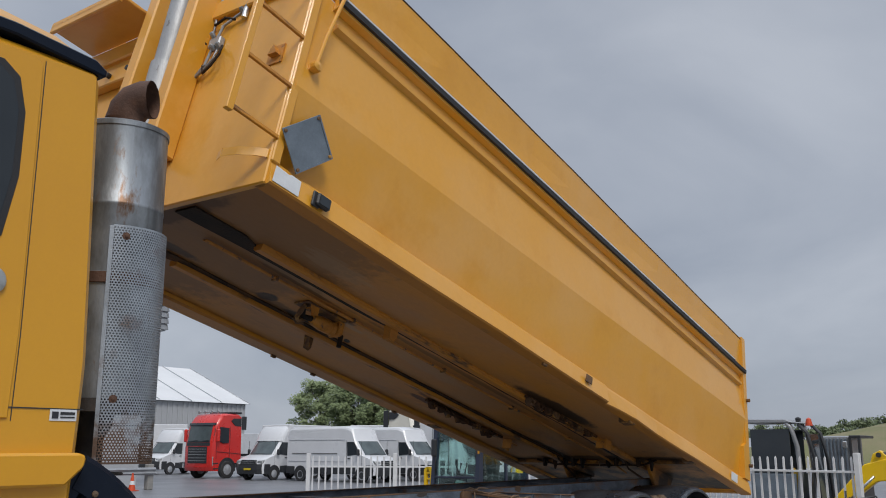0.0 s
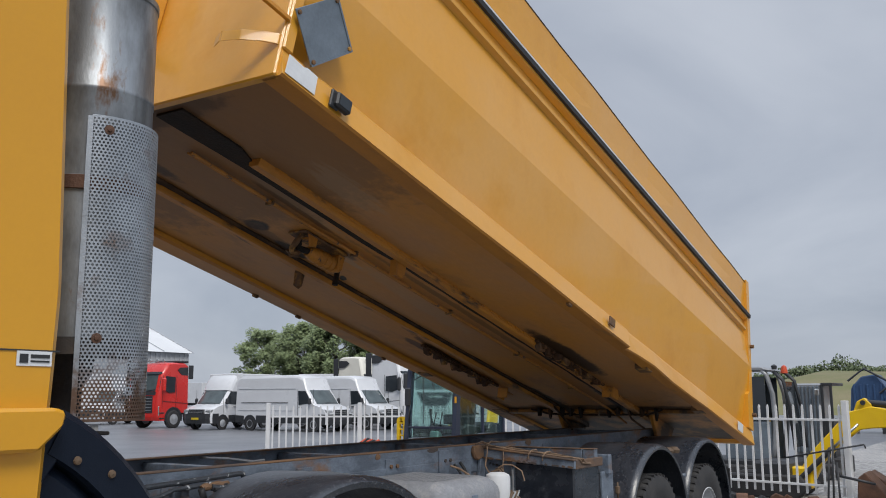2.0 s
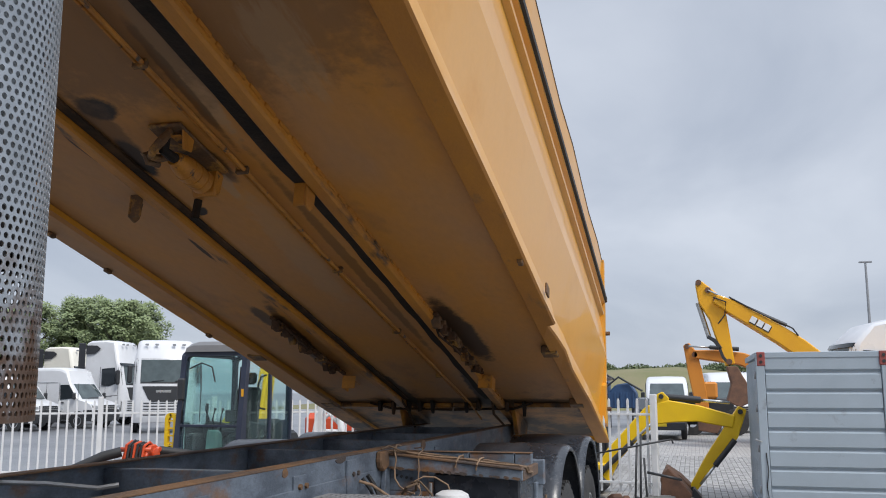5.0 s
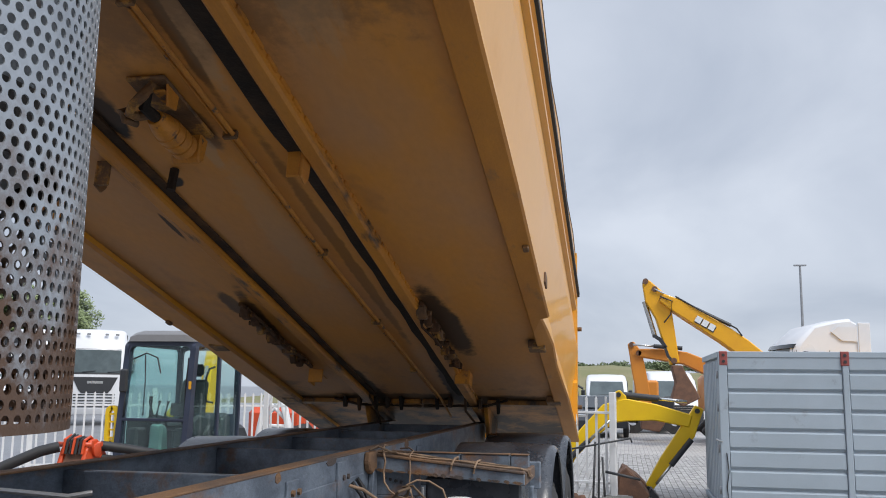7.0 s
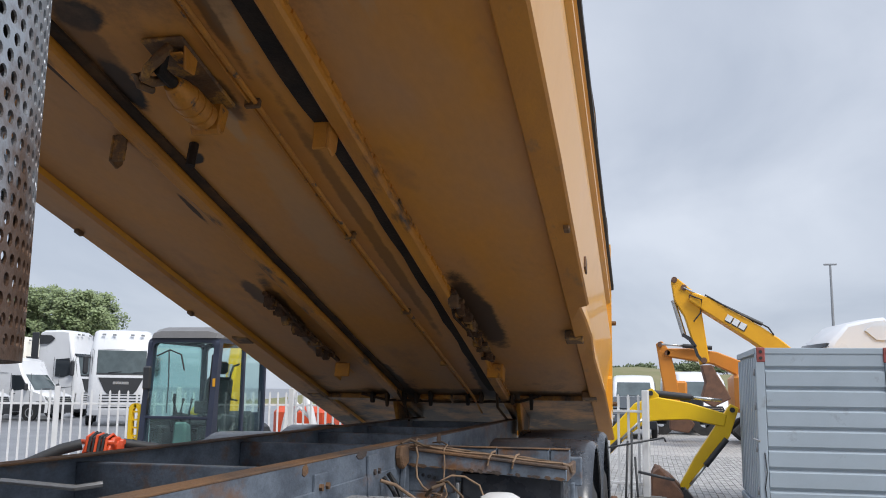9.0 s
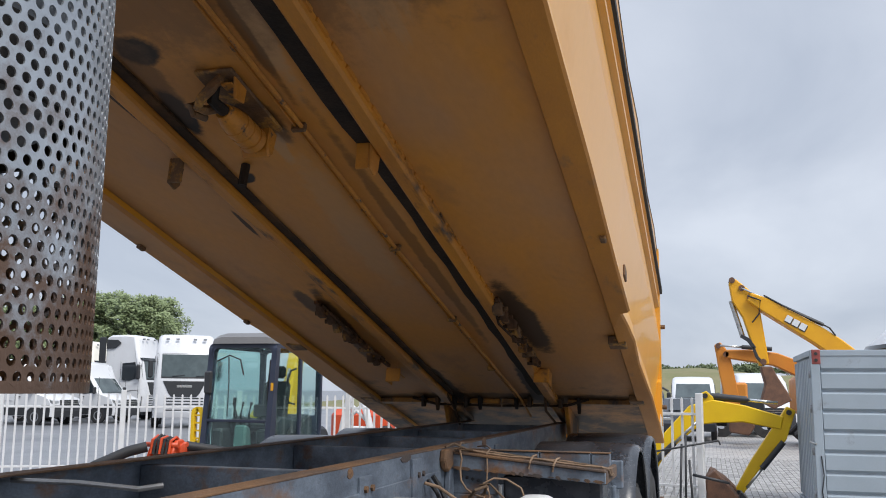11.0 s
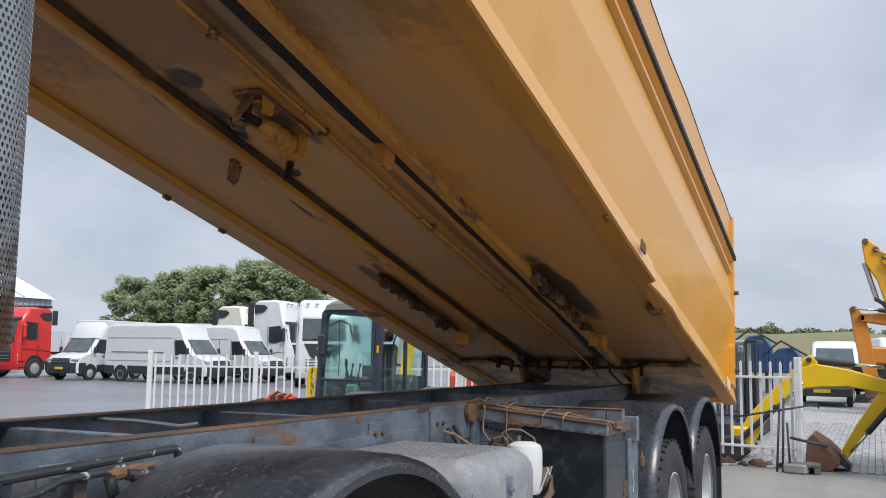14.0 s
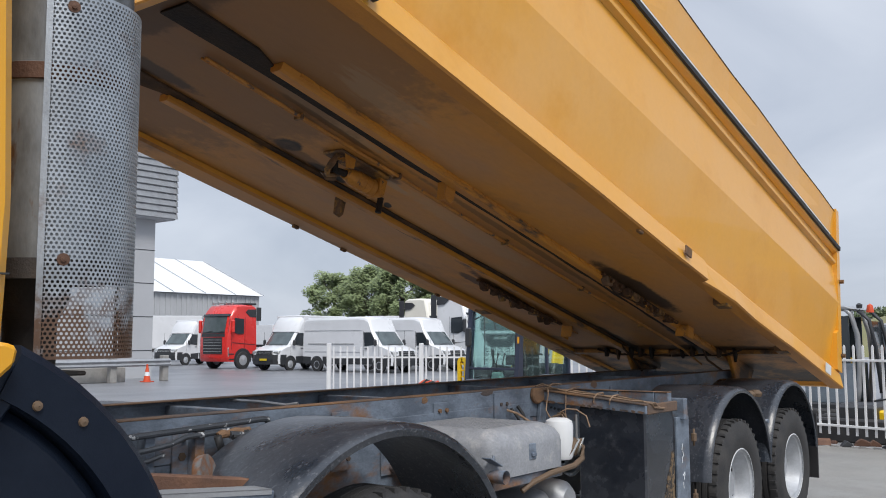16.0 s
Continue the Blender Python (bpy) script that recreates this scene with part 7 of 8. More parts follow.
        part("roof_spoiler", bm, DARK, v)
    if chassis:
        bm = B()
        bx(bm, -4.6, -1.1, -0.42, 0.42, 0.75, 1.0, 0.02)
        part("chassis", bm, DARK, v)
    return v


def heading(x, y, deg):
    return pose(x, y, 0, 0, 0, deg)


make_van(heading(35.7, 33.1, -90), 6.4, 2.85, label="long white high-roof panel van with a dark lower strip")
make_van(heading(38.9, 32.3, -90), 6.4, 2.85, label="white panel van parked beside its twin")
make_van(heading(36.55, 38.45, -177), 5.6, 2.55, label="white box van with a black nose and yellow plate", box=True, plate=True)
make_van(heading(39.7, 52.0, -172), 5.6, 2.6, label="white box van parked far back in the yard", box=True)
make_van(heading(47.5, 45.5, -60), 6.0, 2.6, label="white box van roof behind the others", box=True)
make_van(heading(53.5, 42.5, -65), 6.4, 2.7)
make_tractor(heading(35.2, 43.1, 183), RED, 3.72, "red truck tractor with a dark grille and roof lamps", grille=DARK, lamps=True)
make_tractor(heading(42.9, 31.6, -85), WHITE, 4.35, "white truck tractor with dark side deflectors")
make_tractor(heading(35.8, 24.3, -148), WHITE, 3.9, "white truck seen nose-on with a black grille panel", visor=False)
make_tractor(heading(47.2, 37.6, -85), CREAM, 4.3, "cream-white truck cab with a roof deflector in the second row")
make_tractor(heading(51.0, 33.4, -120), WHITE, 3.7, "white truck with large black mirrors")
for x, y, d, l in ((44.0, 60.5, -40, 4.6), (70.0, 85.0, -110, 9.0), (66.0, 92.0, -100, 8.0), (58.0, 46.0, -60, 10.0), (80.0, 92, -90, 9)):
    tr = thing("box_trailer", "white box trailer parked far back", "trailer", heading(x, y, d), "parked trailers")
    bm = B()
    bx(bm, -l / 2, l / 2, -1.25, 1.25, 1.0, 3.5, 0.03)
    part("box", bm, WHITE, tr)
    bm = B()
    bx(bm, -l / 2, l / 2, -0.5, 0.5, 0.7, 1.0, 0.03)
    part("frame", bm, DARK, tr)
    for sy in (-0.97, 1.25):
        car_wheel(tr, -l / 2 + 1.2, sy, 0.5, 0.28, RIM)

# ---- buildings to the far left ----
b = thing("office_block", "light grey clad building corner with a louvred upper box", "building")
bm = B()
bx(bm, 10.0, 25.1, 36.0, 52.0, 0.0, 7.2)
part("wall", bm, CLAD, b)
bm = B()
bx(bm, 9.5, 25.7, 35.4, 52.0, 7.1, 10.4)
upper = part("louvre_box", bm, CLAD, b)
for k in range(11):
    z = 7.16 + k * 0.29
    bm = B()
    prism(bm, [(35.30, z), (35.40, z + 0.03), (35.40, z + 0.27), (35.36, z + 0.24)], "x", 9.5, 25.80)
    part("louvre", bm, ALU, upper)
    bm = B()
    prism(bm, [(25.70, z), (25.80, z), (25.74, z + 0.24), (25.70, z + 0.27)], "y", 35.30, 52.0)
    part("louvre", bm, ALU, upper)
for z in (1.2, 2.7, 4.2, 5.7):
    bm = B()
    bx(bm, 10.0, 25.1, 35.988, 36.0, z, z + 0.03)
    part("panel_joint", bm, DARK, b)
rail = thing("guard_rail", "galvanised guard rail on concrete blocks by the building", "guard rail")
bm = B()
prism(bm, [(32.72, 0.62), (32.66, 0.68), (32.72, 0.76), (32.66, 0.84), (32.72, 0.92), (32.78, 0.92), (32.78, 0.62)], "x", 10.0, 23.7)
part("beam", bm, ALU, rail)
for x in (12, 15, 18, 21.0, 23.4):
    bm = B()
    bx(bm, x, x + 0.28, 32.78, 33.05, 0.0, 1.05, 0.02)
    part("post", bm, CONCRETE, rail)
bm = B()
bx(bm, 9.0, 22.0, 33.3, 33.9, 0.0, 0.6, 0.02)
solid("concrete_kerb_wall", bm, CONCRETE, "low grey concrete wall under the guard rail", "wall")
cone = thing("traffic_cone", "orange and white traffic cone by the guard rail", "cone", pose(22.45, 32.5, 0))
bm = B()
bx(bm, -0.2, 0.2, -0.2, 0.2, 0.0, 0.04, 0.01)
lathe(bm, [(0.15, 0.04), (0.11, 0.25)], 16)
lathe(bm, [(0.085, 0.40), (0.03, 0.72), (0.001, 0.72)], 16)
part("cone", bm, BRICKRED, cone)
bm = B()
lathe(bm, [(0.112, 0.25), (0.086, 0.40)], 16)
part("band", bm, TAPE, cone)
hall = thing("tent_hall", "white fabric storage hall with a grey clad wall", "hall")
bm = B()
prism(bm, [(108, 8.3), (123, 14.5), (138, 8.3)], "x", 40.0, 95.5)
hall_roof = part("roof", bm, TENT, hall, "white stretched fabric roof")
for k in range(11):
    bm = B()
    prism(bm, [(108, 8.36), (123, 14.56), (123, 14.66), (107.9, 8.42)], "x", 40.3 + k * 5.5, 40.37 + k * 5.5)
    part("roof_seam", bm, CLAD, hall_roof)
bm = B()
bx(bm, 40.6, 95.0, 108.6, 137.4, 0.0, 8.25)
hw = part("wall", bm, CLAD, hall)
for k in range(60):
    bm = B()
    bx(bm, 41.0 + k * 0.9, 41.4 + k * 0.9, 108.5, 108.6, 0.0, 8.2)
    part("cladding_rib", bm, CLAD, hw)


# ---- trees ----
def make_tree(x, y, high, spread, seed, mat=LEAF, base=0.25, leaves=5200, leaf=0.36):
    """A tapered trunk with forked limbs and a crown of many small leaf cards in uneven clumps."""
    rnd = random.Random(seed)
    t = thing("tree", "dense green broadleaf tree in a row behind the yard", "tree", pose(x, y, 0), "tree row")
    bm = B()
    tube(bm, [(0, 0, 0), (0.1, 0.05, high * 0.2), (0.0, 0.15, high * 0.55), (0.1, 0.1, high * 0.9)], [high * 0.028, high * 0.022, high * 0.012, 0.03], 8)
    for k in range(9):
        a, z = rnd.random() * 6.28, high * (0.25 + 0.5 * rnd.random())
        q = spread * (0.5 + 0.4 * rnd.random())
        tube(bm, [(0, 0.05, z), (q * 0.5 * math.cos(a), q * 0.5 * math.sin(a), z + high * 0.08), (q * math.cos(a), q * math.sin(a), z + high * 0.2)], [high * 0.009, high * 0.006, 0.02], 5)
    part("trunk", bm, BARK, t)
    clumps = []
    for k in range(150):
        a = rnd.random() * 6.28
        f = rnd.random()
        z = high * (base + (0.97 - base) * f)
        lim = spread * (0.45 + 0.75 * math.sin(math.pi * min(1, 0.18 + 0.78 * f))) * 0.8
        q = lim * math.sqrt(rnd.random())
        clumps.append((q * math.cos(a), q * math.sin(a), z, spread * rnd.uniform(0.10, 0.24)))
    vs, fs = [], []
    for k in range(leaves):
        cx, cy, cz, cr = clumps[k % len(clumps)]
        d = Vector((rnd.gauss(0, 1), rnd.gauss(0, 1), rnd.gauss(0, 1))).normalized() * cr * (0.55 + 0.5 * rnd.random())
        c = Vector((cx + d.x, cy + d.y, max(0.4, cz + 0.85 * d.z)))
        u = Vector((rnd.gauss(0, 1), rnd.gauss(0, 1), rnd.gauss(0, 1))).normalized()
        w = u.orthogonal().normalized() * leaf * rnd.uniform(0.5, 1.0)
        u = u * leaf * rnd.uniform(0.5, 1.0)
        i = len(vs)
        vs += [c - u, c - 0.2 * u + 0.5 * w, c + u, c - 0.2 * u - 0.5 * w]
        fs.append((i, i + 1, i + 2, i + 3))
    me = bpy.data.meshes.new("crown")
    me.from_pydata([tuple(v) for v in vs], [], fs)
    me.materials.append(mat)
    cr = new("crown", me)
    cr.parent = t
    return t


for i, (x, y, h) in enumerate(((96, 93.5, 12.0), (97, 87, 13.0), (96, 80.5, 13.3), (97, 74, 14.2), (96, 68, 13.6), (101, 90, 12.5), (102, 78, 13.5), (101, 70, 13.8))):
    make_tree(x, y, h * 0.93, 5.0, 100 + i, leaves=19000, leaf=0.27)
for i, (x, y, h) in enumerate(((118, 118, 6), (112, 108, 5), (125, 128, 6))):
    make_tree(x, y, h, 4.5, 140 + i, LEAFDARK, leaves=1800, leaf=0.4)
rb = random.Random(31)


def make_bush(x, y, z, wide, high, seed):
    """A low ragged bush of several leaf clumps on short stems."""
    r = random.Random(seed)
    t = thing("bush", "dark green ragged bush on the grass bank", "bush", pose(x, y, z), "bushes on the bank")
    bm = B()
    vs, fs = [], []
    for c in range(9):
        cy, cx = r.uniform(-wide, wide), r.uniform(-0.8, 0.8)
        top = high * r.uniform(0.45, 1.0) * (1 - 0.45 * abs(cy) / wide)
        tube(bm, [(cx * 0.4, cy * 0.6, -0.4), (cx, cy, top * 0.7)], [0.06, 0.02], 5)
        for k in range(150):
            d = Vector((r.gauss(0, 0.5), r.gauss(0, 0.62), 0))
            p = Vector((cx + d.x, cy + d.y, top * (1 - min(0.95, 0.5 * d.length ** 2)) * (0.25 + 0.8 * r.random())))
            u = Vector((r.gauss(0, 1), r.gauss(0, 1), r.gauss(0, 1))).normalized()
            w = u.orthogonal().normalized() * 0.22 * r.uniform(0.5, 1.0)
            u = u * 0.24 * r.uniform(0.5, 1.0)
            i = len(vs)
            vs += [p - u, p + 0.6 * w, p + u, p - 0.6 * w]
            fs.append((i, i + 1, i + 2, i + 3))
    part("stems", bm, BARK, t)
    me = bpy.data.meshes.new("leaves")
    me.from_pydata([tuple(v) for v in vs], [], fs)
    me.materials.append(LEAFDARK)
    new("leaves", me).parent = t
    return t


yb = -26.0
k = 0
while yb < 42:
    make_bush(112 + rb.uniform(-1, 2), yb, 3.95 if yb < 25 else 3.0, rb.uniform(1.6, 3.2), rb.uniform(0.9, 2.7), 300 + k)
    yb += rb.uniform(2.2, 5.0)
    k += 1


# ---- machines and boxes on the other side of the yard ----
def limb(parent, name, line, widths, x0, x1, mat, label="", bevel=0.03):
    """A plated arm: a centre line in (y, z) with a width at each point, drawn out from x0 to x1."""
    n = len(line)
    left, right = [], []
    for i, p in enumerate(line):
        a, b = line[max(i - 1, 0)], line[min(i + 1, n - 1)]
        d = math.hypot(b[0] - a[0], b[1] - a[1])
        nx, nz = -(b[1] - a[1]) / d, (b[0] - a[0]) / d
        left.append((p[0] + nx * widths[i] / 2, p[1] + nz * widths[i] / 2))
        right.append((p[0] - nx * widths[i] / 2, p[1] - nz * widths[i] / 2))
    bm = B()
    prism(bm, left + right[::-1], "x", x0, x1, bevel=bevel)
    return part(name, bm, mat, parent, label)


def ram(parent, x, a, b, r=0.06, name="ram"):
    """A hydraulic cylinder between two points in (y, z)."""
    m = (a[0] + 0.58 * (b[0] - a[0]), a[1] + 0.58 * (b[1] - a[1]))
    bm = B()
    tube(bm, [(x, a[0], a[1]), (x, m[0], m[1])], r, 12)
    barrel = part(name, bm, DARK, parent)
    bm = B()
    tube(bm, [(x, m[0], m[1]), (x, b[0], b[1])], r * 0.5, 10)
    part("rod", bm, CHROME, barrel)
    return barrel


def pin(parent, x0, x1, y, z, r=0.09, mat=RUSTBROWN):
    bm = B()
    tube(bm, [(x0, y, z), (x1, y, z)], r, 12)
    return part("pin", bm, mat, parent)


# grey storage container with ribbed walls
box = thing("storage_container", "light blue-grey steel storage container with ribbed walls", "container")
X0, YC, X1, YE, ZT = 14.4, 1.55, 16.9, -6.5, 2.2
bm = B()
bx(bm, X0 + 0.04, X1, YE, YC - 0.04, 0.06, ZT - 0.04)
shell = part("wall", bm, GREYBOX, box)
for k in range(8):
    z = 0.12 + k * 0.262
    bm = B()
    prism(bm, [(X0 + 0.04, z), (X0 + 0.004, z + 0.03), (X0 + 0.004, z + 0.215), (X0 + 0.04, z + 0.245)], "y", -0.04, YC - 0.12)
    part("side_rib", bm, GREYBOX, box)
    bm = B()
    prism(bm, [(X0 + 0.04, z), (X0 + 0.004, z + 0.03), (X0 + 0.004, z + 0.215), (X0 + 0.04, z + 0.245)], "y", YE, -0.14)
    part("side_rib", bm, GREYBOX, box)
for k in range(10):
    x = X0 + 0.16 + k * 0.235
    bm = B()
    prism(bm, [(x, YC - 0.04), (x + 0.03, YC + 0.002), (x + 0.13, YC + 0.002), (x + 0.16, YC - 0.04)], "z", 0.16, ZT - 0.1)
    part("end_rib", bm, GREYBOX, box)
for y0, y1 in ((YC - 0.11, YC + 0.006), (-0.13, -0.05)):
    bm = B()
    bx(bm, X0 - 0.012, X0 + 0.10, y0, y1, 0.03, ZT, 0.008)
    part("post", bm, GREYBOX, box)
    bm = B()
    bx(bm, X0 - 0.02, X0 + 0.10, y0 - 0.01, y0 + 0.10, ZT - 0.17, ZT + 0.025, 0.01)
    casting = part("corner_casting", bm, CASTRED, box, "dull red corner casting")
    for z in (ZT - 0.03, ZT - 0.115):
        bm = B()
        lathe(bm, [(0.001, 0.0), (0.022, 0.0), (0.022, 0.006), (0.001, 0.006)], 12, pose(X0 - 0.021, y0 + 0.045, z, 0, -90, 0))
        part("casting_hole", bm, DARK, casting)
for z in (0.04, ZT - 0.06):
    bm = B()
    bx(bm, X0 - 0.006, X0 + 0.08, YE, YC, z, z + 0.08, 0.006)
    part("side_beam", bm, GREYBOX, box)
    bm = B()
    bx(bm, X0, X1, YC - 0.07, YC + 0.012, z, z + 0.08, 0.006)
    part("end_beam", bm, GREYBOX, box)
bm = B()
bx(bm, X0 + 0.02, X1, YE, YC - 0.02, ZT - 0.035, ZT - 0.005, 0.004)
part("roof", bm, ALU, box)
bm = B()
tube(bm, [(X0 + 0.2, YC + 0.03, 1.02), (X0 + 0.06, YC + 0.05, 1.02), (X0 - 0.03, YC - 0.02, 1.0)], 0.012, 8)
part("latch", bm, CHROME, box)
bm = B()
tube(bm, [(X0 - 0.02, YC - 0.07, 0.85), (X0 - 0.03, YC - 0.09, 0.6), (X0 - 0.02, YC - 0.06, 0.4), (X0 - 0.025, YC - 0.08, 0.2)], 0.007, 6)
part("chain", bm, DARK, box)
for z in (0.35, 0.9, 1.45, 1.9):
    bm = B()
    tube(bm, [(X0 + 0.06, YC + 0.014, z - 0.05), (X0 + 0.06, YC + 0.014, z + 0.05)], 0.016, 8)
    part("hinge", bm, ALU, box)

# amber crawler excavator, its arm folded over
xa = thing("crawler_excavator", "amber-yellow crawler excavator with a folded boom and rusty bucket", "excavator", group="excavators in the yard")
bar([(30.0, 2.16, 4.38), (30.0, 1.86, 3.28)], 0.075, "bucket_ram", CHROME, xa, 12)
limb(xa, "stick", [(2.12, 4.98), (1.86, 4.50), (1.60, 3.95), (1.45, 3.2), (1.30, 2.46)], [0.22, 0.62, 0.52, 0.40, 0.28], 29.75, 30.25, AMBER)
limb(xa, "boom", [(1.66, 4.47), (1.2, 4.22), (0.42, 3.72), (-0.2, 3.32), (-0.66, 2.98), (-1.1, 2.58), (-1.6, 2.0)], [0.26, 0.42, 0.47, 0.50, 0.52, 0.56, 0.60], 29.6, 30.4, AMBER)
ram(xa, 29.7, (-0.35, 3.62), (1.86, 4.74), 0.055, "stick_ram")
bm = B()
tube(bm, [(29.62, 1.25, 4.50), (29.58, 0.69, 4.16), (29.58, 0.45, 4.02), (29.58, 0.17, 3.86), (29.58, -0.25, 3.66), (29.58, -0.5, 3.52), (29.6, -0.65, 3.30)], 0.024, 8)
part("hose", bm, RUBBER, xa)
bm = B()
tube(bm, [(29.6, 1.70, 4.50), (29.55, 1.35, 4.35), (29.55, 1.4, 3.95), (29.6, 1.6, 3.7)], 0.022, 8)
part("hose", bm, RUBBER, xa)
mk = Matrix.Translation((29.585, 0.42, 3.68)) @ Matrix.Rotation(radians(31), 4, "X")
for k in range(3):
    bm = B()
    bx(bm, -0.006, 0.006, -0.36 + 0.22 * k, -0.17 + 0.22 * k, -0.12, 0.08, 0.002, m=mk)
    block = part("marking_shadow", bm, DARK, xa, "black edge of a brand mark")
    bm = B()
    bx(bm, -0.016, -0.008, -0.33 + 0.22 * k, -0.15 + 0.22 * k, -0.09, 0.10, 0.002, m=mk)
    part("marking_block", bm, TAPE, block, "white block of a brand mark")
for y, z in ((2.12, 4.98), (1.62, 4.44), (1.85, 4.74), (1.33, 2.56)):
    pin(xa, 29.7, 30.3, y, z)
limb(xa, "link", [(1.93, 3.33), (1.72, 3.20), (1.55, 2.95)], [0.10, 0.12, 0.10], 29.72, 29.8, DARK, bevel=0.01)
limb(xa, "link", [(1.60, 3.0), (1.50, 2.70), (1.30, 2.46)], [0.08, 0.09, 0.08], 29.72, 29.8, DARK, bevel=0.01)
bm = B()
prism(bm, [(1.42, 2.42), (1.10, 2.42), (0.98, 2.15), (0.72, 1.70), (0.60, 1.45), (1.10, 1.20), (1.45, 1.40), (1.30, 1.9)], "x", 29.55, 30.45, bevel=0.03)
part("bucket", bm, RUSTBROWN, xa, "rusty brown digging bucket")
bm = B()
bx(bm, 29.0, 31.9, -5.0, -1.5, 1.1, 2.3, 0.12)
part("upper_body", bm, AMBER, xa)
for x in (28.9, 31.2):
    bm = B()
    prism(bm, [(-5.2, 0.45), (-4.8, 0.03), (-1.4, 0.03), (-1.0, 0.45), (-1.4, 0.85), (-4.8, 0.85)], "x", x, x + 0.6, bevel=0.05)
    part("crawler_track", bm, TYRE, xa)

xb = thing("crawler_excavator", "orange crawler excavator with its arm bent down", "excavator", group="excavators in the yard")
limb(xb, "stick", [(2.58, 3.26), (2.42, 2.9), (2.34, 2.4), (2.22, 1.72), (2.1, 1.0)], [0.22, 0.42, 0.46, 0.46, 0.40], 32.8, 33.3, ORANGE)
limb(xb, "boom", [(2.35, 2.92), (1.6, 2.86), (0.8, 2.74), (-0.2, 2.3)], [0.26, 0.38, 0.42, 0.5], 32.7, 33.4, ORANGE)
ram(xb, 32.6, (0.9, 3.06), (2.5, 3.18), 0.07, "stick_ram")
for y, z in ((2.55, 3.18), (2.32, 2.9)):
    pin(xb, 32.7, 33.4, y, z)
bm = B()
prism(bm, [(2.3, 1.0), (1.9, 1.1), (1.5, 0.6), (1.7, 0.3), (2.3, 0.4)], "x", 32.6, 33.5, bevel=0.03)
part("bucket", bm, RUSTBROWN, xb)
bm = B()
bx(bm, 31.9, 34.6, -2.9, 0.3, 1.0, 2.2, 0.12)
part("upper_body", bm, ORANGE, xb)
for x in (31.9, 34.0):
    bm = B()
    prism(bm, [(-2.8, 0.4), (-2.5, 0.03), (0.0, 0.03), (0.4, 0.4), (0.0, 0.8), (-2.5, 0.8)], "x", x, x + 0.55, bevel=0.05)
    part("crawler_track", bm, TYRE, xb)
rd = thing("red_machine", "orange machine hood standing behind the excavators", "machine")
bm = B()
bx(bm, 38.0, 40.0, 1.5, 2.4, 1.4, 2.05, 0.08)
part("hood", bm, ORANGE, rd)
bm = B()
bx(bm, 38.2, 39.8, 0.9, 2.8, 0.4, 1.4, 0.05)
part("frame", bm, DARK, rd)
for y in (0.9, 2.5):
    bm = B()
    lathe(bm, [(0.2, 0.0), (0.45, 0.02), (0.5, 0.08), (0.5, 0.3), (0.2, 0.32)], 18, pose(38.1, y, 0.5, 0, -90, 0))
    part("tyre", bm, TYRE, rd)

# white lorry behind the container, of which the roof shows; and one more behind
lorry = make_tractor(heading(32.4, -3.0, 100), WHITE, 3.98, "white lorry with a tall rounded roof fairing", fair=0.9, trim=WHITE)
make_van(heading(42.6, 1.0, -170), 5.2, 2.5, label="small white van between the machines")
make_van(heading(48.2, 3.7, -178), 5.6, 2.42, label="white van standing behind the yellow boom")
bm = B()
tube(bm, [(56.7, -7.35, 0.0), (56.7, -7.35, 4.0), (56.7, -7.35, 8.9)], [0.11, 0.085, 0.06], 12)
lampp = thing("lamp_post", "tall thin grey lamp post with a short double arm", "lamp post")
part("pole", bm, ALU, lampp)
bm = B()
bx(bm, 56.62, 56.78, -7.70, -7.0, 8.90, 9.0, 0.02)
part("lamp_head", bm, ALU, lampp)

# yellow mini excavator whose bent boom reaches over the fence line
mini = thing("mini_excavator", "bright yellow mini excavator with a bent boom", "excavator")
limb(mini, "boom", [(3.92, 0.30), (3.72, 0.66), (3.40, 1.0), (3.08, 1.30), (2.80, 1.36), (2.35, 1.33), (1.80, 1.20)], [0.28, 0.26, 0.26, 0.34, 0.36, 0.26, 0.20], 16.4, 16.62, LEMON, "bright yellow bent boom", 0.015)
bm = B()
prism(bm, [(3.10, 1.40), (3.02, 1.62), (2.90, 1.68), (2.80, 1.58), (2.78, 1.44)], "x", 16.42, 16.6, bevel=0.01)
part("ram_lug", bm, LEMON, mini)
ram(mini, 16.5, (2.92, 1.60), (1.85, 1.50), 0.055, "stick_ram")
limb(mini, "stick", [(1.66, 1.42), (1.86, 1.02), (2.20, 0.56), (2.50, 0.10)], [0.14, 0.26, 0.20, 0.12], 16.42, 16.6, LEMON, "", 0.012)
ram(mini, 16.36, (1.80, 0.92), (2.36, 0.22), 0.045, "bucket_ram")
ram(mini, 16.3, (3.95, 0.35), (3.0, 1.25), 0.045, "boom_ram")
bm = B()
prism(bm, [(2.55, 0.06), (2.50, 0.20), (2.66, 0.36), (2.88, 0.50), (2.98, 0.30), (2.92, 0.03), (2.75, 0.02)], "x", 16.2, 16.8, bevel=0.015)
part("bucket", bm, RUSTBROWN, mini, "rusty brown bucket resting on the paving")
for y, z in ((3.90, 0.34), (1.70, 1.36), (2.48, 0.14), (2.92, 1.60)):
    pin(mini, 16.36, 16.66, y, z, 0.04, DARK)
bm = B()
bx(bm, 16.35, 16.67, 3.78, 4.15, 0.16, 0.52, 0.03)
part("swing_post", bm, LEMON, mini)
bm = B()
bx(bm, 16.1, 16.9, 4.1, 4.7, 0.30, 0.62, 0.05)
part("slew_deck", bm, DARK, mini)
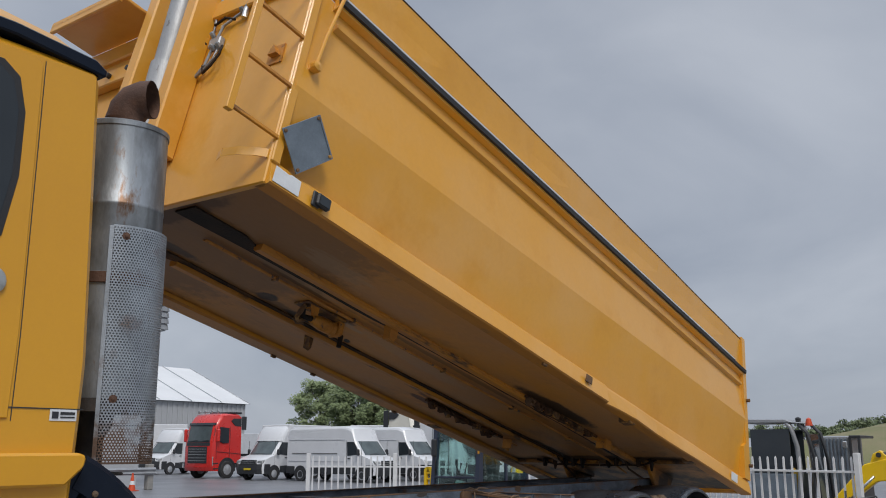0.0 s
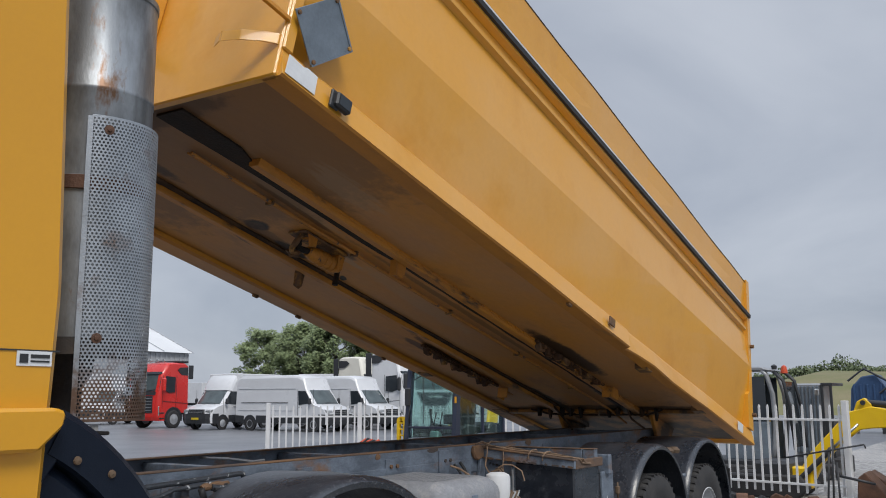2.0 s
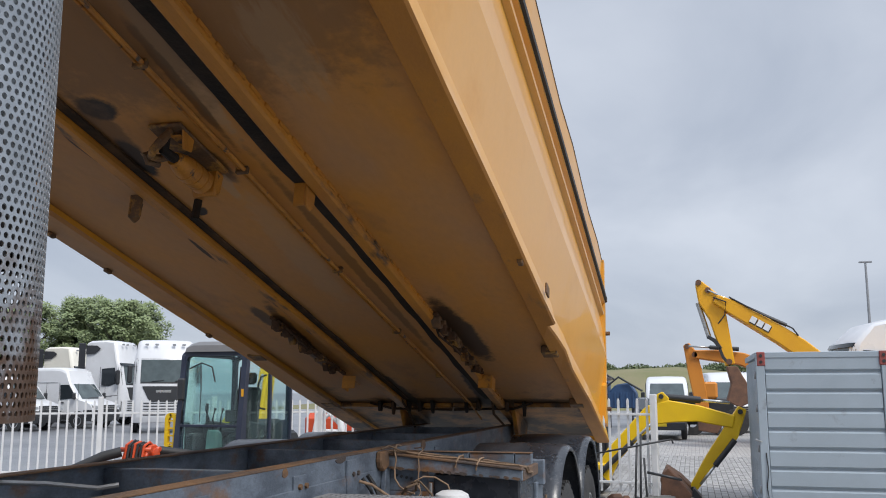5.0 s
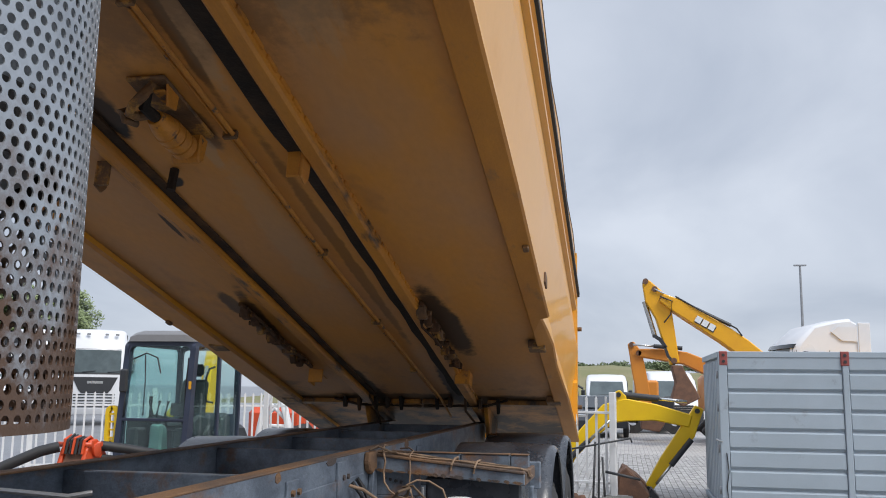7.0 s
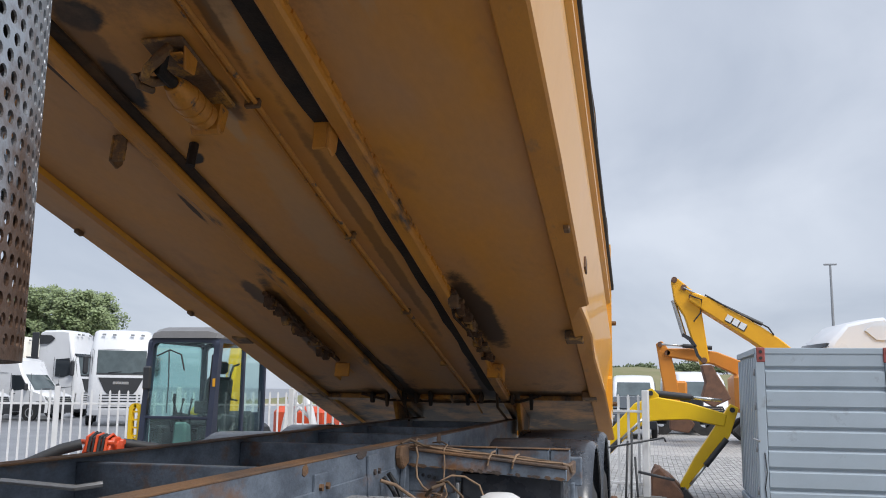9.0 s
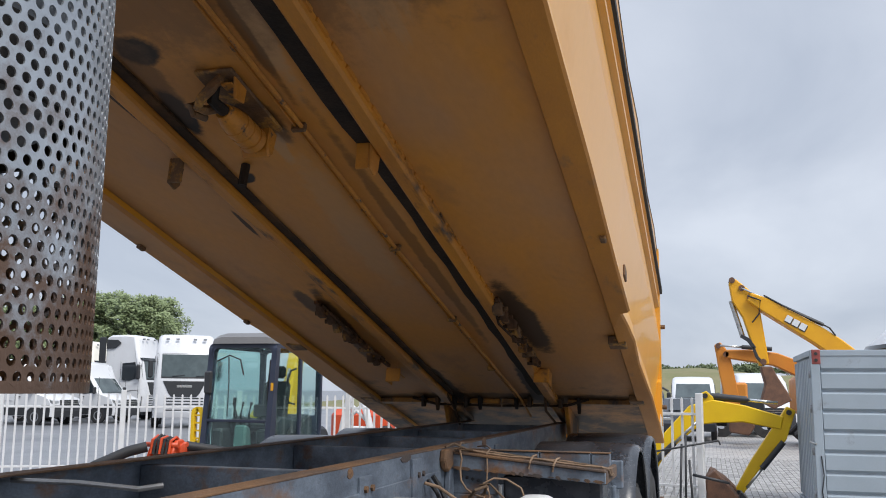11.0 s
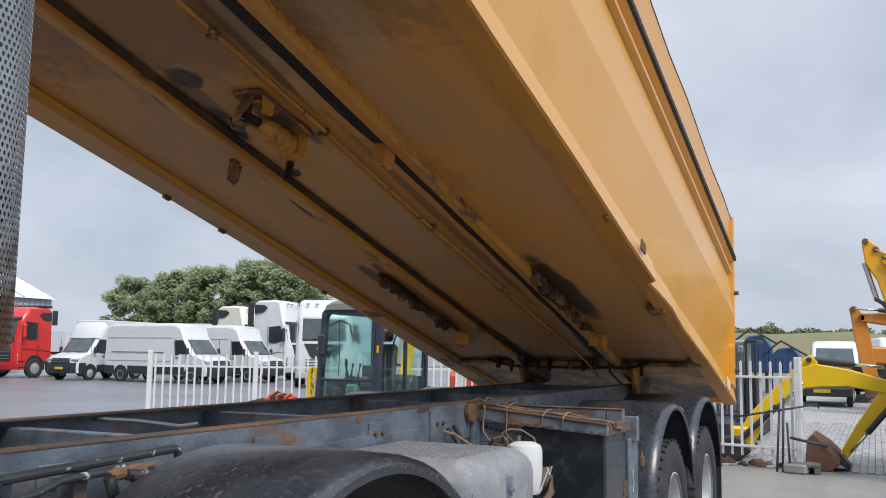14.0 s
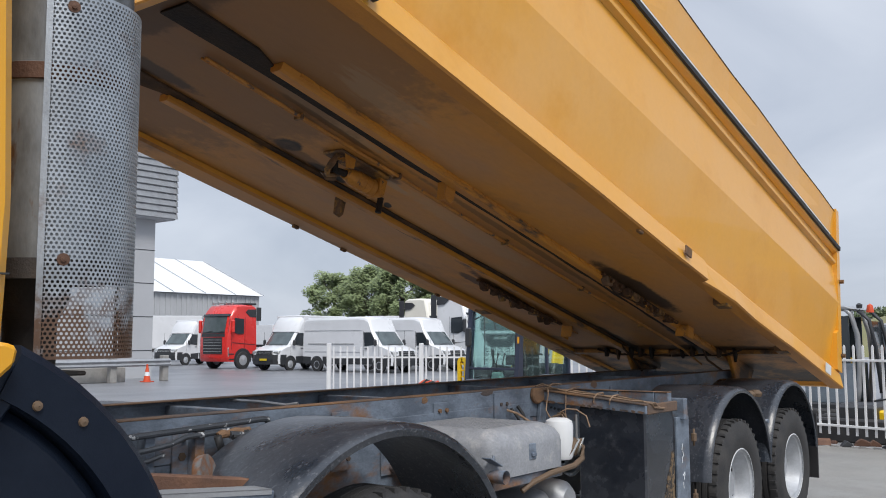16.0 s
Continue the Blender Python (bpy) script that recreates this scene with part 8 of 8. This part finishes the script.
for x in (15.95, 16.75):
    bm = B()
    prism(bm, [(3.75, 0.2), (3.95, 0.02), (5.1, 0.02), (5.3, 0.2), (5.1, 0.4), (3.95, 0.4)], "x", x, x + 0.25, bevel=0.03)
    part("crawler_track", bm, TYRE, mini)

# wheeled excavator with a pale rounded cab behind the fence
wc = thing("cabbed_excavator", "pale grey-framed excavator cab with dark glass on crawler tracks", "excavator")
CX = 18.9
for x in (CX, CX + 1.0):
    bm = B()
    tube(bm, [(x, 5.18, 2.26), (x, 5.06, 2.14), (x, 4.96, 1.75), (x, 4.93, 1.2), (x, 4.98, 0.72), (x, 5.02, 0.42)], [0.05, 0.05, 0.05, 0.055, 0.055, 0.05], 10)
    part("cab_pillar", bm, ALU, wc, "pale grey curved cab pillar")
    bm = B()
    tube(bm, [(x, 4.92, 2.20), (x, 4.74, 2.02), (x, 4.64, 1.5), (x, 4.58, 0.66)], 0.035, 8)
    part("windscreen_frame", bm, DARK, wc)
    bm = B()
    bx(bm, x - 0.02, x + 0.02, 5.02, 5.95, 0.45, 1.2, 0.01)
    part("door_panel", bm, PLATE, wc)
    bm = B()
    bx(bm, x - 0.012, x + 0.012, 5.1, 5.9, 1.2, 2.1, 0.0)
    part("side_glass", bm, DARKGLASS, wc)
bm = B()
prism(bm, [(4.95, 2.22), (5.15, 2.30), (6.0, 2.32), (6.05, 2.22)], "x", CX - 0.06, CX + 1.06, bevel=0.02)
part("cab_roof", bm, ALU, wc)
bm = B()
prism(bm, [(4.60, 0.7), (4.61, 0.7), (4.76, 1.98), (4.75, 2.0)], "x", CX + 0.03, CX + 0.97)
part("windscreen", bm, DARKGLASS, wc)
bm = B()
bx(bm, CX + 0.2, CX + 0.8, 5.2, 5.6, 0.7, 1.3, 0.06)
part("seat", bm, LEMON, wc, "yellow cover on the seat")
bm = B()
bx(bm, CX - 0.1, CX + 1.2, 4.55, 6.6, 0.28, 0.45, 0.03)
part("slew_deck", bm, DARK, wc)
for x in (CX - 0.35, CX + 0.95):
    bm = B()
    prism(bm, [(3.95, 0.16), (4.1, 0.02), (6.5, 0.02), (6.7, 0.2), (6.5, 0.36), (4.1, 0.32)], "x", x, x + 0.4, bevel=0.03)
    part("crawler_track", bm, TYRE, wc)
bm = B()
lathe(bm, [(0.075, 0.0), (0.07, 0.05), (0.05, 0.14), (0.001, 0.17)], 12, pose(CX + 0.4, 4.80, 2.17, 0, 0, 0))
part("beacon", bm, BRICKRED, wc, "orange beacon")
bm = B()
lathe(bm, [(0.001, 0.0), (0.05, 0.0), (0.06, 0.07), (0.02, 0.10), (0.001, 0.10)], 12, pose(CX, 4.90, 2.24, 0, 0, 0))
part("work_lamp", bm, DARK, wc)

# grey ribbed machine with a dark cab frame further back
gm = thing("grey_machine", "grey ribbed machine cover with a dark cab frame and mirror", "machine")
bm = B()
bx(bm, 21.05, 22.3, 4.46, 5.06, 0.4, 1.98, 0.03)
part("cover", bm, ALU, gm)
for k in range(7):
    bm = B()
    bx(bm, 21.01, 21.06, 4.50 + k * 0.078, 4.54 + k * 0.078, 0.5, 1.92, 0.008)
    part("rib", bm, PLATE, gm)
for y in (4.24, 4.42):
    bm = B()
    bx(bm, 21.0, 21.06, y - 0.025, y + 0.025, 0.1, 1.95, 0.008)
    part("cab_post", bm, DARK, gm)
bm = B()
bx(bm, 21.0, 22.3, 4.2, 4.44, 1.93, 1.99, 0.01)
part("cab_roof", bm, DARK, gm)
bm = B()
bx(bm, 21.02, 22.2, 4.27, 4.40, 0.3, 1.2, 0.01)
part("cab_panel", bm, DARK, gm)
bm = B()
bx(bm, 20.9, 20.96, 4.46, 4.56, 1.72, 1.86, 0.015)
part("mirror", bm, CHROME, gm)
bm = B()
bx(bm, 20.9, 22.5, 4.1, 5.2, 0.0, 0.4, 0.04)
part("base", bm, TYRE, gm)
# blue machines in the far row
for yb0, zb, lab in ((6.9, 2.55, "dark blue screening machine with a tilted hopper"), (5.6, 2.0, "dark blue machine frame on a trailer")):
    bl = thing("blue_machine", lab, "machine")
    bm = B()
    prism(bm, [(yb0 - 0.65, 0.9), (yb0 + 0.9, 0.9), (yb0 + 0.8, zb - 0.5), (yb0 + 0.35, zb), (yb0 - 0.3, zb + 0.1), (yb0 - 0.6, zb - 0.4)], "x", 45.0, 46.5, bevel=0.06)
    part("hopper", bm, BLUE, bl)
    for k in range(5):
        bm = B()
        bx(bm, 44.93, 45.0, yb0 - 0.5 + k * 0.28, yb0 - 0.42 + k * 0.28, 0.9, zb - 0.35, 0.01)
        part("stiffener", bm, BLUE, bl)
    for y in (yb0 - 0.5, yb0 + 0.6):
        bm = B()
        bx(bm, 45.1, 45.25, y, y + 0.14, 0.0, 0.9, 0.01)
        part("leg", bm, DARK, bl)
    bm = B()
    tube(bm, [(44.9, yb0 + 0.9, zb - 0.2), (44.9, yb0 + 0.2, zb + 0.35), (44.9, yb0 - 0.9, zb - 0.3)], 0.05, 8)
    part("hose", bm, DARK, bl)
# parked dark car
car = thing("car", "dark grey parked car with a yellow plate", "car", heading(36.0, 3.6, -180))
bm = B()
loft(bm, [[(x, y * k, z) for x, z in ((-2.1, 0.35), (2.1, 0.35), (2.15, 0.6), (2.0, 0.85), (1.0, 1.0), (0.3, 1.42), (-1.2, 1.45), (-2.0, 1.0), (-2.15, 0.7))] for y, k in ((-0.9, 0.97), (-0.8, 1.0), (0.8, 1.0), (0.9, 0.97))], closed=True, cap=True)
part("body", bm, material("dark_metallic_paint", (0.03, 0.035, 0.045), 0.3, 0.3, fine=0.05, bump=0, coat=0.5), car)
bm = B()
boxy(bm, [[(1.02, y, 1.02), (1.06, y, 1.03), (0.36, y, 1.42), (0.32, y, 1.42)] for y in (-0.7, 0.7)])
part("windscreen", bm, DARKGLASS, car)
for sy in (-1, 1):
    for xw in (1.35, -1.3):
        car_wheel(car, xw, -0.72 if sy < 0 else 0.92, 0.32, 0.2, RIM)
    bm = B()
    bx(bm, 1.95, 2.08, sy * 0.5, sy * 0.86, 0.66, 0.8, 0.02)
    part("headlight", bm, CHROME, car)
bm = B()
bx(bm, 2.13, 2.17, -0.26, 0.26, 0.48, 0.59)
part("number_plate", bm, NUMPLATE, car)

# loose iron by the fence end
blk = thing("concrete_block", "grey hollow concrete block under the fence post", "block", pose(15.1, 2.95, 0.012))
bm = B()
bx(bm, -0.13, 0.13, -0.22, 0.22, 0.09, 0.14, 0.01)
for y in (-0.22, -0.04, 0.14):
    bx(bm, -0.13, 0.13, y, y + 0.08, 0.0, 0.09, 0.008)
part("block", bm, material("dark_grey_block", (0.13, 0.128, 0.122), 0.85, second=(0.09, 0.088, 0.084), scale=6, fine=0.2, bump=0.4), blk)
for k, (ya, yb1, z1) in enumerate(((3.22, 3.10, 1.05), (3.30, 3.16, 0.92), (3.12, 3.06, 0.70))):
    bm = B()
    tube(bm, [(14.98, ya, 0.02), (15.12, yb1 + 0.1, z1)], 0.016, 8)
    solid("steel_bar", bm, DARK, "thin black steel bar leaning on the fence post", "bar", group="leaning bars")
bm = B()
tube(bm, [(15.1, 3.9, 0.75), (15.1, 2.75, 0.98)], 0.014, 8)
tube(bm, [(15.1, 2.75, 0.98), (15.1, 2.73, 0.92)], 0.012, 8)
solid("steel_bar", bm, DARK, "black steel bar lying across the fence pales", "bar", group="leaning bars")
bm = B()
tube(bm, [(15.06, 3.12, 0.50), (15.06, 2.62, 0.40)], 0.02, 8)
solid("steel_bar", bm, DARK, "short black bar stuck through the fence", "bar", group="leaning bars")
bk = thing("digger_bucket", "rusty brown digger bucket lying by the fence post", "bucket")
bm = B()
prism(bm, [(2.96, 0.02), (2.60, 0.02), (2.48, 0.14), (2.62, 0.32), (2.82, 0.54), (2.92, 0.46)], "x", 15.4, 16.0, bevel=0.015)
part("shell", bm, RUSTBROWN, bk)
bm = B()
prism(bm, [(2.50, 0.12), (2.36, 0.04), (2.34, 0.10), (2.46, 0.24)], "x", 15.5, 15.9, bevel=0.01)
part("cutting_edge", bm, DARK, bk)
rj = random.Random(9)
for k in range(11):
    y, x, sz = 3.3 + k * 0.19 + rj.uniform(-0.05, 0.05), 15.55 + rj.uniform(-0.12, 0.3), rj.uniform(0.07, 0.17)
    bm = B()
    prism(bm, [(-sz, 0.0), (sz * 0.9, 0.0), (sz * 0.6, sz * 0.5), (0.1 * sz, sz * rj.uniform(0.6, 1.1)), (-sz * 0.8, sz * 0.45)], "x", -sz * 0.6, sz * 0.6, bevel=0.012)
    solid("scrap_iron", bm, RUSTBROWN if k % 3 else DARK, "small rusty piece of scrap iron on the ground", "scrap", group="scrap by the fence", at=pose(x, y, 0.012, 0, 0, rj.uniform(0, 180)))


# ---- clinkers of the yard beyond the fence ----
def vary(mat, island):
    """Lets each clinker differ a little in tone."""
    nt = mat.node_tree
    if island:
        src = nt.nodes.new("ShaderNodeNewGeometry").outputs["Random Per Island"]
    else:
        src = nt.nodes.new("ShaderNodeObjectInfo").outputs["Random"]
    mr = nt.nodes.new("ShaderNodeMapRange")
    mr.inputs["To Min"].default_value, mr.inputs["To Max"].default_value = 0.74, 1.14
    nt.links.new(src, mr.inputs["Value"])
    sc = nt.nodes.new("ShaderNodeVectorMath")
    sc.operation = "SCALE"
    base = nt.nodes["Principled BSDF"].inputs["Base Color"]
    nt.links.new(base.links[0].from_socket, sc.inputs[0])
    nt.links.new(mr.outputs[0], sc.inputs["Scale"])
    nt.links.new(sc.outputs[0], base)
    return mat


CLINKER = vary(material("grey_clinker", (0.36, 0.352, 0.342), 0.55, second=(0.29, 0.285, 0.28), scale=4, fine=0.25, fine_scale=60, bump=0.25), False)
CLINKERS = vary(material("grey_clinkers_joined", (0.36, 0.352, 0.342), 0.55, second=(0.29, 0.285, 0.28), scale=4, fine=0.25, fine_scale=60, bump=0.25), True)
bm = B()
bx(bm, 15.42, 26.0, -0.6, 5.45, 0.0, 0.0155)
bed = solid("pavement_bed", bm, material("dark_sand_joint", (0.12, 0.115, 0.105), 0.9, fine=0.3), "dark sandy joints of the clinker paving", "pavement", "structure")
bm = B()
prism(bm, [(-0.1, -0.048), (0.1, -0.048), (0.1, 0.048), (-0.1, 0.048)], "z", 0.010, 0.021)
for v in bm.verts:
    if v.co.z > 0.02:
        v.co.x *= 0.985
        v.co.y *= 0.97
clinker_mesh = finish(bm, "clinker", CLINKER)
rest_v, rest_f = [], []
rc = random.Random(12)
row = 0
y = -0.54
while y < 5.4:
    x = 15.55 + (0.105 if row % 2 else 0.0)
    while x < 25.9:
        dz = rc.uniform(-0.002, 0.002)
        if 15.5 < x < 18.4 and 1.8 < y < 4.3:
            c = new("clinker", clinker_mesh)
            c.parent = bed
            c.matrix_basis = Matrix.Translation((x, y, dz)) @ Matrix.Rotation(radians(rc.uniform(-0.8, 0.8)), 4, "Z")
        else:
            b0 = len(rest_v)
            for zz, k in ((0.010, 1.0), (0.021, 0.975)):
                for sx, sy in ((-1, -1), (1, -1), (1, 1), (-1, 1)):
                    rest_v.append((x + sx * 0.1 * k, y + sy * 0.048 * k, zz + dz))
            rest_f += [(b0 + 4, b0 + 5, b0 + 6, b0 + 7)] + [(b0 + i, b0 + (i + 1) % 4, b0 + 4 + (i + 1) % 4, b0 + 4 + i) for i in range(4)]
        x += 0.21
    y += 0.105
    row += 1
me = bpy.data.meshes.new("clinkers")
me.from_pydata(rest_v, [], rest_f)
me.materials.append(CLINKERS)
rest = new("clinkers", me)
rest.parent = bed
tagged(rest, "grey clinker paving in running bond", kind="stuff")
